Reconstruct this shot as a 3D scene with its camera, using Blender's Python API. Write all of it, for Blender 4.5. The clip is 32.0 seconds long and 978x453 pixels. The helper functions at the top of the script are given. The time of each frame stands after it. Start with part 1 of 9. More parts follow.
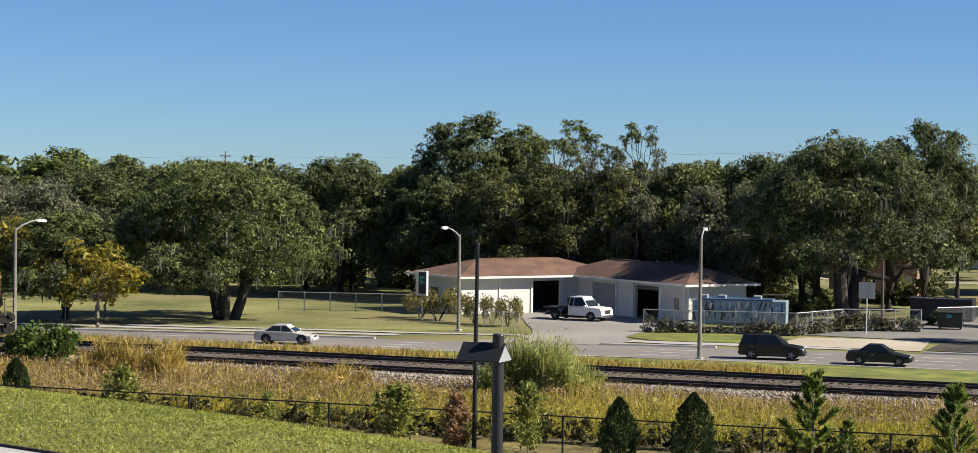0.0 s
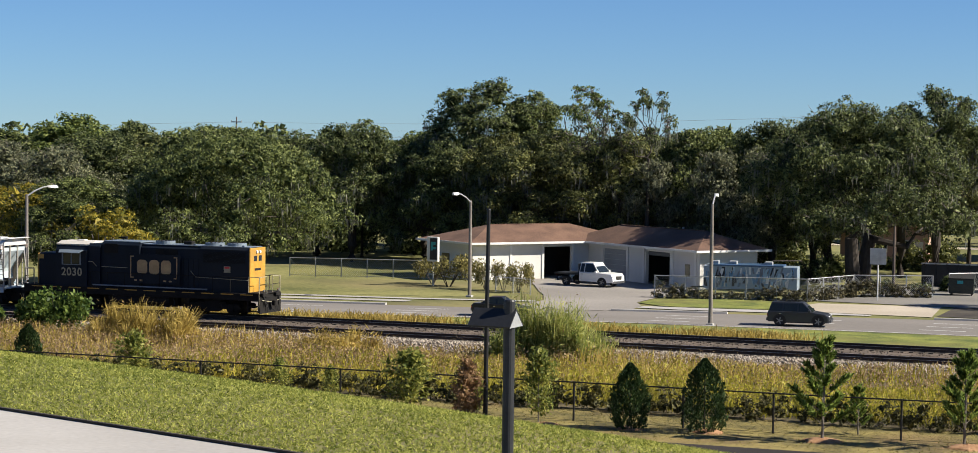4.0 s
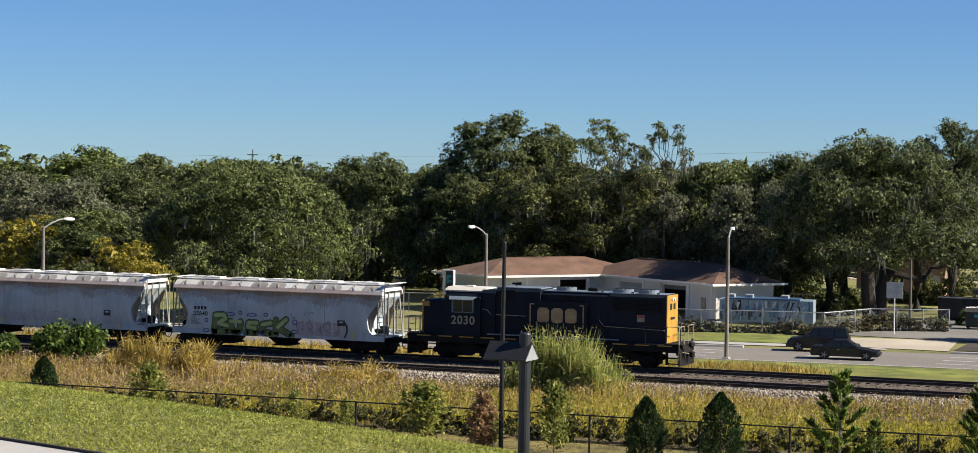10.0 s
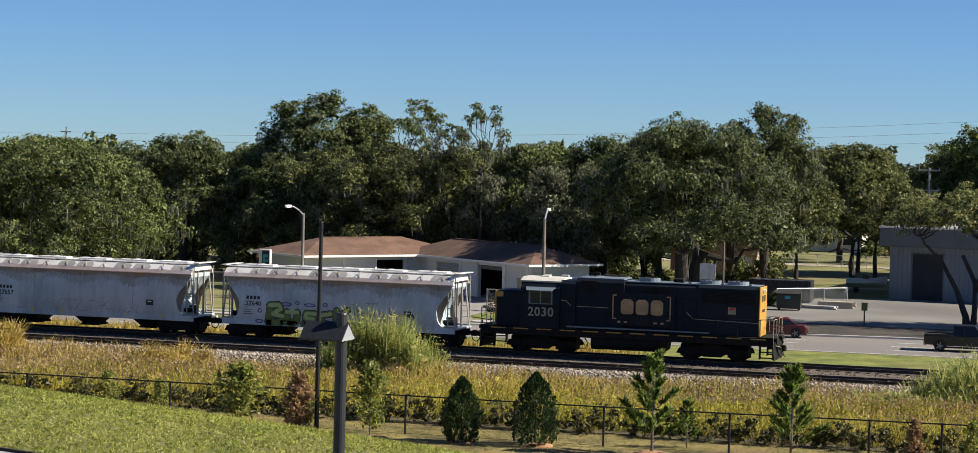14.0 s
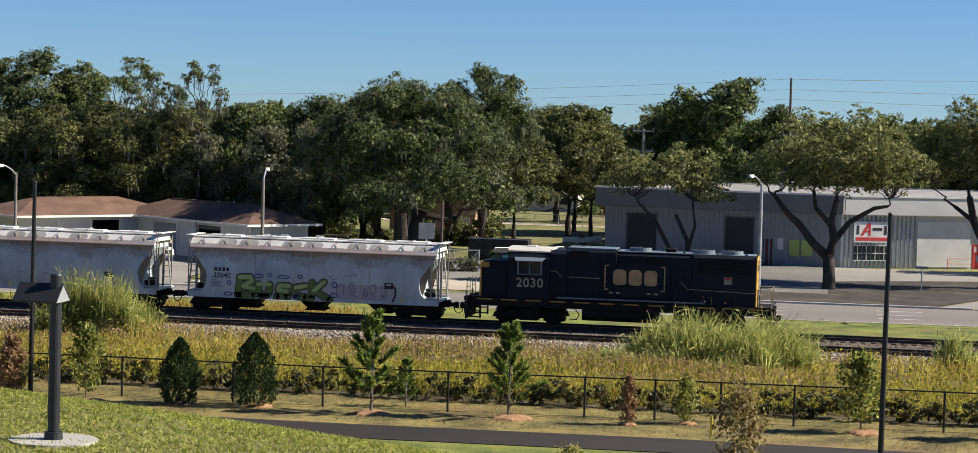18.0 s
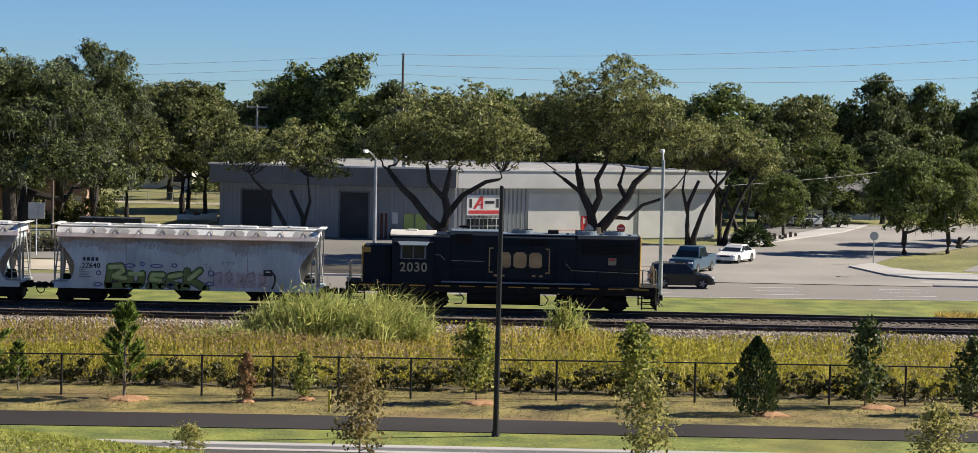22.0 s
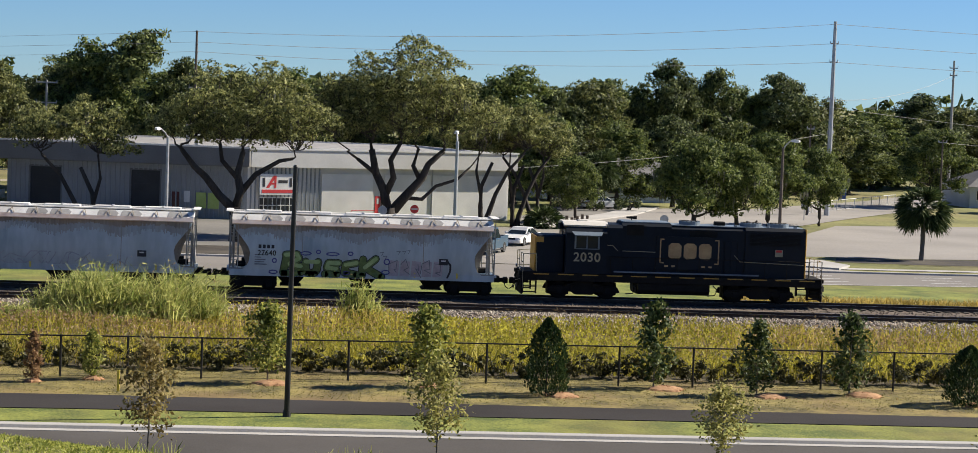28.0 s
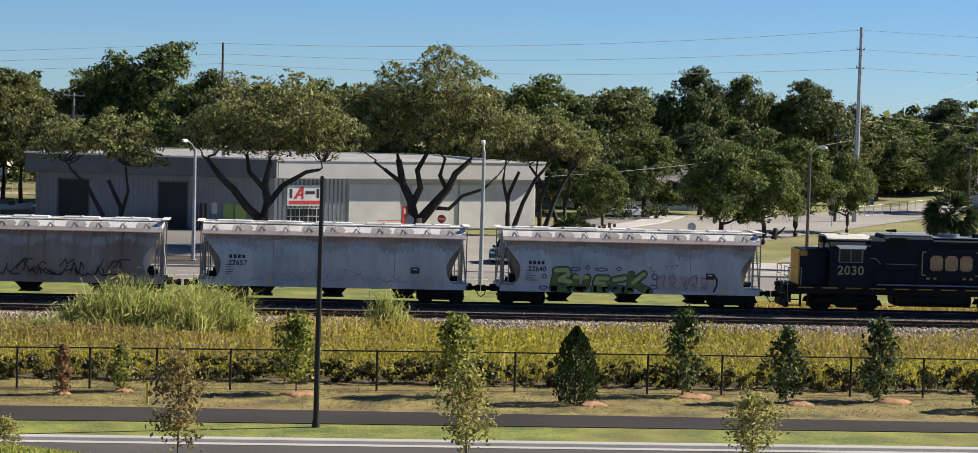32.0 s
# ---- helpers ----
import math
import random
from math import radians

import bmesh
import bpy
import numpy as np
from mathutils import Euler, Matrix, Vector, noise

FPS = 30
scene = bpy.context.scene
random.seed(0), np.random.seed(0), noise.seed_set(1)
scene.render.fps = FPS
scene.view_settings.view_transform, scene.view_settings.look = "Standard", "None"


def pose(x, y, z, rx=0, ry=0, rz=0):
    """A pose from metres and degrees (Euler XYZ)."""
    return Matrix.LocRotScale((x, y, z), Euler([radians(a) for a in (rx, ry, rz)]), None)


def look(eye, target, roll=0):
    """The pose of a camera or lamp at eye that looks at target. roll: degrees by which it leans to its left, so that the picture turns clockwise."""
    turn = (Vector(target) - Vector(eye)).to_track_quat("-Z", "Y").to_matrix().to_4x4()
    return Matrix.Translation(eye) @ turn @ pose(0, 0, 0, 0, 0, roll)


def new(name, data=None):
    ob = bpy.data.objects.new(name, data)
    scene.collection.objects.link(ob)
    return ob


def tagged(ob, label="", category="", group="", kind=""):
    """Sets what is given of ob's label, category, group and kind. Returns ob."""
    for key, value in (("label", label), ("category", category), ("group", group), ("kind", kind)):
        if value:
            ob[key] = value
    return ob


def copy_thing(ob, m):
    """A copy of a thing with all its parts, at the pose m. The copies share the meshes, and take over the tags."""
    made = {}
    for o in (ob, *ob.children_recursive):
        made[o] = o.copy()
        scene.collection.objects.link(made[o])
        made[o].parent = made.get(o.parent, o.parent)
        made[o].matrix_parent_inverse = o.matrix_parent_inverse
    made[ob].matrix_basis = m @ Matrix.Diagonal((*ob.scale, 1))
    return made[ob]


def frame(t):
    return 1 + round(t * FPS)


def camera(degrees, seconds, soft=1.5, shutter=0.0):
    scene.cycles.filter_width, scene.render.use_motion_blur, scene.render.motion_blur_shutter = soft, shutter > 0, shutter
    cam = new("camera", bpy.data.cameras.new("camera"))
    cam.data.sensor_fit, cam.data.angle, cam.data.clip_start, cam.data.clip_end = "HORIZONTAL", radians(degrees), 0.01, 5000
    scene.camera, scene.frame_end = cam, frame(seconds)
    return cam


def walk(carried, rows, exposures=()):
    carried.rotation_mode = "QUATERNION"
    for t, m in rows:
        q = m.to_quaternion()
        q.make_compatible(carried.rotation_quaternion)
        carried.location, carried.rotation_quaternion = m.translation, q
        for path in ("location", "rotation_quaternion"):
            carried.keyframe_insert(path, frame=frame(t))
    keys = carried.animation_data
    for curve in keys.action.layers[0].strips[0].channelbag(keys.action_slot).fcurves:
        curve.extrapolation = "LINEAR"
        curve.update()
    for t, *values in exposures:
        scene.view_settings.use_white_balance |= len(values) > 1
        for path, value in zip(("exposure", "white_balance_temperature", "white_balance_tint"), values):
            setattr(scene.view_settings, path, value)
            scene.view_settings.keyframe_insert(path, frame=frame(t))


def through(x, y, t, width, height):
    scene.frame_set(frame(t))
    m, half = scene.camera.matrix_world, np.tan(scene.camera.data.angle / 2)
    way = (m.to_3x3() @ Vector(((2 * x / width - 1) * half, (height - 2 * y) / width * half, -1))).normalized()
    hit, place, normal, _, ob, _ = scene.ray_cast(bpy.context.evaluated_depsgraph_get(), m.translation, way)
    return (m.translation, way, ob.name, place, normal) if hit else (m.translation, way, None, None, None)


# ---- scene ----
HFOV = 25.252
EYE = (0.0, 0.0, 12.40)
cam = camera(HFOV, 32.0, soft=0.8)
walk(cam, [(t, pose(*EYE, rx, ry, rz)) for t, rx, ry, rz in (
    (0, 88.477, -0.782, 21.098), (0.5, 88.627, -0.783, 21.457), (1, 88.743, -0.817, 21.688),
    (1.5, 88.843, -0.782, 21.886), (2, 88.725, -0.794, 21.950), (2.5, 88.227, -0.976, 21.690),
    (3, 87.761, -1.097, 21.361), (3.5, 87.550, -0.968, 21.286), (5.5, 87.810, 0.001, 22.058),
    (6, 87.886, -0.032, 21.988), (6.5, 88.002, -0.238, 21.888), (7, 88.122, -0.574, 21.932),
    (7.5, 88.190, -0.836, 22.086), (8, 88.284, -0.922, 22.220), (8.5, 88.393, -0.917, 22.240),
    (9, 88.479, -0.902, 22.166), (9.5, 88.495, -0.851, 22.034), (10, 88.440, -0.843, 21.808),
    (10.5, 88.335, -0.905, 21.516), (11, 88.306, -1.011, 21.216), (11.5, 88.273, -1.110, 20.886),
    (12, 88.140, -1.150, 20.480), (12.5, 87.984, -1.142, 20.110), (13, 87.954, -1.071, 19.470),
    (13.5, 88.009, -1.144, 18.315), (14, 88.009, -1.336, 17.024), (14.5, 87.878, -1.490, 15.926),
    (15, 87.636, -1.543, 14.956), (15.5, 87.420, -1.590, 13.990), (17.5, 87.257, -1.647, 10.549),
    (18, 87.139, -1.582, 9.666), (18.5, 87.006, -1.392, 8.359), (19, 86.907, -1.153, 6.717),
    (19.5, 86.751, -0.901, 5.153), (20, 86.563, -0.861, 3.850), (20.5, 86.522, -1.019, 2.650),
    (21, 86.578, -1.065, 1.500), (21.5, 86.693, -1.187, 0.431), (22, 86.753, -1.241, -0.439),
    (22.5, 86.725, -1.337, -1.249), (23, 86.670, -1.427, -2.086), (23.5, 86.638, -1.410, -2.826),
    (24, 86.567, -1.349, -3.462), (24.5, 86.531, -1.191, -3.989), (25, 86.539, -1.257, -4.348),
    (25.5, 86.536, -1.627, -4.580), (27.5, 86.578, -2.083, -5.198), (28, 86.399, -2.131, -5.814),
    (28.5, 86.214, -2.100, -6.469), (29, 86.116, -1.978, -7.091), (29.5, 86.201, -1.760, -7.593),
    (30, 86.296, -1.621, -7.602), (30.5, 86.379, -1.607, -7.159), (31, 86.476, -1.584, -6.554),
    (31.5, 86.546, -1.575, -5.925), (32, 86.619, -1.601, -5.130),
)])

# ---- light ----
SUN = Vector((1.5, 0.36, 1.08)).normalized()
SUN_EL, SUN_AZ = math.asin(SUN.z), math.atan2(SUN.x, SUN.y)
world = bpy.data.worlds.new("sky")
scene.world = world
world.use_nodes = True
wn = world.node_tree
sky = wn.nodes.new("ShaderNodeTexSky")
sky.sky_type, sky.sun_disc = "NISHITA", False
sky.sun_elevation, sky.sun_rotation = SUN_EL, SUN_AZ
sky.altitude, sky.air_density, sky.dust_density, sky.ozone_density = 3000, 1.0, 0.0, 2.5
deep = wn.nodes.new("ShaderNodeMix")
deep.data_type, deep.blend_type = "RGBA", "MULTIPLY"
deep.inputs["Factor"].default_value = 1.0
deep.inputs["B"].default_value = (0.73, 1.04, 1.47, 1)
wn.links.new(sky.outputs[0], deep.inputs["A"])
wn.links.new(deep.outputs["Result"], wn.nodes["Background"].inputs[0])
wn.nodes["Background"].inputs[1].default_value = 0.0375
sun_data = bpy.data.lights.new("sun", "SUN")
sun_data.energy, sun_data.angle, sun_data.color = 5.0, radians(0.55), (1.0, 0.915, 0.78)
sun = new("sun", sun_data)
sun.matrix_world = look(SUN * 200, (0, 0, 0))
scene.view_settings.exposure = 0.9

# ---- helpers ----
rng = random.Random(7)
npr = np.random.RandomState(11)


class Geo:
    """Collects plain faces for one mesh."""

    def __init__(self):
        self.v, self.f = [], []

    def add(self, verts, faces):
        n = len(self.v)
        self.v += [tuple(p) for p in verts]
        self.f += [tuple(i + n for i in q) for q in faces]
        return self

    def box(self, x0, x1, y0, y1, z0, z1, m=None):
        p = [Vector((x, y, z)) for z in (z0, z1) for y in (y0, y1) for x in (x0, x1)]
        if m is not None:
            p = [m @ q for q in p]
        return self.add(p, [(0, 2, 3, 1), (4, 5, 7, 6), (0, 1, 5, 4), (2, 6, 7, 3), (0, 4, 6, 2), (1, 3, 7, 5)])

    def cbox(self, x0, x1, y0, y1, z0, z1, c=0.03):
        """A box with chamfered upright and top edges."""
        a = [(x0 + c, y0), (x1 - c, y0), (x1, y0 + c), (x1, y1 - c), (x1 - c, y1), (x0 + c, y1), (x0, y1 - c), (x0, y0 + c)]
        b = [(x0 + 2 * c, y0 + c), (x1 - 2 * c, y0 + c), (x1 - c, y0 + 2 * c), (x1 - c, y1 - 2 * c), (x1 - 2 * c, y1 - c), (x0 + 2 * c, y1 - c), (x0 + c, y1 - 2 * c), (x0 + c, y0 + 2 * c)]
        v = [(x, y, z0) for x, y in a] + [(x, y, z1 - c) for x, y in a] + [(x, y, z1) for x, y in b]
        f = [tuple(range(7, -1, -1)), tuple(range(16, 24))]
        for k in (0, 8):
            f += [(k + i, k + (i + 1) % 8, k + 8 + (i + 1) % 8, k + 8 + i) for i in range(8)]
        return self.add(v, f)

    def tube(self, p0, p1, r0, r1=None, n=8, caps=True):
        r1 = r0 if r1 is None else r1
        p0, p1 = Vector(p0), Vector(p1)
        q = (p1 - p0).to_track_quat("Z", "Y")
        ring = [q @ Vector((math.cos(2 * math.pi * i / n), math.sin(2 * math.pi * i / n), 0)) for i in range(n)]
        v = [p0 + r0 * d for d in ring] + [p1 + r1 * d for d in ring]
        f = [(i, (i + 1) % n, n + (i + 1) % n, n + i) for i in range(n)]
        if caps:
            f += [tuple(range(n - 1, -1, -1)), tuple(range(n, 2 * n))]
        return self.add(v, f)

    def path(self, pts, radii, n=6):
        """A round tube through several points."""
        pts = [Vector(p) for p in pts]
        v, f = [], []
        for k, p in enumerate(pts):
            d = pts[min(k + 1, len(pts) - 1)] - pts[max(k - 1, 0)]
            q = d.to_track_quat("Z", "Y")
            v += [p + radii[k] * (q @ Vector((math.cos(2 * math.pi * i / n), math.sin(2 * math.pi * i / n), 0))) for i in range(n)]
        for k in range(len(pts) - 1):
            f += [(k * n + i, k * n + (i + 1) % n, (k + 1) * n + (i + 1) % n, (k + 1) * n + i) for i in range(n)]
        f += [tuple(range(n - 1, -1, -1)), tuple(range((len(pts) - 1) * n, len(pts) * n))]
        return self.add(v, f)

    def prism(self, prof, a0, a1, axis="x", caps=True):
        """Sweeps a closed profile of pairs along an axis: x takes (y, z), y takes (x, z), z takes (x, y)."""
        put = {"x": lambda a, p: (a, p[0], p[1]), "y": lambda a, p: (p[0], a, p[1]), "z": lambda a, p: (p[0], p[1], a)}[axis]
        n = len(prof)
        v = [put(a0, p) for p in prof] + [put(a1, p) for p in prof]
        f = [(i, (i + 1) % n, n + (i + 1) % n, n + i) for i in range(n)]
        if caps:
            f += [tuple(range(n - 1, -1, -1)), tuple(range(n, 2 * n))]
        return self.add(v, f)

    def loft(self, rings, caps=True):
        n = len(rings[0])
        v = [p for r in rings for p in r]
        f = [(k * n + i, k * n + (i + 1) % n, (k + 1) * n + (i + 1) % n, (k + 1) * n + i) for k in range(len(rings) - 1) for i in range(n)]
        if caps:
            f += [tuple(range(n - 1, -1, -1)), tuple(range((len(rings) - 1) * n, len(rings) * n))]
        return self.add(v, f)

    def mesh(self, name, smooth=False, bevel=0.0, fix=True):
        me = bpy.data.meshes.new(name)
        me.from_pydata(self.v, [], self.f)
        if fix or bevel:
            bm = bmesh.new()
            bm.from_mesh(me)
            if bevel:
                bmesh.ops.remove_doubles(bm, verts=bm.verts, dist=1e-4)
                sharp = [e for e in bm.edges if len(e.link_faces) == 2 and e.calc_face_angle(0) > 0.5]
                bmesh.ops.bevel(bm, geom=sharp, offset=bevel, segments=2, profile=0.7, affect="EDGES", clamp_overlap=True)
            bmesh.ops.recalc_face_normals(bm, faces=bm.faces)
            bm.to_mesh(me)
            bm.free()
        if smooth:
            me.polygons.foreach_set("use_smooth", [True] * len(me.polygons))
        return me


def soup(name, verts, faces):
    """A mesh from numpy arrays of vertices and of equal-sided faces, quickly."""
    me = bpy.data.meshes.new(name)
    nv, nf, k = len(verts), len(faces), faces.shape[1]
    me.vertices.add(nv)
    me.vertices.foreach_set("co", np.ascontiguousarray(verts, dtype=np.float32).ravel())
    me.loops.add(nf * k)
    me.loops.foreach_set("vertex_index", np.ascontiguousarray(faces, dtype=np.int32).ravel())
    me.polygons.add(nf)
    me.polygons.foreach_set("loop_start", np.arange(0, nf * k, k, dtype=np.int32))
    me.update(calc_edges=True)
    return me


def part(name, geo, material, parent=None, label="", smooth=False, bevel=0.0, at=None):
    me = geo if isinstance(geo, bpy.types.Mesh) else geo.mesh(name, smooth, bevel)
    if not me.materials:
        me.materials.append(material)
    ob = new(name, me)
    if parent is not None:
        ob.parent = parent
    if at is not None:
        ob.matrix_basis = at
    if label:
        ob["label"] = label
    return ob


def thing(name, m, label, category, group="", kind=""):
    ob = new(name)
    ob.empty_display_size = 0.2
    ob.matrix_basis = m
    return tagged(ob, label, category, group, kind)


def structure(name, geo, material, label, category="", smooth=False, bevel=0.0):
    return tagged(part(name, geo, material, None, "", smooth, bevel), label, category or name.replace("_", " "), "", "structure")


# ---- materials ----
def surface(name, dark, light, rough=0.7, metal=0.0, scale=1.0, fine=12.0, bump=0.15, stretch=(1, 1, 1), stain=None, stain_amount=0.35, island=0.0, obj=0.0, coat=0.0, spec=0.5, span=(0.25, 0.78), through=0.0):
    """A node material: two colours mixed by coarse and fine noise, an optional stain, relief, and chance per piece."""
    m = bpy.data.materials.new(name)
    m.use_nodes = True
    nt = m.node_tree
    N, L = nt.nodes, nt.links
    b = N["Principled BSDF"]
    tc = N.new("ShaderNodeTexCoord")
    mp = N.new("ShaderNodeMapping")
    mp.inputs["Scale"].default_value = stretch
    L.new(tc.outputs["Object"], mp.inputs[0])
    n1 = N.new("ShaderNodeTexNoise")
    n1.inputs["Scale"].default_value, n1.inputs["Detail"].default_value = scale, 5
    n2 = N.new("ShaderNodeTexNoise")
    n2.inputs["Scale"].default_value, n2.inputs["Detail"].default_value = fine, 3
    L.new(mp.outputs[0], n1.inputs[0])
    L.new(mp.outputs[0], n2.inputs[0])
    mix = N.new("ShaderNodeMath")
    mix.operation = "MULTIPLY_ADD"
    L.new(n2.outputs[0], mix.inputs[0])
    mix.inputs[1].default_value = 0.6
    half = N.new("ShaderNodeMath")
    half.operation = "MULTIPLY_ADD"
    L.new(n1.outputs[0], half.inputs[0])
    half.inputs[1].default_value, half.inputs[2].default_value = 1.0, -0.3
    L.new(half.outputs[0], mix.inputs[2])
    fac = mix.outputs[0]
    if island or obj:
        if island:
            rnd = N.new("ShaderNodeNewGeometry").outputs["Random Per Island"]
        else:
            rnd = N.new("ShaderNodeObjectInfo").outputs["Random"]
        ma = N.new("ShaderNodeMath")
        ma.operation = "MULTIPLY_ADD"
        L.new(rnd, ma.inputs[0])
        ma.inputs[1].default_value = island or obj
        sub = N.new("ShaderNodeMath")
        sub.operation = "SUBTRACT"
        L.new(fac, sub.inputs[0])
        sub.inputs[1].default_value = (island or obj) / 2
        L.new(sub.outputs[0], ma.inputs[2])
        fac = ma.outputs[0]
    ramp = N.new("ShaderNodeValToRGB")
    ramp.color_ramp.elements[0].position, ramp.color_ramp.elements[1].position = span
    ramp.color_ramp.elements[0].color, ramp.color_ramp.elements[1].color = (*dark, 1), (*light, 1)
    L.new(fac, ramp.inputs[0])
    colour = ramp.outputs[0]
    if stain:
        n3 = N.new("ShaderNodeTexNoise")
        n3.inputs["Scale"].default_value, n3.inputs["Detail"].default_value = scale * 0.37, 7
        L.new(mp.outputs[0], n3.inputs[0])
        r3 = N.new("ShaderNodeValToRGB")
        r3.color_ramp.elements[0].position, r3.color_ramp.elements[1].position = 0.48, 0.68
        L.new(n3.outputs[0], r3.inputs[0])
        am = N.new("ShaderNodeMath")
        am.operation = "MULTIPLY"
        L.new(r3.outputs[0], am.inputs[0])
        am.inputs[1].default_value = stain_amount
        mx = N.new("ShaderNodeMix")
        mx.data_type = "RGBA"
        L.new(am.outputs[0], mx.inputs["Factor"])
        L.new(colour, mx.inputs["A"])
        mx.inputs["B"].default_value = (*stain, 1)
        colour = mx.outputs["Result"]
    L.new(colour, b.inputs["Base Color"])
    b.inputs["Roughness"].default_value, b.inputs["Metallic"].default_value = rough, metal
    b.inputs["Specular IOR Level"].default_value = spec
    b.inputs["Coat Weight"].default_value = coat
    if bump:
        bp = N.new("ShaderNodeBump")
        bp.inputs["Strength"].default_value, bp.inputs["Distance"].default_value = bump, 0.02
        L.new(n2.outputs[0], bp.inputs["Height"])
        L.new(bp.outputs[0], b.inputs["Normal"])
    if through:
        tr = N.new("ShaderNodeBsdfTranslucent")
        L.new(colour, tr.inputs[0])
        ad = N.new("ShaderNodeMixShader")
        ad.inputs[0].default_value = through
        L.new(b.outputs[0], ad.inputs[1])
        L.new(tr.outputs[0], ad.inputs[2])
        L.new(ad.outputs[0], N["Material Output"].inputs[0])
    return m


def leafy(name, dark, light, through=0.3, island=0.9):
    return surface(name, dark, light, rough=0.55, scale=0.5, fine=2.5, bump=0, island=island, spec=0.22, through=through)


def glass(name, tint=(0.014, 0.02, 0.024)):
    return surface(name, tint, tuple(c * 1.3 for c in tint), rough=0.08, scale=1, fine=2, bump=0, spec=0.35)


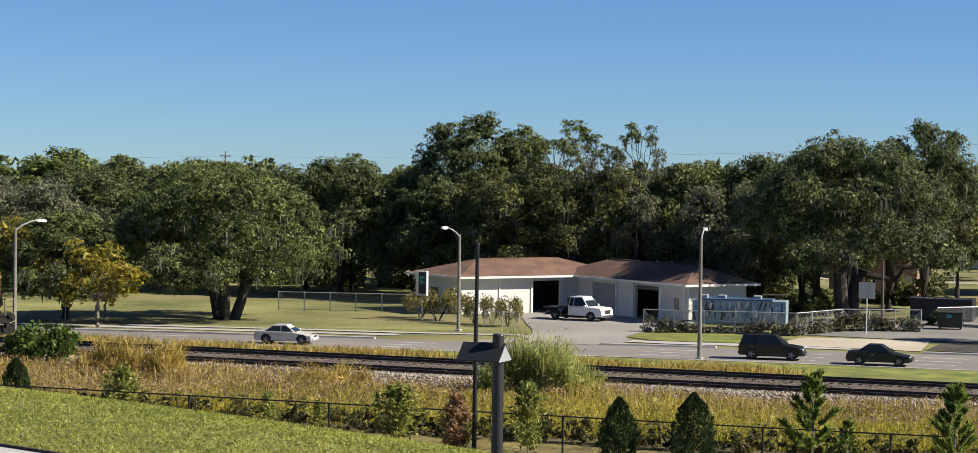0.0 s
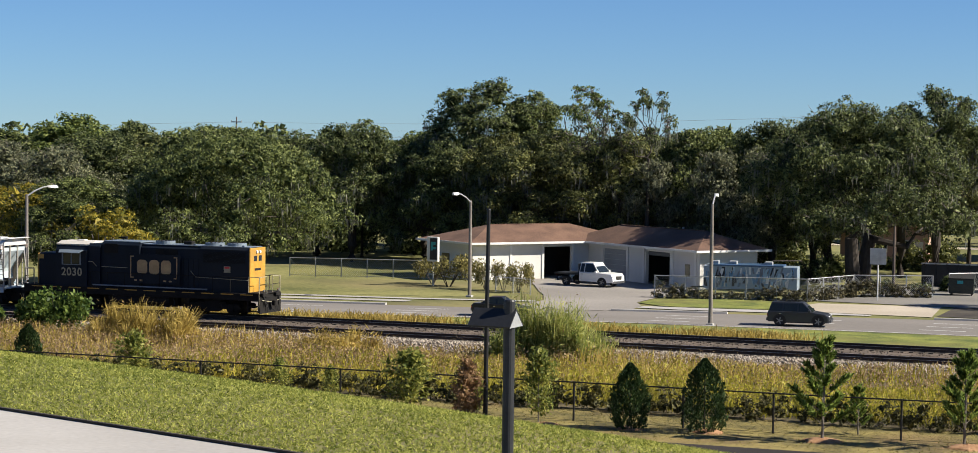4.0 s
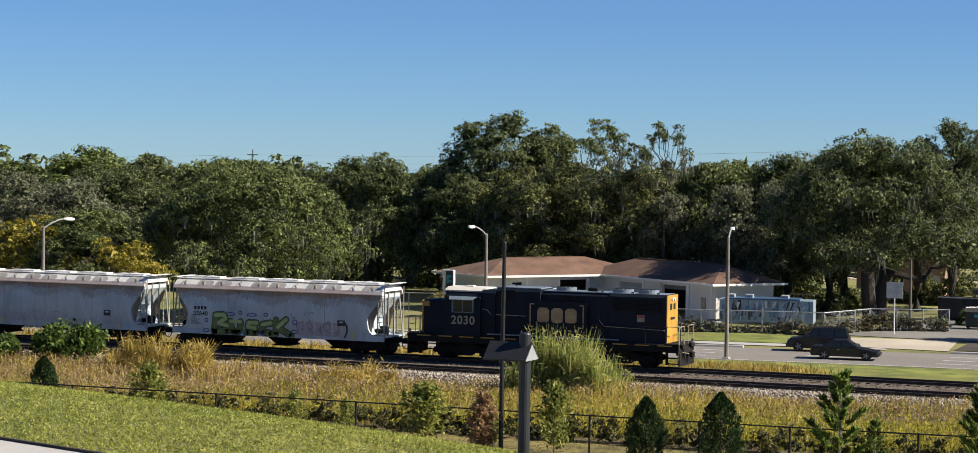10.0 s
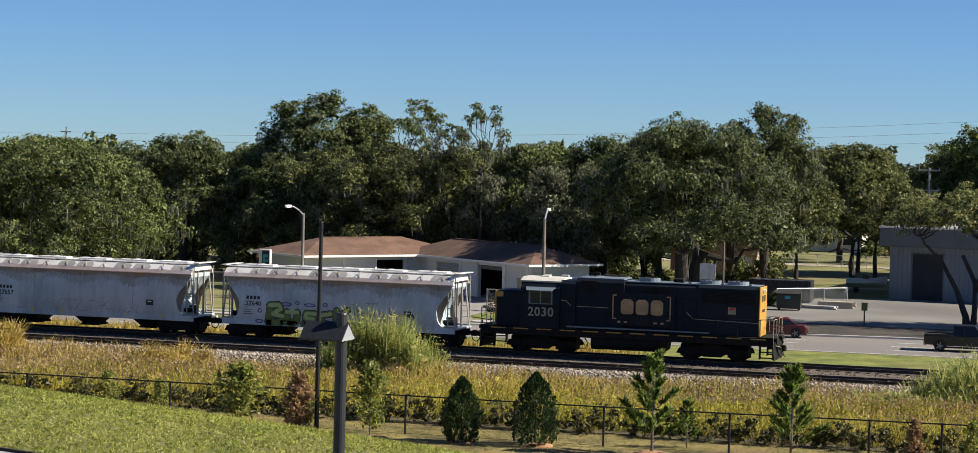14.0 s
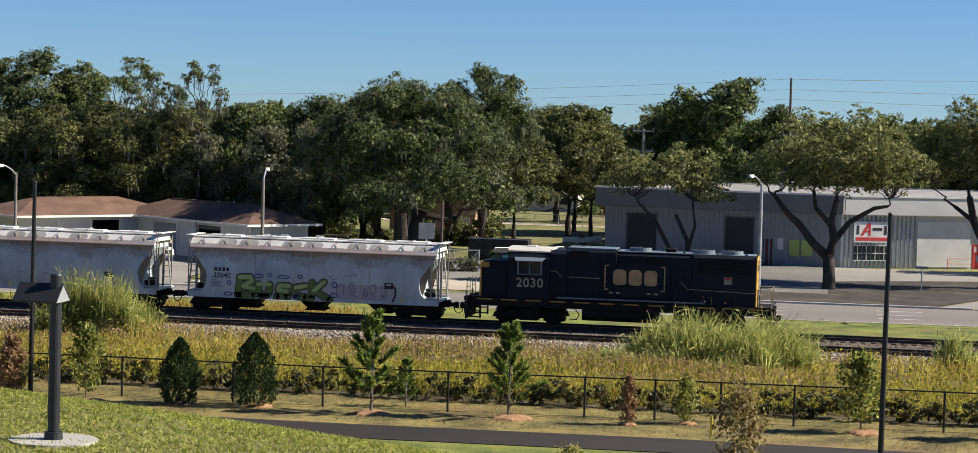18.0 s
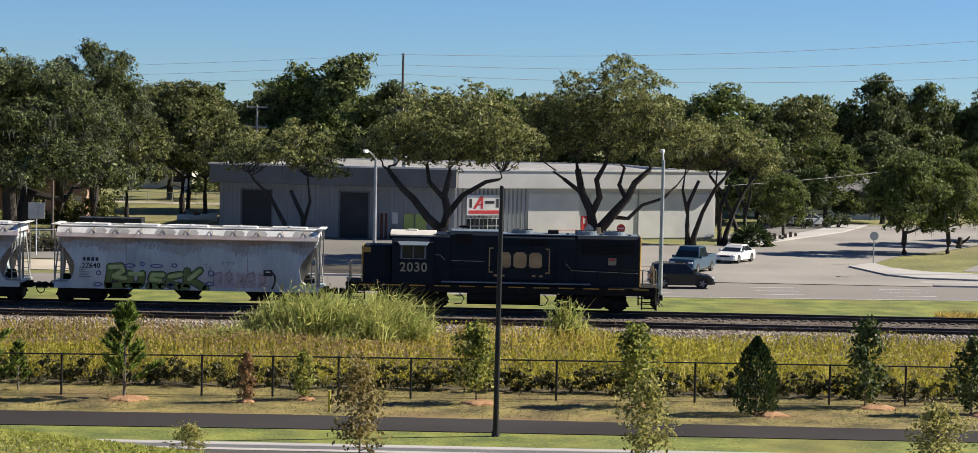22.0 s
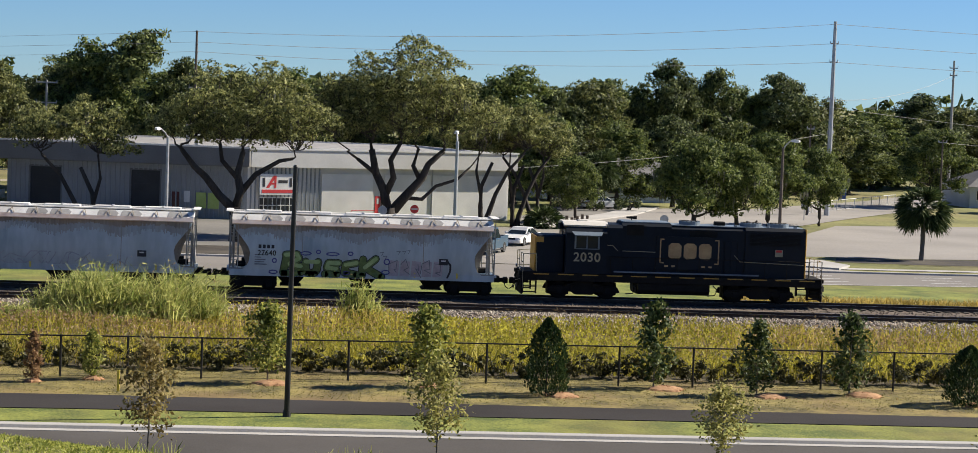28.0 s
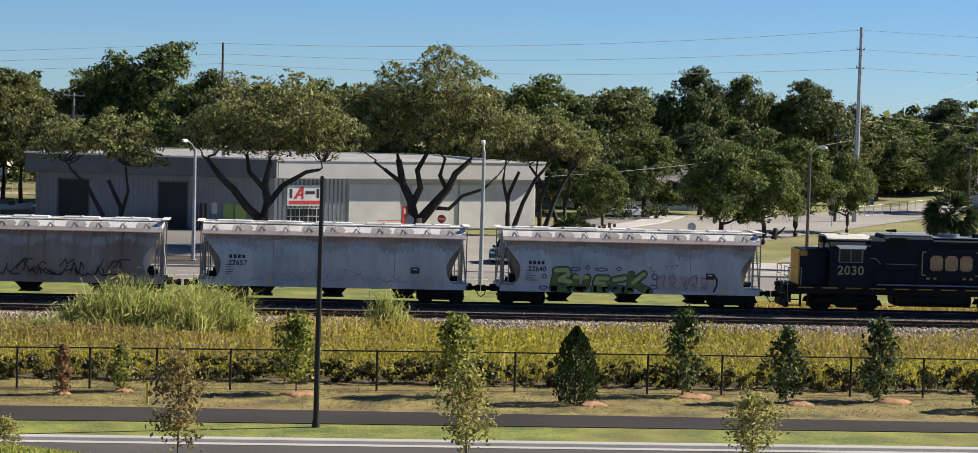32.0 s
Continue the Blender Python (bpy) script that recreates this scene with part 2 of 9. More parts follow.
M = {
    "lawn": surface("lawn", (0.066, 0.094, 0.012), (0.235, 0.25, 0.042), span=(0.33, 0.7), rough=0.95, scale=0.5, fine=8, bump=1.2, stain=(0.16, 0.13, 0.035), stain_amount=0.65),
    "land": surface("land", (0.085, 0.095, 0.022), (0.25, 0.235, 0.075), 0.95, span=(0.3, 0.72), scale=0.12, fine=2.2, bump=0.6, stain=(0.19, 0.15, 0.07), stain_amount=0.75),
    "verge": surface("verge", (0.066, 0.056, 0.014), (0.26, 0.21, 0.062), 0.95, span=(0.34, 0.66), scale=0.5, fine=5, bump=0.8, stain=(0.2, 0.13, 0.055), stain_amount=0.7),
    "dirt": surface("dirt", (0.07, 0.058, 0.03), (0.16, 0.125, 0.065), 0.95, scale=0.3, fine=4, bump=0.5),
    "asphalt_new": surface("asphalt_new", (0.026, 0.023, 0.022), (0.046, 0.041, 0.039), 0.95, spec=0.15, scale=0.15, fine=20, bump=0.2, stain=(0.07, 0.07, 0.07)),
    "asphalt_street": surface("asphalt_street", (0.062, 0.057, 0.053), (0.1, 0.092, 0.086), 0.95, spec=0.15, scale=0.12, fine=15, bump=0.2, stain=(0.15, 0.145, 0.14)),
    "road": surface("road", (0.17, 0.157, 0.143), (0.26, 0.24, 0.22), 0.95, spec=0.2, scale=0.1, fine=14, bump=0.2, stretch=(0.25, 1, 1), stain=(0.13, 0.125, 0.12), stain_amount=0.45),
    "lot": surface("lot", (0.2, 0.184, 0.165), (0.33, 0.305, 0.275), 0.9, scale=0.08, fine=6, bump=0.25, stain=(0.17, 0.16, 0.14), stain_amount=0.5),
    "lot_dark": surface("lot_dark", (0.13, 0.125, 0.115), (0.24, 0.225, 0.2), 0.9, scale=0.1, fine=6, bump=0.25, stain=(0.09, 0.085, 0.08), stain_amount=0.5),
    "concrete": surface("concrete", (0.33, 0.315, 0.295), (0.46, 0.445, 0.42), 0.85, scale=0.3, fine=10, bump=0.1, stain=(0.3, 0.28, 0.25)),
    "sand": surface("sand", (0.36, 0.31, 0.24), (0.5, 0.44, 0.35), 0.95, scale=0.15, fine=5, bump=0.3, stain=(0.3, 0.27, 0.18)),
    "ballast_dark": surface("ballast_dark", (0.05, 0.04, 0.032), (0.2, 0.165, 0.135), 0.95, spec=0.15, scale=1.5, fine=8, bump=1.0, stain=(0.13, 0.09, 0.065)),
    "ballast": surface("ballast", (0.17, 0.145, 0.115), (0.47, 0.41, 0.335), 0.95, scale=2.0, fine=7, bump=1.0, island=0.5, stain=(0.2, 0.15, 0.11)),
    "rail": surface("rail", (0.035, 0.025, 0.02), (0.09, 0.06, 0.045), 0.7, metal=0.3, scale=1, fine=20, bump=0.1),
    "rail_top": surface("rail_top", (0.3, 0.29, 0.28), (0.5, 0.49, 0.47), 0.35, metal=0.9, scale=2, fine=30, bump=0.05),
    "tie": surface("tie", (0.025, 0.02, 0.016), (0.075, 0.06, 0.05), 0.9, scale=2, fine=12, bump=0.4, obj=0.3),
    "black_steel": surface("black_steel", (0.008, 0.008, 0.009), (0.02, 0.02, 0.02), 0.5, metal=0.2, scale=2, fine=20, bump=0.05),
    "dark_paint": surface("dark_paint", (0.011, 0.012, 0.014), (0.024, 0.026, 0.03), 0.5, spec=0.4, scale=2, fine=18, bump=0.08),
    "galv": surface("galv", (0.33, 0.34, 0.35), (0.5, 0.51, 0.52), 0.5, metal=0.5, scale=2, fine=20, bump=0.05, stain=(0.25, 0.23, 0.2)),
    "pole_concrete": surface("pole_concrete", (0.3, 0.29, 0.27), (0.46, 0.45, 0.42), 0.85, scale=1, fine=10, bump=0.15, stain=(0.25, 0.23, 0.2)),
    "pole_wood": surface("pole_wood", (0.07, 0.055, 0.042), (0.15, 0.12, 0.1), 0.9, scale=2, fine=15, bump=0.3, stretch=(4, 4, 0.3)),
    "lamp_pole": surface("lamp_pole", (0.14, 0.125, 0.11), (0.26, 0.235, 0.21), 0.85, scale=1, fine=10, bump=0.15, stain=(0.12, 0.1, 0.085)),
    "shrub_leaf": leafy("shrub_leaf", (0.09, 0.085, 0.03), (0.34, 0.3, 0.11), 0.4),
    "white_paint": surface("white_paint", (0.62, 0.62, 0.6), (0.8, 0.79, 0.76), 0.6, scale=0.6, fine=12, bump=0.05, stain=(0.5, 0.48, 0.44)),
    "wall_white": surface("wall_white", (0.55, 0.55, 0.53), (0.7, 0.69, 0.66), 0.8, scale=0.3, fine=10, bump=0.1, stain=(0.48, 0.46, 0.42)),
    "wall_grey": surface("wall_grey", (0.22, 0.236, 0.247), (0.32, 0.336, 0.346), 0.55, metal=0.0, scale=0.4, fine=10, bump=0.06, stain=(0.26, 0.26, 0.26)),
    "fascia_dark": surface("fascia_dark", (0.11, 0.118, 0.125), (0.17, 0.178, 0.185), 0.6, scale=0.4, fine=8, bump=0.05, stain=(0.1, 0.1, 0.1)),
    "door_dark": surface("door_dark", (0.016, 0.018, 0.021), (0.034, 0.037, 0.041), 0.6, scale=0.5, fine=8, bump=0.05),
    "shingle": surface("shingle", (0.09, 0.05, 0.034), (0.2, 0.115, 0.078), 0.95, scale=0.5, fine=8, bump=0.5, stain=(0.06, 0.035, 0.028), stain_amount=0.6),
    "interior": surface("interior", (0.015, 0.014, 0.013), (0.04, 0.036, 0.032), 0.9, scale=1, fine=5, bump=0.1),
    "bark": surface("bark", (0.02, 0.016, 0.013), (0.075, 0.062, 0.052), 0.95, scale=1.2, fine=9, bump=0.8, stretch=(1, 1, 0.35)),
    "bark_pale": surface("bark_pale", (0.12, 0.105, 0.09), (0.25, 0.22, 0.19), 0.95, scale=1.2, fine=9, bump=0.6, stretch=(1, 1, 0.35)),
    "moss": leafy("moss", (0.085, 0.09, 0.07), (0.24, 0.245, 0.195), 0.4, 0.7),
    "oak_leaf": leafy("oak_leaf", (0.03, 0.048, 0.015), (0.225, 0.26, 0.085), 0.3, 0.85),
    "oak_dark": leafy("oak_dark", (0.024, 0.039, 0.014), (0.178, 0.207, 0.075), 0.28, 0.85),
    "oak_olive": leafy("oak_olive", (0.038, 0.05, 0.016), (0.24, 0.25, 0.085), 0.3, 0.85),
    "oak_mist": leafy("oak_mist", (0.06, 0.07, 0.038), (0.235, 0.245, 0.14), 0.3, 0.8),
    "oak_grey": leafy("oak_grey", (0.07, 0.085, 0.028), (0.36, 0.365, 0.135), 0.4, 0.85),
    "oak_light": leafy("oak_light", (0.036, 0.06, 0.015), (0.23, 0.27, 0.075), 0.33, 0.85),
    "autumn_leaf": leafy("autumn_leaf", (0.09, 0.095, 0.014), (0.4, 0.32, 0.045), 0.4),
    "conifer_leaf": leafy("conifer_leaf", (0.014, 0.034, 0.011), (0.07, 0.11, 0.036), 0.2, 0.6),
    "pine_leaf": leafy("pine_leaf", (0.06, 0.1, 0.02), (0.3, 0.38, 0.09), 0.5),
    "sapling_leaf": leafy("sapling_leaf", (0.11, 0.14, 0.03), (0.42, 0.42, 0.11), 0.5),
    "magnolia_leaf": leafy("magnolia_leaf", (0.03, 0.055, 0.015), (0.15, 0.18, 0.06), 0.25),
    "red_leaf": leafy("red_leaf", (0.19, 0.115, 0.055), (0.42, 0.27, 0.15), 0.4),
    "russet_leaf": leafy("russet_leaf", (0.15, 0.11, 0.035), (0.4, 0.33, 0.13), 0.45),
    "dry_leaf": leafy("dry_leaf", (0.18, 0.18, 0.05), (0.5, 0.46, 0.16), 0.5),
    "bush_leaf": leafy("bush_leaf", (0.035, 0.07, 0.014), (0.15, 0.21, 0.045), 0.35),
    "reed_leaf": leafy("reed_leaf", (0.2, 0.25, 0.06), (0.55, 0.54, 0.19), 0.55),
    "field_leaf": leafy("field_leaf", (0.25, 0.19, 0.042), (0.6, 0.46, 0.14), 0.5, 0.65),
    "field_green": leafy("field_green", (0.16, 0.16, 0.02), (0.5, 0.43, 0.062), 0.45, 0.6),
    "vine_leaf": leafy("vine_leaf", (0.035, 0.033, 0.016), (0.13, 0.115, 0.06), 0.25),
    "weed_shaded": leafy("weed_shaded", (0.03, 0.034, 0.011), (0.13, 0.12, 0.04), 0.12, 0.6),
    "field_lime": leafy("field_lime", (0.22, 0.215, 0.024), (0.58, 0.52, 0.075), 0.5, 0.5),
    "seed_head": leafy("seed_head", (0.22, 0.145, 0.075), (0.44, 0.32, 0.18), 0.4, 0.5),
    "grass_blade": leafy("grass_blade", (0.17, 0.205, 0.035), (0.47, 0.475, 0.12), 0.5, 1.0),
    "mown_dry": leafy("mown_dry", (0.12, 0.11, 0.028), (0.29, 0.25, 0.08), 0.35, 0.6),
    "palm_leaf": leafy("palm_leaf", (0.025, 0.045, 0.012), (0.1, 0.13, 0.045), 0.2),
    # Dark brown soil with shade mixed into the colour.
    "soil_shaded": surface("soil_shaded", (0.014, 0.011, 0.008), (0.06, 0.048, 0.035), 0.95, scale=0.8, fine=6, bump=0.6, stain=(0.11, 0.095, 0.07), stain_amount=0.5),
    "mulch": surface("mulch", (0.24, 0.12, 0.055), (0.46, 0.27, 0.14), 0.95, scale=3, fine=14, bump=0.9),
    "loco_blue": surface("loco_blue", (0.004, 0.0075, 0.014), (0.008, 0.014, 0.025), 0.6, spec=0.2, scale=0.6, fine=8, bump=0.03, stain=(0.03, 0.032, 0.035), stretch=(1, 1, 0.5)),
    "loco_roof": surface("loco_roof", (0.1, 0.135, 0.17), (0.2, 0.24, 0.28), 0.5, scale=0.8, fine=8, bump=0.05, stain=(0.07, 0.08, 0.09)),
    "loco_black": surface("loco_black", (0.005, 0.005, 0.005), (0.016, 0.014, 0.012), 0.8, spec=0.25, scale=2, fine=9, bump=0.2),
    "loco_yellow": surface("loco_yellow", (0.38, 0.2, 0.022), (0.55, 0.31, 0.045), 0.5, scale=1.5, fine=10, bump=0.05, stain=(0.28, 0.18, 0.06), stain_amount=0.5),
    "loco_letter": surface("loco_letter", (0.28, 0.25, 0.17), (0.4, 0.36, 0.25), 0.6, scale=2, fine=14, bump=0.03),
    "loco_emblem": surface("loco_emblem", (0.34, 0.215, 0.1), (0.52, 0.35, 0.17), 0.6, scale=2, fine=14, bump=0.03),
    "loco_pale": surface("loco_pale", (0.5, 0.47, 0.42), (0.7, 0.67, 0.6), 0.6, scale=1, fine=10, bump=0.04, stain=(0.3, 0.25, 0.2)),
    "hopper": surface("hopper", (0.29, 0.355, 0.39), (0.55, 0.625, 0.655), 0.4, scale=0.4, fine=3, bump=0.03, stretch=(1.0, 1, 0.3), stain=(0.3, 0.3, 0.29), stain_amount=0.5),
    "hopper_brown": surface("hopper_brown", (0.2, 0.165, 0.125), (0.38, 0.32, 0.25), 0.8, scale=0.8, fine=6, bump=0.06, stain=(0.14, 0.09, 0.05), stain_amount=0.6),
    "hopper_dirty": surface("hopper_dirty", (0.22, 0.21, 0.19), (0.37, 0.36, 0.34), 0.6, scale=0.6, fine=6, bump=0.05, stretch=(1.2, 1, 0.2), stain=(0.2, 0.14, 0.09), stain_amount=0.7),
    "hopper_roof": surface("hopper_roof", (0.55, 0.54, 0.52), (0.75, 0.74, 0.71), 0.55, scale=0.8, fine=8, bump=0.05, stain=(0.4, 0.36, 0.32), stain_amount=0.5),
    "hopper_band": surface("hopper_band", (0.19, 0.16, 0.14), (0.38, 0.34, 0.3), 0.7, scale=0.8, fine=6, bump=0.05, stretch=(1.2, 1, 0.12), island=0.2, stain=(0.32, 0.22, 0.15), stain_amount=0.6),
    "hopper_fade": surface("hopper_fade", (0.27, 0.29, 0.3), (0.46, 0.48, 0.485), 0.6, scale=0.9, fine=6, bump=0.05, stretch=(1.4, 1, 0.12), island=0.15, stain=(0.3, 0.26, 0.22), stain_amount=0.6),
    "hopper_panel": surface("hopper_panel", (0.2, 0.195, 0.19), (0.36, 0.35, 0.34), 0.7, scale=0.8, fine=8, bump=0.05, stain=(0.45, 0.43, 0.4)),
    "hopper_rust": surface("hopper_rust", (0.58, 0.4, 0.31), (0.8, 0.68, 0.6), 0.7, scale=0.6, fine=5, bump=0.06, stretch=(0.5, 1, 1), stain=(0.82, 0.78, 0.74), stain_amount=0.8),
    "paint_green": surface("paint_green", (0.3, 0.42, 0.15), (0.45, 0.56, 0.25), 0.6, scale=2, fine=8, bump=0),
    "paint_olive": surface("paint_olive", (0.09, 0.14, 0.035), (0.16, 0.22, 0.07), 0.6, scale=2, fine=8, bump=0),
    "paint_violet": surface("paint_violet", (0.05, 0.05, 0.2), (0.1, 0.1, 0.32), 0.6, scale=2, fine=8, bump=0),
    "paint_rose": surface("paint_rose", (0.36, 0.31, 0.34), (0.46, 0.42, 0.46), 0.6, scale=2, fine=8, bump=0),
    "paint_grey": surface("paint_grey", (0.13, 0.14, 0.17), (0.22, 0.23, 0.27), 0.6, scale=2, fine=8, bump=0),
    "paint_faint": surface("paint_faint", (0.27, 0.29, 0.33), (0.4, 0.42, 0.46), 0.6, scale=2, fine=8, bump=0),
    "ink": surface("ink", (0.015, 0.015, 0.02), (0.035, 0.035, 0.045), 0.6, scale=2, fine=8, bump=0),
    "red_paint": surface("red_paint", (0.5, 0.03, 0.035), (0.65, 0.06, 0.06), 0.5, scale=1, fine=8, bump=0.03),
    "yellow_plastic": surface("yellow_plastic", (0.6, 0.47, 0.05), (0.75, 0.6, 0.1), 0.5, scale=1, fine=8, bump=0.02),
    "blue_plastic": surface("blue_plastic", (0.02, 0.06, 0.3), (0.04, 0.1, 0.42), 0.45, scale=1, fine=8, bump=0.02),
    "teal": surface("teal", (0.02, 0.25, 0.28), (0.04, 0.35, 0.38), 0.5, scale=1, fine=8, bump=0),
    "lime": surface("lime", (0.3, 0.4, 0.09), (0.4, 0.5, 0.15), 0.4, scale=1, fine=8, bump=0),
    "road_paint": surface("road_paint", (0.55, 0.55, 0.53), (0.75, 0.75, 0.72), 0.8, scale=1, fine=12, bump=0.05, stain=(0.3, 0.29, 0.28)),
    "rubber": surface("rubber", (0.01, 0.01, 0.01), (0.022, 0.022, 0.022), 0.85, scale=3, fine=20, bump=0.1),
    "rim": surface("rim", (0.18, 0.18, 0.185), (0.32, 0.32, 0.33), 0.4, metal=0.5, scale=3, fine=20, bump=0),
    "chrome": surface("chrome", (0.45, 0.45, 0.46), (0.6, 0.6, 0.61), 0.25, metal=0.9, scale=3, fine=20, bump=0),
    "glass": glass("glass"),
    "lamp_white": surface("lamp_white", (0.65, 0.65, 0.63), (0.8, 0.8, 0.78), 0.4, scale=3, fine=20, bump=0),
    "tail_red": surface("tail_red", (0.3, 0.01, 0.01), (0.45, 0.03, 0.02), 0.25, scale=3, fine=20, bump=0),
}


def car_paint(name, c):
    return surface(name, tuple(k * 0.9 for k in c), tuple(min(1, k * 1.1) for k in c), 0.38, metal=0.0, scale=0.7, fine=4, bump=0, coat=0.25, spec=0.4)

# ---- ground, road, railway bed ----
CREST, CREST_N = Vector((-3.9, 25.5)), Vector((0.418, 0.908))


def ground_z(x, y):
    """Height of the ground: a raised lawn terrace before the camera, flat land beyond its bank."""
    d = (x - CREST.x) * CREST_N.x + (y - CREST.y) * CREST_N.y - 0.55 * max(-4.0, 1 - ((x + 14) / 10) ** 2)
    s = max(0.0, min(1.0, d / 25.0))
    z = 8.0 * (1 - s * s * (3 - 2 * s))
    if d < 0:
        z = 8.0 + min(0.12, -d * 0.02) * math.sin(x * 0.35 + y * 0.2) * 0.4
    return z


def lerp_list(pts, x):
    for (x0, y0), (x1, y1) in zip(pts, pts[1:]):
        if x <= x1:
            return y0 + (y1 - y0) * (x - x0) / (x1 - x0)
    return pts[-1][1]


ROAD_NEAR = [(-600, 60), (-200, 113), (-110, 126.5), (-81, 131.5), (-55, 136.5), (-27, 139.4), (0, 140.2), (27, 142.3), (50, 145.8), (90, 150), (200, 160), (600, 190)]
ROAD_FAR = [(-600, 69), (-200, 122), (-110, 135), (-85, 139.8), (-62, 143.6), (-41, 148.2), (-15, 152.8), (10, 153.6), (30, 154), (50, 154.6), (90, 158.8), (200, 168.8), (600, 199)]


def soft_line(pts, x):
    return sum(lerp_list(pts, x + d) * w for d, w in ((-8, 0.25), (0, 0.5), (8, 0.25)))


def ground_sheet():
    xs = sorted(set([-3000, -1800, -1000, -600, -400, -250, -160, -110, -80, -60, 40, 60, 90, 140, 220, 400, 700, 1200, 3000] + list(range(-50, 31, 1))))
    ys = sorted(set([-1500, -800, -400, -200, -100, -60, -40, -25, 75, 85, 95, 110, 130, 150, 180, 220, 280, 380, 600, 1000, 1800, 3200] + list(range(-12, 66, 1))))
    v = [(x, y, ground_z(x, y)) for y in ys for x in xs]
    n = len(xs)
    f = [(j * n + i, j * n + i + 1, (j + 1) * n + i + 1, (j + 1) * n + i) for j in range(len(ys) - 1) for i in range(n - 1)]
    return structure("ground", Geo().add(v, f), M["land"], "dry olive-green mown grass and open land", smooth=True)


def ribbon(name, lo, hi, x0, x1, z, material, label, step=5.0):
    g, n = Geo(), max(2, int((x1 - x0) / step))
    v = []
    for i in range(n + 1):
        x = x0 + (x1 - x0) * i / n
        v += [(x, lo(x), z), (x, hi(x), z)]
    return structure(name, g.add(v, [(2 * i, 2 * i + 2, 2 * i + 3, 2 * i + 1) for i in range(n)]), material, label)


def slab(name, outline, z, material, label, thick=0.0):
    g, n = Geo(), len(outline)
    v = [(x, y, z) for x, y in outline]
    f = [tuple(range(n))]
    if thick:
        v += [(x, y, z - thick) for x, y in outline]
        f += [(i, n + i, n + (i + 1) % n, (i + 1) % n) for i in range(n)]
    return structure(name, g.add(v, f), material, label)


ground_sheet()
near_edge, far_edge = (lambda x: soft_line(ROAD_NEAR, x)), (lambda x: soft_line(ROAD_FAR, x))
road = ribbon("road", near_edge, far_edge, -560, 560, 0.03, M["road"], "worn grey asphalt main road with faded lane marks")
ribbon("pavement_walk", lambda x: far_edge(x) + 3.6, lambda x: far_edge(x) + 5.1, -200, -64, 0.045, M["concrete"], "pale concrete pavement beside the road")
ribbon("pavement_walk_east", lambda x: far_edge(x) + 3.4, lambda x: far_edge(x) + 4.8, 33, 250, 0.045, M["concrete"], "pale concrete pavement beside the road")


def kerb(name, line, x0, x1, w, z0, z1, label):
    n = int((x1 - x0) / 4)
    rings = []
    for i in range(n + 1):
        x = x0 + (x1 - x0) * i / n
        y = line(x)
        rings.append([(x, y, z0), (x, y + 0.03, z1 - 0.02), (x, y + 0.06, z1), (x, y + w, z1), (x, y + w, z0)])
    return structure(name, Geo().loft(rings), M["concrete"], label)


kerb("kerb_far", far_edge, -200, -64, 0.3, 0, 0.17, "concrete kerb along the main road")
kerb("kerb_mid", far_edge, -48, -40, 0.3, 0, 0.17, "concrete kerb along the main road")
kerb("kerb_east", far_edge, -26, 8, 0.3, 0, 0.17, "concrete kerb along the main road")
kerb("kerb_corner", far_edge, 33, 200, 0.3, 0, 0.17, "concrete kerb along the main road")

# lane marks
dash = Geo().box(-1.5, 1.5, -0.07, 0.07, 0, 0.006).mesh("lane_mark")
dash.materials.append(M["road_paint"])
for off, x0, x1 in ((0.27, -150, 150), (0.73, -150, 150), (0.5, -60, 60)):
    x = x0
    while x < x1:
        y = near_edge(x) + (far_edge(x) - near_edge(x)) * off
        a = math.degrees(math.atan2(near_edge(x + 3) - near_edge(x - 3), 6))
        part("lane_mark", dash, M["road_paint"], road, "", at=pose(x, y, 0.032, 0, 0, a))
        x += 9.0
edge_line = Geo()
for i in range(-100, 100, 2):
    edge_line.add([(i, near_edge(i) + 0.35, 0.036), (i + 2, near_edge(i + 2) + 0.35, 0.036), (i + 2, near_edge(i + 2) + 0.47, 0.036), (i, near_edge(i) + 0.47, 0.036)], [(0, 1, 2, 3)])
part("edge_line", edge_line, M["road_paint"], road)

ribbon("roadside_lawn", lambda x: 128.9, lambda x: near_edge(x) - 0.05, -58, 160, 0.02, M["lawn"], "green grass between railway and road")
# lots, drives and aprons beyond the road
slab("driveway", [(-66.0, 173.3), (-60.9, 180.6), (-48.6, 171.0), (-48.8, 161), (-48.7, 155.0), (-47.4, 151.9), (-46.8, 146.9), (-57.5, 144.2), (-55.6, 148.5), (-55.5, 153.4), (-57.5, 158.8), (-59.3, 162.6), (-62.0, 169.0)], 0.05, M["lot"], "pale concrete driveway before the workshop")
slab("grass_island", [(-48.4, 154.6), (-48.6, 157.9), (-47.2, 160.0), (-44.7, 161.4), (-41.3, 162.0), (-37.3, 159.6), (-37.7, 153.8), (-39.0, 153.3), (-42.2, 152.6), (-46.0, 152.5)], 0.06, M["lawn"], "small lawn island between driveway and apron")
slab("park_walk", [(-86, 145.4), (-73.3, 148.2), (-64.6, 149.4), (-55.7, 151.6), (-55.6, 152.7), (-64.6, 150.5), (-73.3, 149.3), (-86, 146.5)], 0.055, M["concrete"], "narrow pale concrete walk across the park lawn")
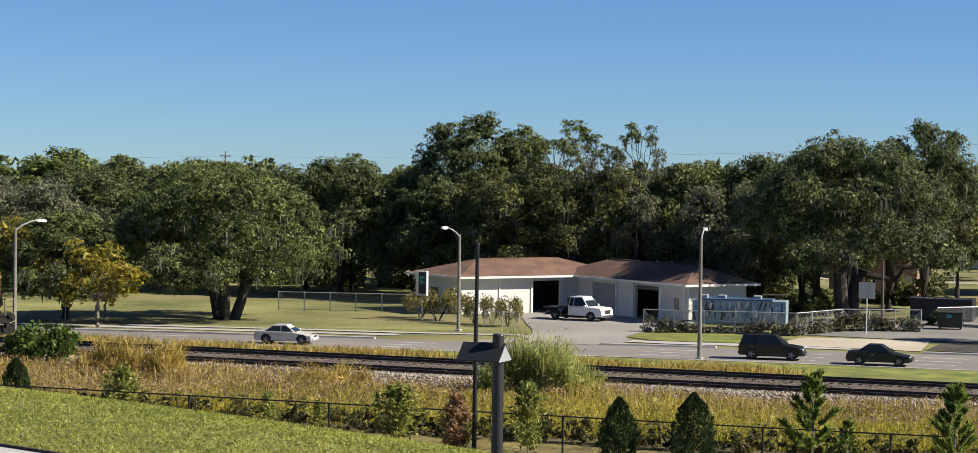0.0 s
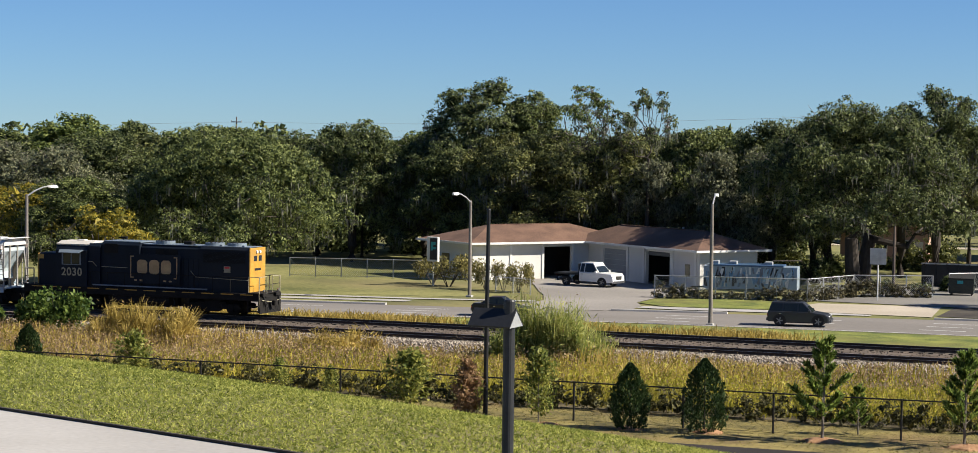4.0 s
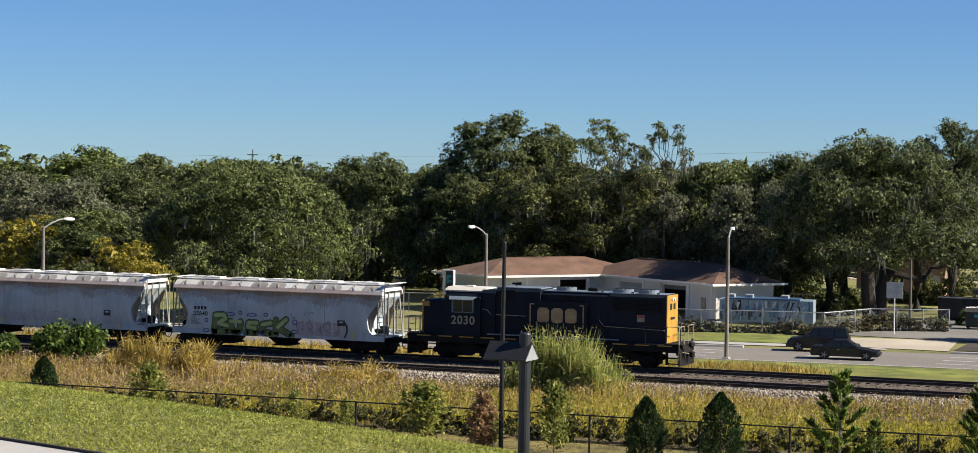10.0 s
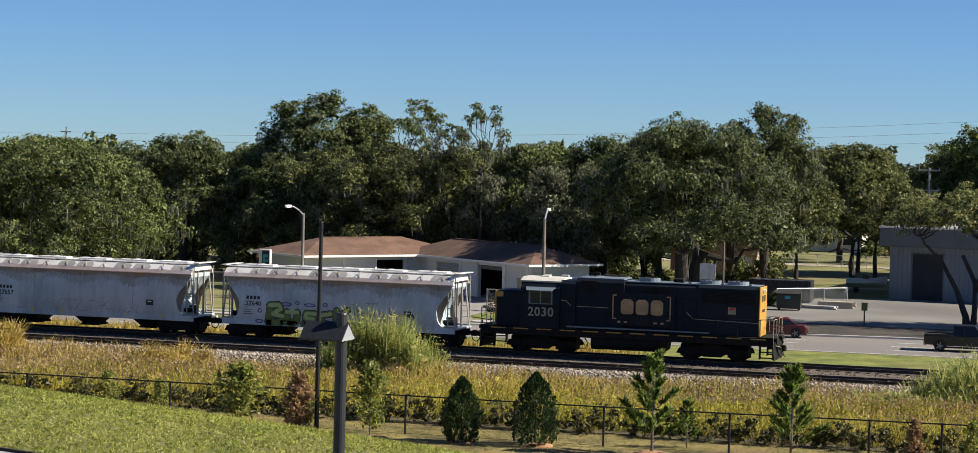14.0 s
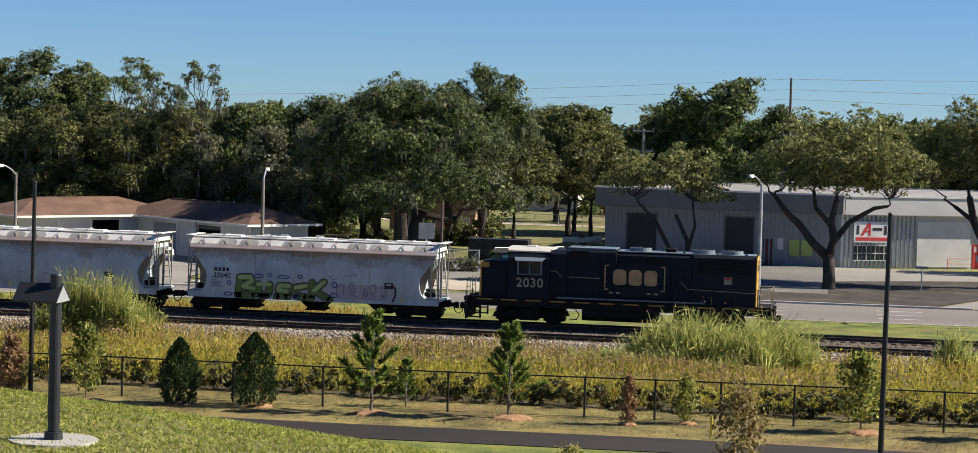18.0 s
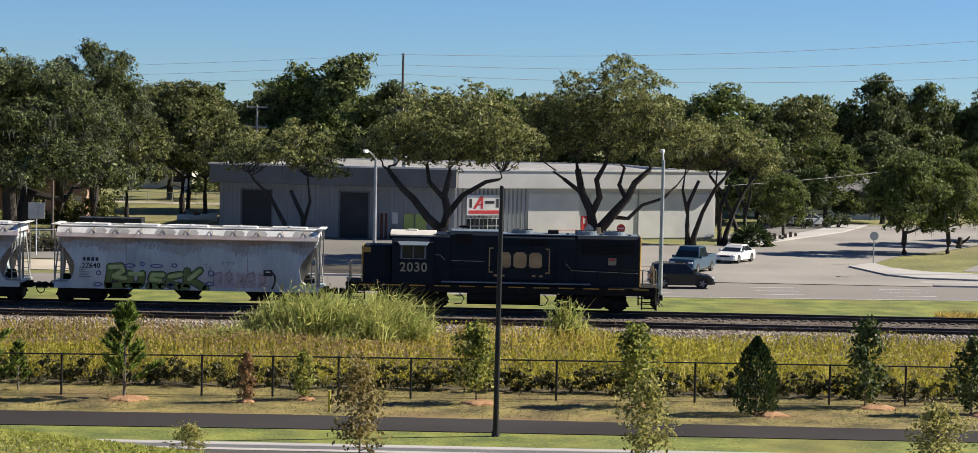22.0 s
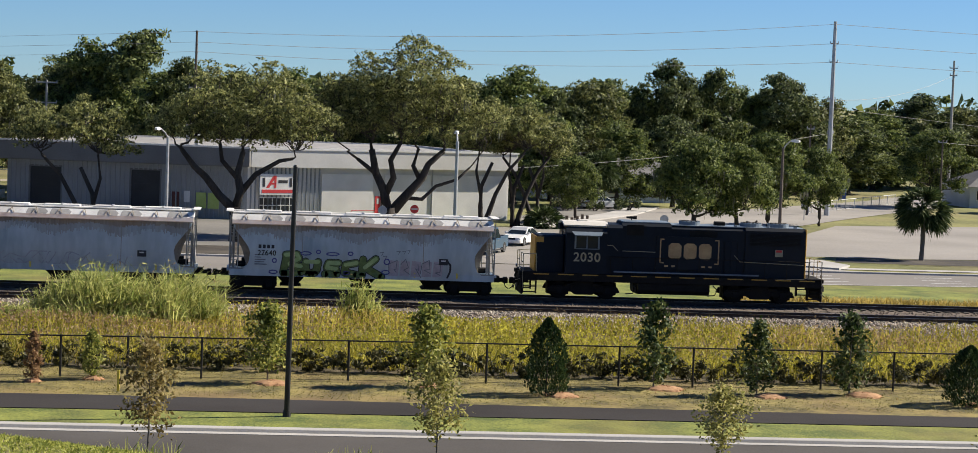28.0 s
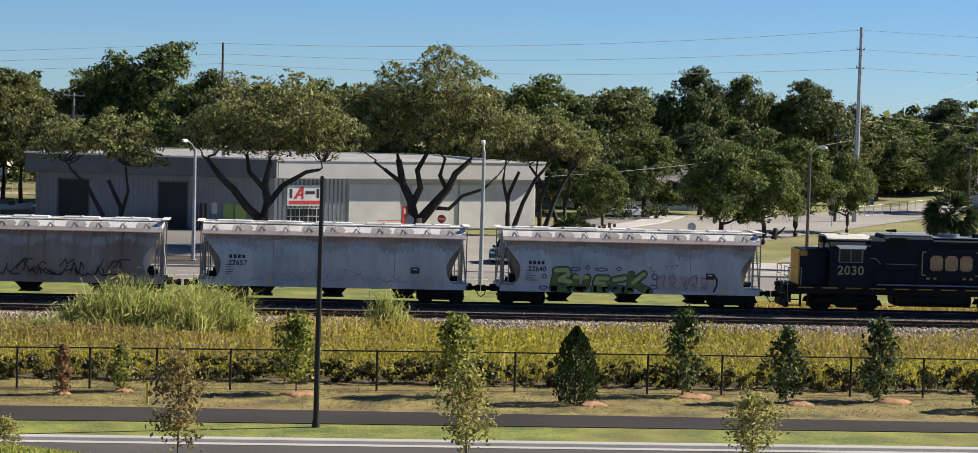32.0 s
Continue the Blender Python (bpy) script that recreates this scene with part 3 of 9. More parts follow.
slab("roadside_walk", [(-47.2, 150.2), (-44, 150.0), (-37.0, 151.0), (-30.6, 151.6), (-30.6, 152.6), (-37.4, 153.2), (-42.2, 152.3), (-47.2, 151.8)], 0.055, M["concrete"], "narrow pale concrete walk beside the road")
slab("apron", [(-37.0, 153.4), (-26.5, 152.9), (-27.5, 162.8), (-36.5, 161.4), (-36.9, 159.4)], 0.045, M["sand"], "pale sandy gravel apron beside the road")
slab("parking_lot", [(-27.4, 162.9), (-2, 163.2), (-2.2, 193.5), (-23, 196), (-34, 186), (-36, 168), (-39.5, 164)], 0.05, M["lot_dark"], "worn grey asphalt parking lot")
# Dirt bed, drawn wide and darkened to carry the oaks' shade.
slab("verge_bed", [(-26.3, 153.8), (5.0, 154.0), (9.5, 164.0), (12.5, 184.0), (6.0, 181.0), (-2.1, 176.5), (-6.6, 173.5), (-9.0, 163.3), (-26.5, 162.7)], 0.04, M["soil_shaded"], "dry dirt verge under the oaks, their shade darkened into its colour")
slab("forecourt", [(-1.9, 176.7), (6.2, 181.3), (12.8, 184.4), (9.8, 164.0), (5.4, 154.0), (46.5, 154.6), (38, 160), (33.2, 161), (31.4, 163.5), (29.9, 171.8), (32.6, 176), (36.6, 185.6), (41.3, 192.5), (47.4, 203), (53.4, 212), (64, 230), (84, 262), (150, 380), (143, 386), (76, 270), (54, 240), (43.2, 236), (37.9, 221), (31.6, 208.7), (25.1, 195.8), (2, 194.5), (-1.9, 194.4)], 0.042, M["lot"], "wide pale concrete side street and forecourt")
slab("corner_walk", [(42.5, 157.3), (44.2, 160.6), (43.2, 164.9), (39.1, 166.0), (35, 167.5), (33.2, 170.8), (32.7, 175.8), (30.0, 171.8), (31.5, 163.5), (33.3, 161.1), (38.1, 160.1)], 0.16, M["concrete"], "pale concrete corner pavement", 0.15)
slab("street_walk", [(25.2, 195.8), (31.7, 208.7), (38.0, 221), (43.3, 236), (39.6, 234.5), (35.0, 221.5), (29.3, 209.5), (23.6, 198.4)], 0.15, M["concrete"], "pale concrete pavement along the side street", 0.14)
slab("grey_lot", [(23.5, 198.6), (29.2, 209.6), (34.9, 221.6), (39.4, 235), (31.5, 233), (25.5, 214), (23.3, 206)], 0.05, M["lot_dark"], "worn grey asphalt lot beside the warehouse")
slab("pale_lot", [(38.5, 169.6), (51.0, 169.9), (64.5, 173.2), (96, 180), (98, 224), (82, 221.6), (65.6, 216), (57, 213.0), (46.5, 190)], 0.05, M["lot"], "pale cracked concrete lot")
# Shade along the lot's edge, laid down as a dark sheet.
slab("shade_strip", [(44.3, 165.2), (50.5, 164.4), (140, 171.6), (140, 181), (64.5, 172.9), (51.0, 169.6), (45.5, 169.4)], 0.032, M["soil_shaded"], "dark strip between lot and pavement, shade laid on as colour")
slab("lawn_corner", [(33.2, 170.8), (35, 167.5), (39.1, 166.0), (50.5, 163.8), (140, 171), (135, 240), (90, 250), (66, 229), (53.5, 212), (47.4, 202.8), (41.3, 192.5), (36.6, 185.6), (32.7, 175.9)], 0.02, M["land"], "green lawn at the street corner")
slab("service_track", [(-20, 250), (-60, 252), (-60, 256), (-20, 254)], 0.03, M["sand"], "pale track across the far lawn")

# near street, kerb, path and verge
slab("near_street", [(-260, 62), (260, 62), (260, 76.2), (-260, 76.2)], 0.05, M["asphalt_street"], "grey asphalt street")
structure("near_kerb", Geo().prism([(76.05, 0), (76.05, 0.065), (76.4, 0.08), (76.46, 0.18), (76.5, 0.2), (76.95, 0.2), (76.95, 0)], -260, 260), M["concrete"], "pale concrete kerb and gutter along the street")
slab("strip_lawn", [(-260, 76.96), (260, 76.96), (260, 81.0), (-260, 81.0)], 0.1, M["lawn"], "narrow green grass strip")
slab("path", [(-260, 80.6), (-20, 80.3), (-7, 80.8), (28, 80.9), (260, 81), (260, 83.9), (28, 83.5), (-7, 84.4), (-20, 83.9), (-260, 83.6)], 0.13, M["asphalt_new"], "dark new asphalt footpath", 0.12)
slab("dry_verge", [(-260, 83.4), (260, 83.4), (260, 93), (-260, 93)], 0.07, M["verge"], "patchy dry mown grass beside the path")
slab("field_soil", [(-300, 93.02), (300, 93.02), (300, 114), (-300, 114)], 0.06, M["dirt"], "weedy soil beside the railway")
slab("terrace_walk", [(-40.6, 36.0), (-18.8, 28.1), (-13.8, 26.3), (-3.0, 22.4), (-4.4, 18.4), (-16, 22.6), (-42, 32.0)], 8.1, M["concrete"], "pale concrete walk on the lawn terrace", 0.3)

# Soil edge; the shadow line beneath the raised lawn is coloured in.
slab("lawn_edge", [(-40.6, 36.07), (-18.78, 28.16), (-13.78, 26.36), (-3.0, 22.47), (-3.0, 22.4), (-13.8, 26.3), (-18.8, 28.1), (-40.6, 36.0)], 8.14, M["soil_shaded"], "dark soil edge between lawn and walk, its shadow in the colour", 0.2)

# railway: ballast bed, ties and rails of two tracks
BED = 0.42
bed = structure("ballast_bed", Geo().prism([(113.2, 0.0), (114.9, BED - 0.1), (115.4, BED), (126.0, BED), (126.6, BED - 0.1), (128.6, 0.0)], -420, 420), M["ballast_dark"], "dark weathered crushed stone railway ballast")
rail_prof = [(-0.07, 0), (0.07, 0), (0.065, 0.025), (0.012, 0.045), (0.012, 0.12), (0.036, 0.135), (0.036, 0.17), (-0.036, 0.17), (-0.036, 0.135), (-0.012, 0.12), (-0.012, 0.045), (-0.065, 0.025)]
tie_mesh = Geo().cbox(-0.115, 0.115, -1.3, 1.3, -0.12, 0.05, 0.015).mesh("tie")
tie_mesh.materials.append(M["tie"])
for yc, label in ((117.6, "rusty railway track on dark wooden ties"), (124.0, "rusty railway track on dark wooden ties under the train")):
    track = thing("railway_track", pose(0, yc, BED), label, "railway track", "railway tracks", "structure")
    for s in (-0.755, 0.755):
        rail = part("rail", Geo().prism([(y + s, z + 0.05) for y, z in rail_prof], -420, 420), M["rail"], track)
        part("rail_head", Geo().box(-420, 420, s - 0.03, s + 0.03, 0.219, 0.2235), M["rail_top"], rail, "worn shiny rail head")
    rest = Geo()
    for i in range(-260, 260):
        x = i * 0.56 + rng.uniform(-0.02, 0.02)
        a = rng.uniform(-1.2, 1.2)
        if yc < 120 and -150 <= i < 110:
            part("tie", tie_mesh, M["tie"], track, at=pose(x, rng.uniform(-0.05, 0.05), rng.uniform(-0.02, 0.01), 0, 0, a))
        else:
            rest.box(x - 0.115, x + 0.115, -1.3, 1.3, -0.12, 0.05)
    tagged(part("ties", rest, M["tie"], track), kind="stuff")


def stones(name, count, xr, yr, zf, size, material, label):
    c = np.stack([npr.uniform(*xr, count), npr.uniform(*yr, count)], 1)
    r = npr.uniform(size * 0.5, size, (count, 1, 1))
    base = np.array([(1, 0, 0), (-1, 0, 0), (0, 1, 0), (0, -1, 0), (0, 0, 1), (0, 0, -1)], float)
    v = base[None] * npr.uniform(0.6, 1.2, (count, 6, 1)) * r
    z = np.array([zf(y) for y in c[:, 1]])
    v += np.concatenate([c, z[:, None]], 1)[:, None]
    tri = np.array([(0, 2, 4), (2, 1, 4), (1, 3, 4), (3, 0, 4), (2, 0, 5), (1, 2, 5), (3, 1, 5), (0, 3, 5)])
    f = (tri[None] + (np.arange(count) * 6)[:, None, None]).reshape(-1, 3)
    me = soup(name, v.reshape(-1, 3), f)
    return tagged(part(name, me, material), label, "gravel", "", "stuff")


stones("ballast_stones", 16000, (-85, 62), (113.6, 116.5), lambda y: min(BED, (y - 113.2) * 0.2), 0.11, M["ballast"], "loose pale crushed stones of the railway bed")
stones("ballast_stones", 3500, (-85, 62), (119.0, 122.6), lambda y: BED, 0.09, M["ballast_dark"], "loose dark crushed stones between the tracks")

# ---- the train ----
def lettering(text, size, depth=0.01):
    """A flat mesh of letters in Blender's own font, upright in the x-z plane, facing -y, centred."""
    cu = bpy.data.curves.new("letters", "FONT")
    cu.offset = size * 0.018
    cu.body, cu.size, cu.extrude, cu.align_x, cu.align_y = text, size, depth, "CENTER", "CENTER"
    ob = bpy.data.objects.new("letters", cu)
    scene.collection.objects.link(ob)
    me = bpy.data.meshes.new_from_object(ob.evaluated_get(bpy.context.evaluated_depsgraph_get()))
    bpy.data.objects.remove(ob)
    me.transform(Euler((math.pi / 2, 0, 0)).to_matrix().to_4x4())
    me.name = "letters"
    return me


def wheelset(parent, x, r, gauge=0.755):
    """One axle with two flanged wheels; turns about its own y axis."""
    ob = new("wheelset")
    ob.empty_display_size = 0.1
    ob.parent = parent
    ob.matrix_basis = pose(x, 0, r)
    for s in (-1, 1):
        g = Geo()
        rings = []
        for y, rr in ((0.07, r * 0.55), (0.065, r * 0.96), (0.0, r), (-0.06, r + 0.03), (-0.075, r * 0.9), (-0.06, r * 0.5)):
            rings.append([(rr * math.cos(2 * math.pi * i / 20), s * (gauge + y - 0.02), rr * math.sin(2 * math.pi * i / 20)) for i in range(20)])
        g.loft(rings)
        for k in range(5):
            a = 2 * math.pi * k / 5
            g.tube((r * 0.4 * math.cos(a), s * (gauge + 0.04), r * 0.4 * math.sin(a)), (r * 0.4 * math.cos(a), s * (gauge + 0.07), r * 0.4 * math.sin(a)), 0.06, n=6)
        part("wheel", g, M["loco_black"], ob, "worn dark steel wheel")
    part("axle", Geo().tube((0, -0.95, 0), (0, 0.95, 0), 0.09), M["loco_black"], ob)
    return ob


def bogie(parent, xc, wheelbase, r, long=3.6, label="black steel truck frame", heavy=True):
    frame_part = new("truck")
    frame_part.empty_display_size = 0.1
    frame_part.parent = parent
    frame_part.matrix_basis = pose(xc, 0, 0)
    for s in (-1, 1):
        prof = [(-long / 2, 0.42), (-long / 2 + 0.15, 0.72), (-0.9, 0.78), (-0.55, 1.0), (0.55, 1.0), (0.9, 0.78), (long / 2 - 0.15, 0.72), (long / 2, 0.42), (long / 2 - 0.4, 0.36), (0.75, 0.44), (0.5, 0.26), (-0.5, 0.26), (-0.75, 0.44), (-long / 2 + 0.4, 0.36)]
        y = s * 1.02
        part("side_frame", Geo().prism(prof, y - 0.08, y + 0.08, "y"), M["loco_black"], frame_part, label)
        for k in (-1, 1):
            part("axle_box", Geo().cbox(k * wheelbase / 2 - 0.18, k * wheelbase / 2 + 0.18, y - 0.14, y + 0.14, r - 0.2, r + 0.2, 0.03), M["loco_black"], frame_part)
            if heavy:
                part("spring", Geo().tube((k * 0.75, y, 0.42), (k * 0.75, y, 0.76), 0.11, n=10), M["loco_black"], frame_part)
                part("brake_cylinder", Geo().tube((k * 0.55, y + s * 0.1, 0.86), (k * 1.05, y + s * 0.1, 0.8), 0.09, n=8), M["loco_black"], frame_part)
    for k in (-1, 1):
        part("traction_motor" if heavy else "brake_beam", Geo().cbox(k * wheelbase / 2 - (0.6 if heavy else 0.45), k * wheelbase / 2 + (0.6 if heavy else 0.45), -0.55, 0.55, 0.22, 0.95, 0.06), M["loco_black"], frame_part)
    part("bolster", Geo().cbox(-0.35, 0.35, -1.0, 1.0, 0.5, 0.95, 0.04), M["loco_black"], frame_part)
    return frame_part


def coupler(parent, x, s):
    g = Geo().box(min(x, x - s * 0.8), max(x, x - s * 0.8), -0.12, 0.12, 0.78, 1.0)
    g.cbox(min(x, x + s * 0.28), max(x, x + s * 0.28), -0.2, 0.2, 0.72, 1.06, 0.05)
    part("coupler", g, M["loco_black"], parent, "rusty knuckle coupler")
    h = [(x, -0.3, 0.95), (x + s * 0.12, -0.34, 0.55), (x + s * 0.3, -0.3, 0.42)]
    part("air_hose", Geo().path(h, [0.03] * 3, 6), M["rubber"], parent)


def grab_rail(pts, r=0.022):
    g = Geo()
    for a, b in zip(pts, pts[1:]):
        g.tube(a, b, r, n=5)
    return g


def locomotive():
    L = thing("locomotive", pose(0, 124, 0.635), "dark blue road-switcher diesel locomotive with yellow ends hauling hopper cars", "locomotive")
    blue, black, yellow = M["loco_blue"], M["loco_black"], M["loco_yellow"]
    # underframe
    part("underframe", Geo().cbox(-8.6, 8.7, -1.5, 1.5, 1.05, 1.5, 0.04), black, L)
    for s in (-1, 1):
        part("sill_stripe", Geo().box(-8.1, 8.05, s * 1.505 - 0.006, s * 1.505 + 0.006, 1.36, 1.48), M["loco_black"], L)
        x, k = -8.0, 0
        while x < 7.9:
            w = 0.9 if k % 2 == 0 else 0.5
            if k % 2 == 0:
                part("stripe_mark", Geo().box(x, x + w, s * 1.515 - 0.004, s * 1.515 + 0.004, 1.39, 1.45), yellow, L, "faded yellow safety stripe")
            x += w
            k += 1
    # short hood and cab
    part("short_hood", Geo().cbox(-7.85, -6.2, -1.0, 1.0, 1.5, 3.6, 0.09), blue, L)
    part("nose_patch", Geo().box(-7.84, -7.42, -1.012, -1.002, 3.2, 3.5), yellow, L, "small yellow patch on the nose side")
    part("nose_panel", Geo().cbox(-7.93, -7.83, -0.98, 0.98, 1.55, 3.55, 0.03), yellow, L, "yellow nose panel")
    cab = part("cab", Geo().prism([(-1.5, 1.5), (1.5, 1.5), (1.5, 3.82), (1.25, 4.12), (0.6, 4.3), (-0.6, 4.3), (-1.25, 4.12), (-1.5, 3.82)], -6.2, -3.85), blue, L)
    # Cream cab roof: the sun on it is put into the colour.
    part("cab_roof", Geo().prism([(-1.2, 4.15), (-0.62, 4.31), (0.62, 4.31), (1.2, 4.15), (1.24, 4.24), (0.64, 4.42), (-0.64, 4.42), (-1.24, 4.24)], -6.32, -3.75), M["loco_pale"], L, "pale cab roof, sunlight put into its colour")
    for s in (-1, 1):
        y = s * 1.505
        part("cab_window", Geo().box(-5.65, -4.35, y - 0.012, y + 0.012, 2.95, 3.65), M["glass"], cab, "dark side window")
        part("window_frame", Geo().box(-5.72, -5.62, y - 0.03, y + 0.03, 2.9, 3.7).box(-4.38, -4.28, y - 0.03, y + 0.03, 2.9, 3.7).box(-5.04, -4.97, y - 0.03, y + 0.03, 2.9, 3.7).box(-5.7, -4.3, y - 0.03, y + 0.03, 2.89, 2.94).box(-5.7, -4.3, y - 0.03, y + 0.03, 3.64, 3.69), M["loco_roof"], cab, "pale metal window frame")
        part("sun_visor", Geo().add([(-5.9, y, 3.86), (-4.1, y, 3.86), (-4.25, y + s * 0.4, 3.68), (-5.75, y + s * 0.4, 3.68), (-5.9, y, 3.89), (-4.1, y, 3.89), (-4.25, y + s * 0.4, 3.71), (-5.75, y + s * 0.4, 3.71)], [(0, 1, 2, 3), (7, 6, 5, 4), (0, 4, 5, 1), (1, 5, 6, 2), (2, 6, 7, 3), (3, 7, 4, 0)]), M["loco_roof"], cab, "pale blue window visor")
        for k, digit in enumerate("2030"):
            part("cab_digit", lettering(digit, 0.72, 0.006), M["loco_letter"], cab, "pale painted digit", at=pose(-4.98 - s * (k - 1.5) * 0.4, y + s * 0.01, 2.42, 0, 0, 0 if s < 0 else 180))
    part("front_window", Geo().box(-6.215, -6.2, -1.2, -0.35, 3.35, 3.95), M["glass"], cab)
    part("front_window", Geo().box(-6.215, -6.2, 0.35, 1.2, 3.35, 3.95), M["glass"], cab)
    part("number_board", Geo().cbox(-6.45, -6.2, -0.5, 0.5, 3.95, 4.25, 0.03), M["loco_black"], cab)
    # long hood
    def hood(name, x0, x1, w, top, mat=blue):
        c = 0.22
        return part(name, Geo().prism([(-w, 1.5), (w, 1.5), (w, top - c), (w - c, top - 0.04), (-w + c, top - 0.04), (-w, top - c)], x0, x1), mat, L)
    hood("electrical_cabinet", -3.85, -2.95, 1.35, 4.36)
    hood("blower_housing", -2.95, -0.1, 1.2, 4.5)
    hood("engine_hood", -0.1, 4.25, 1.02, 4.38)
    hood("radiator_hood", 4.25, 7.75, 1.08, 4.42)
    part("hood_top", Geo().cbox(-0.08, 7.72, -0.86, 0.86, 4.345, 4.4, 0.01), M["loco_roof"], L, "pale blue hood roof, lighter than the sides")
    part("blower_top", Geo().cbox(-2.9, -0.15, -0.98, 0.98, 4.45, 4.52, 0.01), M["loco_roof"], L, "pale blue roof panel, lighter than the sides")
    part("hood_end", Geo().cbox(7.75, 7.85, -1.06, 1.06, 1.52, 4.36, 0.04), yellow, L, "yellow rear hood end")
    for y0, y1, z0, z1 in ((-0.55, -0.15, 3.5, 3.85), (0.1, 0.5, 3.5, 3.85), (-0.45, 0.4, 2.9, 3.05)):
        part("end_mark", Geo().box(7.852, 7.858, y0, y1, z0, z1), blue, L, "blurred dark mark")
    for y in (-0.2, 0.2):
        part("end_headlight", Geo().tube((7.85, y, 4.1), (7.93, y, 4.1), 0.1, n=12), M["lamp_white"], L)
    # doors, grilles and trim along the hood
    for s in (-1, 1):
        for i in range(11):
            x = 0.05 + i * 0.375
            part("hood_door", Geo().cbox(x, x + 0.35, s * 1.03 - 0.015, s * 1.03 + 0.015, 1.65, 3.55, 0.01), blue, L)
        part("radiator_grille", Geo().box(4.5, 7.5, s * 1.09 - 0.02, s * 1.09 + 0.02, 3.35, 4.05), M["loco_black"], L, "black radiator grille")
        g = Geo()
        for i in range(9):
            g.box(4.5, 7.5, s * 1.115 - 0.012, s * 1.115 + 0.012, 3.38 + i * 0.075, 3.4 + i * 0.075)
        part("grille_bar", g, blue, L)
        part("blower_grille", Geo().box(-2.7, -1.7, s * 1.21 - 0.015, s * 1.21 + 0.015, 3.75, 4.35), M["loco_black"], L, "black intake grille")
        part("hood_vent", Geo().box(1.0, 2.6, s * 1.03 - 0.02, s * 1.03 + 0.02, 3.75, 4.1), M["loco_black"], L)
        part("notice_plate", Geo().box(6.0, 6.45, s * 1.1 - 0.02, s * 1.1 + 0.02, 2.75, 3.15), M["loco_letter"], L, "small pale plate with a red top")
        part("notice_top", Geo().box(6.05, 6.4, s * 1.122 - 0.003, s * 1.122 + 0.003, 3.0, 3.13), M["red_paint"], L)
        pin = [(-3.8, 3.15), (-3.5, 3.15), (-3.2, 2.85), (3.6, 2.78), (3.95, 2.4), (7.7, 2.3)]
        g = Geo()
        for (xa, za), (xb, zb) in zip(pin, pin[1:]):
            y0 = s * (1.36 if xb < -2.9 else 1.215 if xb < 0 else 1.1)
            g.box(min(xa, xb), max(xa, xb), y0 - 0.01, y0 + 0.01, min(za, zb), max(za, zb) + 0.035)
        part("pin_stripe", grab_rail([(xa, s * 1.11, za) for xa, za in pin[3:]], 0.02), M["loco_letter"], L)
        part("pin_stripe", grab_rail([(xa, s * 1.36, za) for xa, za in pin[:3]], 0.02), M["loco_letter"], L)
        part("pin_stripe", grab_rail([(-2.9, s * 1.22, 2.84), (-1.0, s * 1.22, 2.82)], 0.02), M["loco_letter"], L)
        # emblem on the hood: three blocky shapes between brackets
        y, f = s * 1.225, (1 if s < 0 else -1)
        plate = part("emblem_panel", Geo().box(-0.95, 2.9, y - 0.015, y + 0.015, 1.85, 3.75), blue, L)
        def emblem(name, boxes, lab=""):
            g = Geo()
            for x0, x1, z0, z1 in boxes:
                xa, xb = (x0 + 0.4, x1 + 0.4) if f > 0 else (1.55 - x1, 1.55 - x0)
                g.box(xa, xb, y + s * 0.015 - 0.006, y + s * 0.015 + 0.006, z0, z1)
            return part(name, g, M["loco_emblem"], plate, lab)
        for x0, x1 in ((-0.65, 0.1), (0.24, 0.98), (1.12, 1.85)):
            c = 0.16
            xa, xb = (x0 + 0.4, x1 + 0.4) if f > 0 else (1.55 - x1, 1.55 - x0)
            yo = y + s * 0.02
            prof = [(xa + c, 2.46), (xb - c, 2.46), (xb, 2.46 + c), (xb, 3.38 - c), (xb - c, 3.38), (xa + c, 3.38), (xa, 3.38 - c), (xa, 2.46 + c)]
            block = part("emblem_shape", Geo().prism(prof, yo - 0.006, yo + 0.006, "y"), M["loco_emblem"], plate, "plain tan emblem block")
        emblem("emblem_bracket", [(-1.15, -1.08, 2.2, 3.62), (-1.15, -0.9, 3.55, 3.62), (-1.15, -0.9, 2.2, 2.27)], "tan bracket line")
        emblem("emblem_bracket", [(2.23, 2.3, 2.2, 3.62), (2.05, 2.3, 3.55, 3.62), (2.05, 2.3, 2.2, 2.27)], "tan bracket line")
        for xm in (-0.85, -0.45, 1.3, 1.7):
            emblem("emblem_mark", [(xm, xm + 0.2, 2.0, 2.1)])
        # handrails
        for k in range(10):
            x = -7.6 + k * 1.7 if False else -3.6 + k * 1.28
            part("handrail_post", Geo().tube((x, s * 1.46, 1.5), (x, s * 1.46, 2.5), 0.022, n=5), M["loco_black"], L)
        part("handrail", grab_rail([(-3.7, s * 1.46, 2.5), (8.0, s * 1.46, 2.5)]), M["loco_black"], L)
        part("running_rail", Geo().cbox(-3.4, 5.0, s * 1.47 - 0.05, s * 1.47 + 0.05, 1.62, 1.7, 0.01), M["loco_roof"], L, "pale pipe along the walkway")
        part("fuel_tank", Geo().prism([(s * 0.2, 0.35), (s * 1.2, 0.4), (s * 1.42, 0.65), (s * 1.42, 1.02), (s * 0.2, 1.05)], -1.95, 2.2), black, L, "black fuel tank")
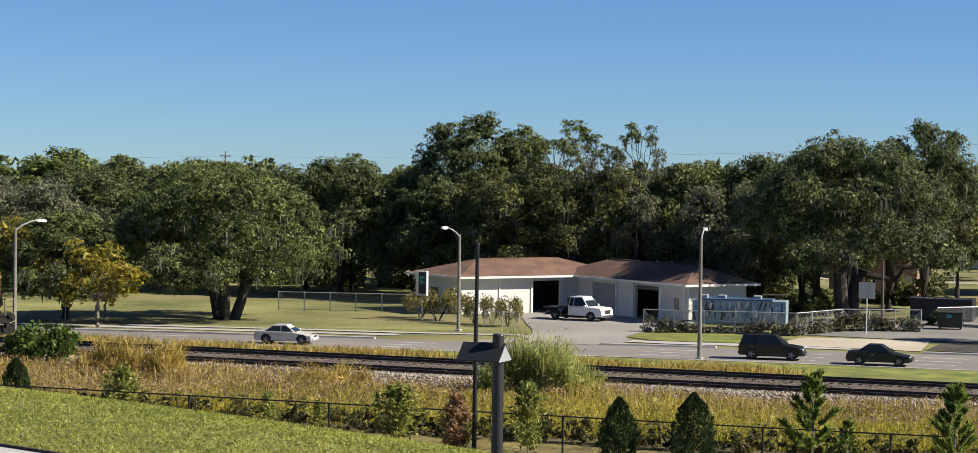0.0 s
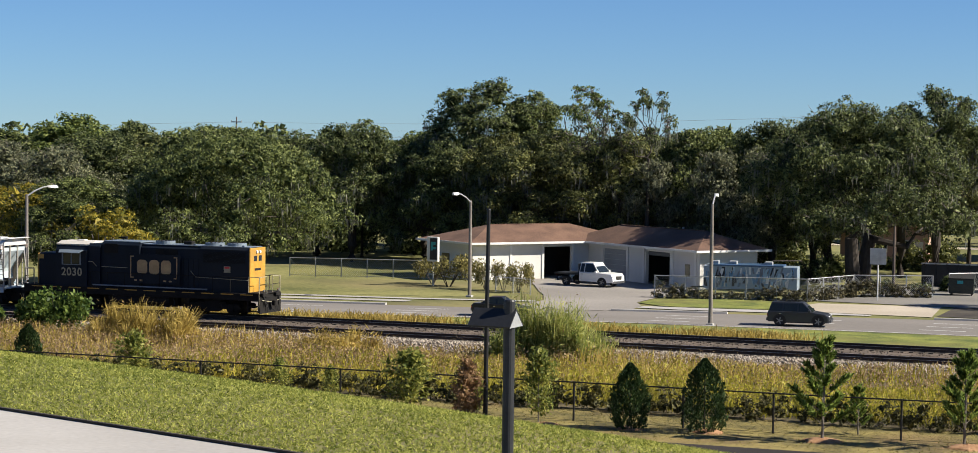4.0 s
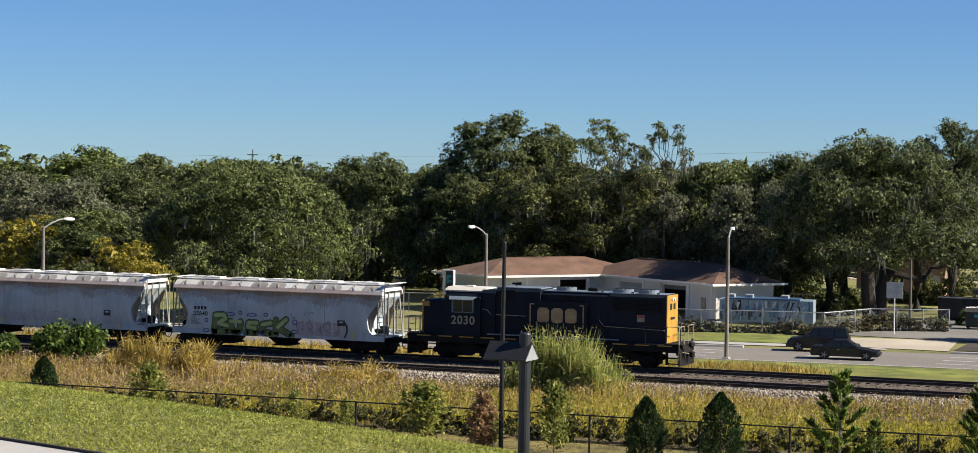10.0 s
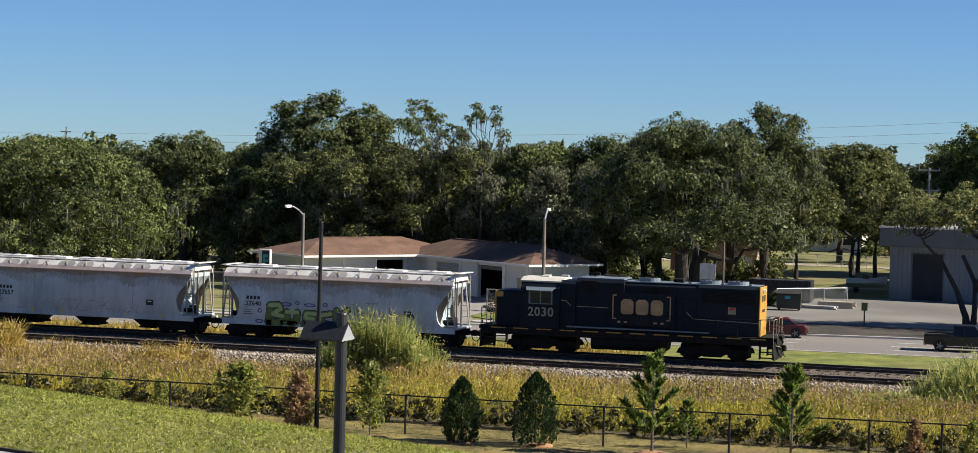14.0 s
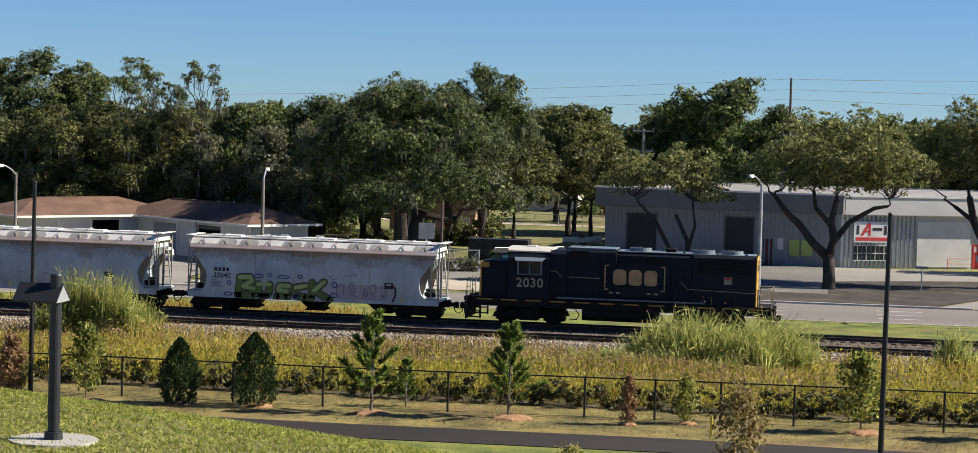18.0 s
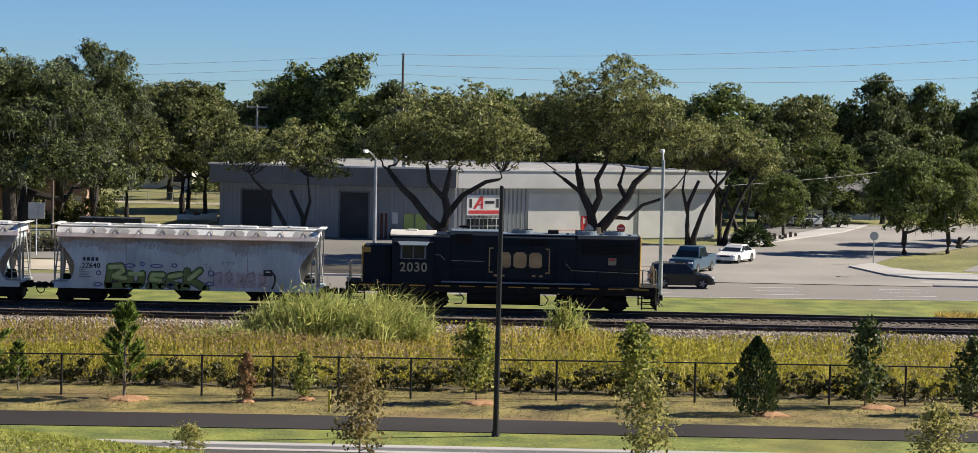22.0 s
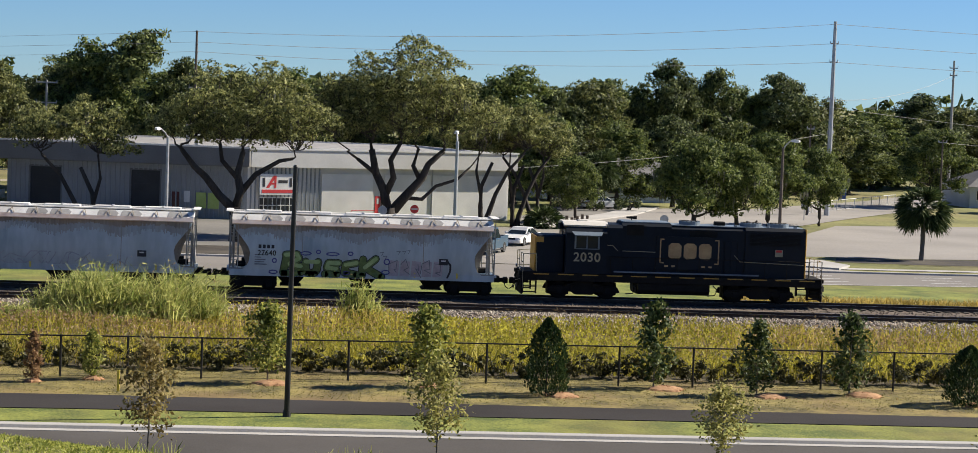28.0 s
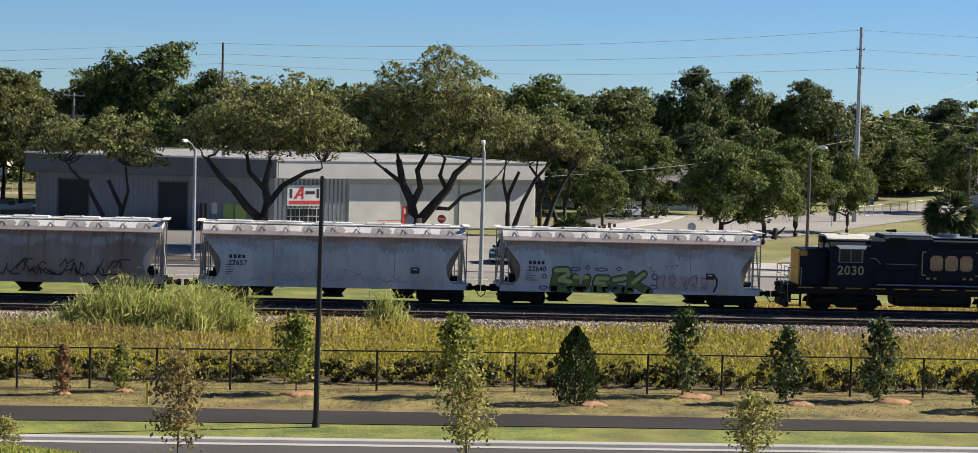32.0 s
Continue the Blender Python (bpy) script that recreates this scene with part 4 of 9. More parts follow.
        # end steps and railings
        for xs, d in ((-8.6, -1), (8.7, 1)):
            for z in (0.35, 0.68, 1.02, 1.34):
                part("step", Geo().box(min(xs, xs - d * 0.75), max(xs, xs - d * 0.75), s * 1.12, s * 1.48, z, z + 0.04), black, L)
            for xe in (xs - d * 0.025, xs - d * 0.775):
                part("step_side", Geo().box(xe - 0.025, xe + 0.025, min(s * 1.1, s * 1.5), max(s * 1.1, s * 1.5), 0.3, 1.5), black, L)
            part("end_handrail", grab_rail([(xs, s * 1.46, 0.6), (xs, s * 1.46, 2.55), (xs - d * 0.75, s * 1.46, 2.55), (xs - d * 0.75, s * 1.46, 1.5)]), M["loco_letter"], L)
    for xs, d in ((-8.6, -1), (8.7, 1)):
        part("end_platform", Geo().cbox(min(xs, xs - d * 0.9), max(xs, xs - d * 0.9), -1.5, 1.5, 1.42, 1.55, 0.02), black, L)
        for e in (-1, 1):
            part("end_railing", grab_rail([(xs, e * 1.4, 1.5), (xs, e * 1.4, 2.55), (xs, e * 0.4, 2.55), (xs, e * 0.4, 1.5)]), M["loco_letter"], L)
            part("end_railing", grab_rail([(xs, e * 1.4, 2.05), (xs, e * 0.4, 2.05)]), M["loco_black"], L)
            part("air_hose", Geo().path([(xs + d * 0.02, e * 1.05, 1.5), (xs + d * 0.16, e * 1.0, 1.15), (xs + d * 0.2, e * 0.9, 0.7), (xs + d * 0.08, e * 0.8, 1.0)], [0.05] * 4, 6), M["rubber"], L)
            part("anti_climber", Geo().cbox(min(xs - d * 0.1, xs + d * 0.2), max(xs - d * 0.1, xs + d * 0.2), e * 0.9 - 0.35, e * 0.9 + 0.35, 1.3, 1.52, 0.03), M["loco_black"], L)
        part("pilot", Geo().cbox(min(xs, xs + d * 0.08), max(xs, xs + d * 0.08), -1.45, 1.45, 0.25, 1.3, 0.03), black, L, "black pilot plate")
        part("cut_lever", grab_rail([(xs + d * 0.15, -1.3, 1.1), (xs + d * 0.25, -0.3, 0.95), (xs + d * 0.25, 0.3, 0.95), (xs + d * 0.15, 1.3, 1.1)]), M["loco_letter"], L)
        coupler(L, d * 8.93, d)
        for y in (-0.7, 0.7):
            part("air_hose", Geo().path([(xs + d * 0.1, y, 1.0), (xs + d * 0.22, y, 0.6), (xs + d * 0.3, y * 0.8, 0.4)], [0.03] * 3, 6), M["rubber"], L)
        for y in (-1.0, 1.0):
            part("ditch_light", Geo().tube((xs + d * 0.05, y, 1.68), (xs + d * 0.15, y, 1.68), 0.09, n=10), M["chrome"], L)
    # roof gear
    for x in (1.15, 4.75, 6.35):
        fan = part("cooling_fan", Geo().tube((x, 0, 4.38), (x, 0, 4.6), 0.62, n=20), M["loco_roof"], L, "round roof fan housing")
        g = Geo()
        for k in range(6):
            g.box(-0.6, 0.6, -0.025, 0.025, 4.605, 4.62, pose(x, 0, 0, 0, 0, k * 30))
        part("fan_guard", g, M["loco_black"], fan)
    part("exhaust_stack", Geo().cbox(2.6, 3.2, -0.25, 0.25, 4.36, 4.62, 0.04), black, L)
    part("horn", Geo().tube((-2.2, 0.3, 4.5), (-2.2, 0.3, 4.66), 0.03).tube((-2.5, 0.3, 4.68), (-1.9, 0.3, 4.68), 0.05, 0.1), M["loco_black"], L)
    part("antenna_dome", Geo().cbox(-5.4, -4.8, -0.25, 0.25, 4.4, 4.5, 0.05), M["loco_pale"], L)
    for x in (3.7, 5.6, 7.2):
        part("lifting_eye", Geo().cbox(x - 0.1, x + 0.1, -0.8, -0.7, 4.38, 4.5, 0.02), M["loco_roof"], L)
    for x in (-2.35, 2.4):
        part("air_pipe", Geo().path([(x, -1.25, 1.0), (x + 0.25, -1.4, 0.75), (x + 0.1, -1.42, 0.45), (x - 0.3, -1.3, 0.4)], [0.035] * 4, 6), M["rubber"], L)
    for xc in (-5.05, 5.15):
        bogie(L, xc, 2.75, 0.508, 4.2)
    axles = [wheelset(L, xc + k * 1.375, 0.508) for xc in (-5.05, 5.15) for k in (-1, 1)]
    return L, axles


def spray(parent, shapes, yf):
    """Flat painted patches on a car side, each a closed outline of (x, z)."""
    def cropped(pts, z0, keep):
        out = []
        for (xa, za), (xb, zb) in zip(pts, pts[1:] + pts[:1]):
            ia, ib = keep * (za - z0) >= 0, keep * (zb - z0) >= 0
            if ia:
                out.append((xa, za))
            if ia != ib:
                k = (z0 - za) / (zb - za)
                out.append((xa + (xb - xa) * k, z0))
        return out
    levels = [0.88, 1.03, 1.21, 1.4, 1.6, 1.8, 2.0, 2.2, 2.4, 2.6]
    made = {}
    for name, mat, pts, lift, lab in shapes:
        g = made.setdefault((name, mat, lift), [Geo(), lab])[0]
        for za, zb in zip(levels, levels[1:]):
            strip = cropped(cropped(pts, za, 1), zb, -1) if len(pts) > 2 else []
            if len(strip) > 2:
                low = 1.475 if zb < 1.25 else 0.0
                g.add([(x, min(yf(z), -low) - 0.012 - lift, z) for x, z in strip], [tuple(range(len(strip)))])
    for (name, mat, _), (g, lab) in made.items():
        tagged(part(name, g.mesh(name, fix=False), M[mat], parent, lab), kind="stuff")


def hopper(label, kind):
    """A three-bay covered hopper with bulging sides, about 16.8 m over its couplers; kind picks body and markings."""
    Hc = thing("hopper_car", pose(0, 124, 0.635), label, "hopper car", "hopper cars of the train")
    body_mat = M["hopper_dirty"] if kind == "ribbed" else M["hopper"]
    x0, x1 = -7.45, 7.45
    # side section from sill to roof
    def half_width(z):
        k = (z - 0.95) / 2.85
        return 1.36 + 0.17 * math.sin(math.pi * min(1, max(0, k)) ** 0.8) + 0.02
    zs = [0.95 + 2.85 * i / 12 for i in range(13)]
    prof = [(-half_width(z), z) for z in zs] + [(half_width(z), z) for z in reversed(zs)]
    # tapered ends: the body is shorter low down
    def end_x(z, side):
        return side * float(np.interp(z, [0.95, 1.2, 1.5, 2.2, 2.5, 3.55], [6.9, 6.75, 6.4, 6.3, 6.42, 7.25]))
    v, f = [], []
    n = len(prof)
    for side in (-1, 1):
        v += [(end_x(z, side), y, z) for y, z in prof]
    f += [(i, (i + 1) % n, n + (i + 1) % n, n + i) for i in range(n)]
    h = n // 2
    f += [q[::-1] if k else q for k in (0, 1) for i in range(h - 1) for q in [(k * n + i, k * n + i + 1, k * n + n - 2 - i, k * n + n - 1 - i)]]
    body = part("body", Geo().add(v, f), body_mat, Hc, "streaked pale grey steel body", smooth=False)
    yf = lambda z: -half_width(z)
    # side sill and top chord
    for s in (-1, 1):
        part("side_sill", Geo().box(x0, x1, s * 1.42 - 0.05, s * 1.42 + 0.05, 0.86, 1.2), body_mat, Hc)
        part("top_chord", Geo().prism([(s * 1.36, 3.72), (s * 1.62, 3.74), (s * 1.63, 3.78), (s * 1.52, 3.98), (s * 1.36, 3.98)], x0 + 0.1, x1 - 0.1), M["hopper_rust"], Hc, "rust-streaked top chord")
        part("roof_eave", Geo().prism([(s * 1.5, 3.98), (s * 1.1, 4.28), (s * 1.05, 4.28), (s * 1.4, 3.98)], x0 + 0.1, x1 - 0.1), M["hopper_roof"], Hc, "pale dusty roof slope")
        # Darker panel grey also holds the shade on the roof slope.
        for i in range(11):
            xa = -7.0 + i * 1.29
            part("roof_panel", Geo().add([(xa, s * 1.5, 3.99), (xa + 1.1, s * 1.5, 3.99), (xa + 1.18, s * 1.34, 4.11), (xa + 1.0, s * 1.14, 4.26), (xa + 0.1, s * 1.14, 4.26), (xa + 0.02, s * 1.34, 4.11)], [(0, 1, 2, 3, 4, 5)]).mesh("roof_panel", fix=False), M["hopper_panel"] if i % 3 else M["hopper_roof"], Hc)
        # Dirt and rust streaks that also paint the overhang's shade on the side.
        r = random.Random(17 + s + len(label))
        for name, low, high, width, lift, finish, lab in (("side_dirt", 2.75, 3.4, 0.06, 0.004, "hopper_fade", "grey dirt streaks on the side, overhang shade in their colour"), ("side_rust", 3.32, 3.62, 0.07, 0.006, "hopper_band", "brown rust streaks under the roof, overhang shade in their colour")):
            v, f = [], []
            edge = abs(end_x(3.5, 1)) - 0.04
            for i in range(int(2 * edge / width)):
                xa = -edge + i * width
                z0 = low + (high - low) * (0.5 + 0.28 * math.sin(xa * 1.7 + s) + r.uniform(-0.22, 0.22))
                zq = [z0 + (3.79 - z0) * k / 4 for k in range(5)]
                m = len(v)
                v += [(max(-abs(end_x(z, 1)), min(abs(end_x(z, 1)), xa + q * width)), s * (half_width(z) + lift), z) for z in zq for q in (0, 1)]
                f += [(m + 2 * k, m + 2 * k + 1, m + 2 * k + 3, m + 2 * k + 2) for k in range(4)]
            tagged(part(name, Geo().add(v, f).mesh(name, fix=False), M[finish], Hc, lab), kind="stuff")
        for i in range(11):
            x = -6.6 + i * 1.32
            part("running_board_bracket", grab_rail([(x - 0.2, s * 1.53, 4.0), (x + 0.02, s * 1.2, 4.3), (x + 0.12, s * 1.53, 4.0)], 0.018), M["hopper_brown"], Hc)
        # end ladders
        for xe, d in ((x0, -1), (x1, 1)):
            g = Geo().box(xe - 0.03, xe + 0.03, s * 1.42 - 0.03, s * 1.42 + 0.03, 0.9, 4.2)
            g.box(xe - d * 0.45 - 0.03, xe - d * 0.45 + 0.03, s * 1.42 - 0.03, s * 1.42 + 0.03, 0.9, 3.85)
            for k in range(9):
                z = 1.05 + k * 0.33
                g.box(min(xe, xe - d * 0.45), max(xe, xe - d * 0.45), s * 1.42 - 0.015, s * 1.42 + 0.015, z, z + 0.03)
            part("ladder", g, M["hopper_dirty"], Hc, "grimy end ladder")
            part("end_brace", grab_rail([(xe, s * 1.38, 1.2), (xe - d * 0.25, s * 1.3, 3.8)], 0.05).box(min(xe - d * 0.02, xe - d * 1.5), max(xe - d * 0.02, xe - d * 1.5), s * 1.36 - 0.02, s * 1.36 + 0.02, 1.2, 1.28), M["hopper_panel"], Hc)
            zz = [1.3 + 0.275 * k for k in range(9)]
            bpts = [(end_x(z, d) - d * 0.1, z) for z in zz] + [(end_x(z, d) + d * 0.42 * math.sin(math.pi * (z - 1.3) / 2.2), z) for z in reversed(zz[1:-1])]
            part("slope_sheet_edge", Geo().prism(bpts, s * 1.3 - 0.02, s * 1.3 + 0.02, "y"), M["hopper_rust"] if kind == "ribbed" else M["hopper_brown"], Hc, "rust-brown slope sheet edge")
    part("roof", Geo().prism([(-1.4, 3.95), (1.4, 3.95), (1.1, 4.27), (0.4, 4.36), (-0.4, 4.36), (-1.1, 4.27)], x0 + 0.1, x1 - 0.1), M["hopper_roof"], Hc, "pale dusty steel roof")
    for i in range(5):
        x = -5.6 + i * 2.8
        part("hatch_cover", Geo().cbox(x - 1.0, x + 1.0, -0.4, 0.4, 4.34, 4.47, 0.03), M["hopper_roof"], Hc)
        part("hatch_latch", Geo().cbox(x - 0.06, x + 0.06, -0.52, 0.52, 4.46, 4.5, 0.01), M["galv"], Hc)
    for s in (-1, 1):
        part("running_board", Geo().box(x0 - 0.1, x1 + 0.1, s * 0.84 - 0.2, s * 0.84 + 0.2, 4.36, 4.39), M["hopper_roof"], Hc, "pale grated running board")
    part("end_walkway", Geo().box(x0 - 0.25, x0 + 0.15, -1.3, 1.3, 4.42, 4.45).box(x1 - 0.15, x1 + 0.25, -1.3, 1.3, 4.42, 4.45), M["hopper_roof"], Hc)
    # centre sill, end platforms, hopper outlets
    part("centre_sill", Geo().cbox(-7.9, 7.9, -0.3, 0.3, 0.75, 1.12, 0.03), M["loco_black"], Hc)
    for d in (-1, 1):
        part("end_platform", Geo().box(min(d * 5.9, d * 7.6), max(d * 5.9, d * 7.6), -1.4, 1.4, 1.1, 1.2), body_mat, Hc)
        part("end_post", Geo().box(min(d * 7.2, d * 7.3), max(d * 7.2, d * 7.3), -0.5, -0.4, 1.2, 4.2).box(min(d * 7.2, d * 7.3), max(d * 7.2, d * 7.3), 0.4, 0.5, 1.2, 4.2), M["hopper_dirty"], Hc)
        part("brake_cylinder", Geo().tube((d * 6.5, -0.6, 1.45), (d * 7.1, -0.6, 1.45), 0.17, n=10), M["loco_black"], Hc, "dark brake cylinder")
        part("brake_reservoir", Geo().cbox(min(d * 6.3, d * 6.8), max(d * 6.3, d * 6.8), 0.2, 0.8, 1.2, 1.7, 0.03), M["loco_black"], Hc)
        coupler(Hc, d * 8.12, d)
    for x in (-4.0, 0.0, 4.0):
        part("outlet", Geo().loft([[(x - 0.85, -1.3, 0.95), (x + 0.85, -1.3, 0.95), (x + 0.85, 1.3, 0.95), (x - 0.85, 1.3, 0.95)], [(x - 0.42, -0.75, 0.42), (x + 0.42, -0.75, 0.42), (x + 0.42, 0.75, 0.42), (x - 0.42, 0.75, 0.42)], [(x - 0.6, -0.85, 0.28), (x + 0.6, -0.85, 0.28), (x + 0.6, 0.85, 0.28), (x - 0.6, 0.85, 0.28)]]), M["loco_black"], Hc, "dark outlet gate")
    if kind == "ribbed":
        for i in range(15):
            x = -6.0 + i * 0.857
            for s in (-1, 1):
                part("side_rib", Geo().box(x - 0.04, x + 0.04, s * 1.44, s * 1.58, 1.2, 3.8), body_mat, Hc)
    else:
        for x in (-3.4, 3.4):
            for s in (-1, 1):
                part("body_seam", Geo().add([(x - 0.02, s * (half_width(z) + 0.006), z) for z in zs] + [(x + 0.02, s * (half_width(z) + 0.006), z) for z in reversed(zs)], [(i, i + 1, 24 - i, 25 - i) for i in range(12)]), M["hopper_dirty"], Hc)
    return Hc, yf


def hopper_gear(Hc):
    for xc in (-6.1, 6.1):
        bogie(Hc, xc, 1.75, 0.42, 2.7, heavy=False)
    return [wheelset(Hc, xc + k * 0.875, 0.42) for xc in (-6.1, 6.1) for k in (-1, 1)]


def marks(Hc, yf, number):
    g = Geo()
    for k in range(4):
        x = -5.85 + k * 0.24
        g.box(x, x + 0.16, yf(2.52) - 0.01, yf(2.52), 2.42, 2.62)
    part("owner_mark", g, M["ink"], Hc, "small dark marks")
    for k, digit in enumerate(number):
        part("car_digit", lettering(digit, 0.4, 0.004), M["ink"], Hc, "dark stencilled digit", at=pose(-5.8 + k * 0.21, yf(2.15) - 0.012, 2.15))
    g = Geo()
    for k in range(5):
        g.box(-6.05, -6.05 + rng.uniform(0.3, 0.7), yf(2.0) - 0.01, yf(2.0), 1.5 + k * 0.13, 1.55 + k * 0.13)
    part("stencil_block", g, M["paint_grey"], Hc)
    part("placard", Geo().box(4.3, 4.8, yf(1.9) - 0.02, yf(1.9), 1.75, 2.1), M["ink"], Hc, "black placard with a pale edge")
    for x in (-3.6, -1.6, 2.9, 5.3):
        part("reflector", Geo().box(x, x + 0.09, -1.482, -1.47, 1.0, 1.3), M["yellow_plastic"], Hc, "yellow reflector strip")
    part("placard_stripe", Geo().box(4.42, 4.68, yf(1.9) - 0.026, yf(1.9) - 0.02, 1.95, 2.02), M["hopper_roof"], Hc)


loco, loco_axles = locomotive()
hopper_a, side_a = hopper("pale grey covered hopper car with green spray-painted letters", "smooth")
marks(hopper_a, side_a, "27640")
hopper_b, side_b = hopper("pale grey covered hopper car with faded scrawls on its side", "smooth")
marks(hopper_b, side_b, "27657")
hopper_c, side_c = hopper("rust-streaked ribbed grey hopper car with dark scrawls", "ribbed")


def ribbon_line(pts, w):
    """Closed outlines that make one thick painted line: a quad for each stretch and a round patch at each bend."""
    out = []
    for (xa, za), (xb, zb) in zip(pts, pts[1:]):
        d = Vector((xb - xa, zb - za)).normalized() * w / 2
        out.append([(xa - d.y, za + d.x), (xa + d.y, za - d.x), (xb + d.y, zb - d.x), (xb - d.y, zb + d.x)])
    return out + [[(x + w / 2 * math.cos(k * math.pi / 4), z + w / 2 * math.sin(k * math.pi / 4)) for k in range(8)] for x, z in pts]


shapes = []
FORMS = [  # chunky leaning forms, each a few thick lines from their lower corner
    (-4.55, 1.15, [[(0.1, 0.1), (0.25, 1.1)], [(0.2, 1.15), (0.75, 1.2), (0.85, 0.95), (0.4, 0.65)], [(0.4, 0.6), (0.95, 0.5), (0.95, 0.15), (0.15, 0.05)]]),
    (-3.3, 0.95, [[(0.1, 0.95), (0.15, 0.25), (0.45, 0.05), (0.75, 0.3), (0.85, 0.95)]]),
    (-2.2, 0.95, [[(0.9, 0.9), (0.3, 0.9), (0.2, 0.55), (0.75, 0.5), (0.8, 0.15), (0.1, 0.1)]]),
    (-1.15, 0.95, [[(0.85, 0.95), (0.2, 0.8), (0.15, 0.25), (0.85, 0.1)]]),
    (-0.2, 1.1, [[(0.15, 0.05), (0.2, 1.05)], [(0.85, 1.1), (0.3, 0.55), (1.15, 0.0)]])]
for i, (x0, k, lines) in enumerate(FORMS):
    for name, matl, grow, lift, lab in (("spray_outline", "ink", 0.47, 0.0, "dark spray outline"), ("spray_shape", "paint_olive", 0.38, 0.004, "olive green spray-painted form")):
        for line in lines:
            for q in ribbon_line([(x0 + x * k, 0.98 + 0.84 * z * k) for x, z in line], grow):
                shapes.append((name, matl, q, lift + 0.0004 * i, lab if i == 0 else ""))
    for line in lines:
        top = [(x0 + x * k, 0.98 + 0.84 * z * k) for x, z in line if z > 0.4]
        for q in ribbon_line(top, 0.22) if len(top) > 1 else []:
            shapes.append(("spray_light", "paint_green", q, 0.008 + 0.0004 * i, "light green spray-painted fill" if i == 0 else ""))
for i, (x, z, w, h) in enumerate(((-4.95, 1.75, 0.12, 0.12), (-3.2, 2.2, 0.3, 0.1), (-2.5, 2.3, 0.12, 0.1), (-1.7, 2.2, 0.36, 0.09), (-0.7, 2.25, 0.14, 0.1), (1.35, 1.85, 0.16, 0.16), (1.3, 1.25, 0.22, 0.12), (-5.0, 1.1, 0.24, 0.1), (-0.9, 1.15, 0.2, 0.1))):
    ring = [(x + w * math.cos(k), z + h * math.sin(k)) for k in [0.9 * j for j in range(8)]]
    for q in ribbon_line(ring, 0.06):
        shapes.append(("spray_curl", "paint_violet", q, 0.014 + 0.0002 * i, "violet spray-painted curl" if i == 0 else ""))
for i in range(5):
    x = 1.75 + i * 0.62
    for q in ([(x - 0.28, 1.05), (x + 0.26, 1.05), (x + 0.3, 1.9), (x - 0.22, 1.95)],):
        shapes.append(("spray_scrawl", "paint_rose", q, 0.002 + 0.001 * i, "faded rose scrawl" if i == 0 else ""))
    tag = random.Random(40 + i)
    for q in ribbon_line([(x + dx + tag.uniform(-0.09, 0.09), z + tag.uniform(-0.16, 0.16)) for dx, z in ((-0.25, 1.15), (-0.2, 1.8), (0.1, 1.9), (0.2, 1.5), (-0.05, 1.45), (0.24, 1.15))[i % 3:]], 0.045):
        shapes.append(("spray_line", "paint_grey", q, 0.012, ""))
for q in ribbon_line([(4.75, 2.0), (4.95, 1.75), (4.95, 1.4), (4.8, 1.05)], 0.11):
    shapes.append(("spray_stroke", "ink", q, 0.014, ""))
for x, z in ((0.95, 2.35), (1.15, 2.15), (1.9, 2.45), (2.2, 2.45), (2.45, 2.5)):
    for q in ribbon_line([(x, z), (x + 0.2, z + 0.03), (x + 0.1, z - 0.15)], 0.035):
        shapes.append(("spray_line", "paint_grey", q, 0.003, ""))
spray(hopper_a, shapes, side_a)


def scrawl(parent, yf, x0, x1, z0, z1, mat, count, seed, lab):
    r = random.Random(seed)
    for i in range(count):
        x = x0 + (x1 - x0) * i / count
        z = r.uniform(z0, (z0 + z1) / 2)
        pts = [(x, z)]
        for k in range(3):
            pts.append((pts[-1][0] + r.uniform(0.05, 0.45), max(z0, min(z1, pts[-1][1] + r.uniform(-0.7, 0.7)))))
        g = Geo()
        for (xa, za), (xb, zb) in zip(pts, pts[1:]):
            d = Vector((xb - xa, zb - za)).normalized() * 0.03
            g.add([(xa - d.y, yf(za) - 0.012, za + d.x), (xa + d.y, yf(za) - 0.012, za - d.x), (xb + d.y, yf(zb) - 0.012, zb - d.x), (xb - d.y, yf(zb) - 0.012, zb + d.x)], [(0, 1, 2, 3)])
        part("scrawl", g.mesh("scrawl", fix=False), M[mat], parent, lab if i == 0 else "")


scrawl(hopper_b, side_b, -4.6, 4.0, 1.2, 1.9, "paint_faint", 22, 3, "faded grey scrawled line")
scrawl(hopper_c, lambda z: -1.6, -1.5, 5.0, 1.3, 2.2, "ink", 22, 4, "dark scrawled line")
part("sign_panel", Geo().box(-5.9, -3.2, -1.62, -1.58, 1.5, 2.9), M["hopper_roof"], hopper_c, "pale panel with dark marks")
for i in range(4):
    part("panel_mark", Geo().box(-5.6 + (i % 2) * 1.3, -4.8 + (i % 2) * 1.3, -1.635, -1.621, 2.4 - (i // 2) * 0.5, 2.65 - (i // 2) * 0.5), M["ink"], hopper_c)
car_axles = [(hopper_a, hopper_gear(hopper_a)), (hopper_b, hopper_gear(hopper_b)), (hopper_c, hopper_gear(hopper_c))]

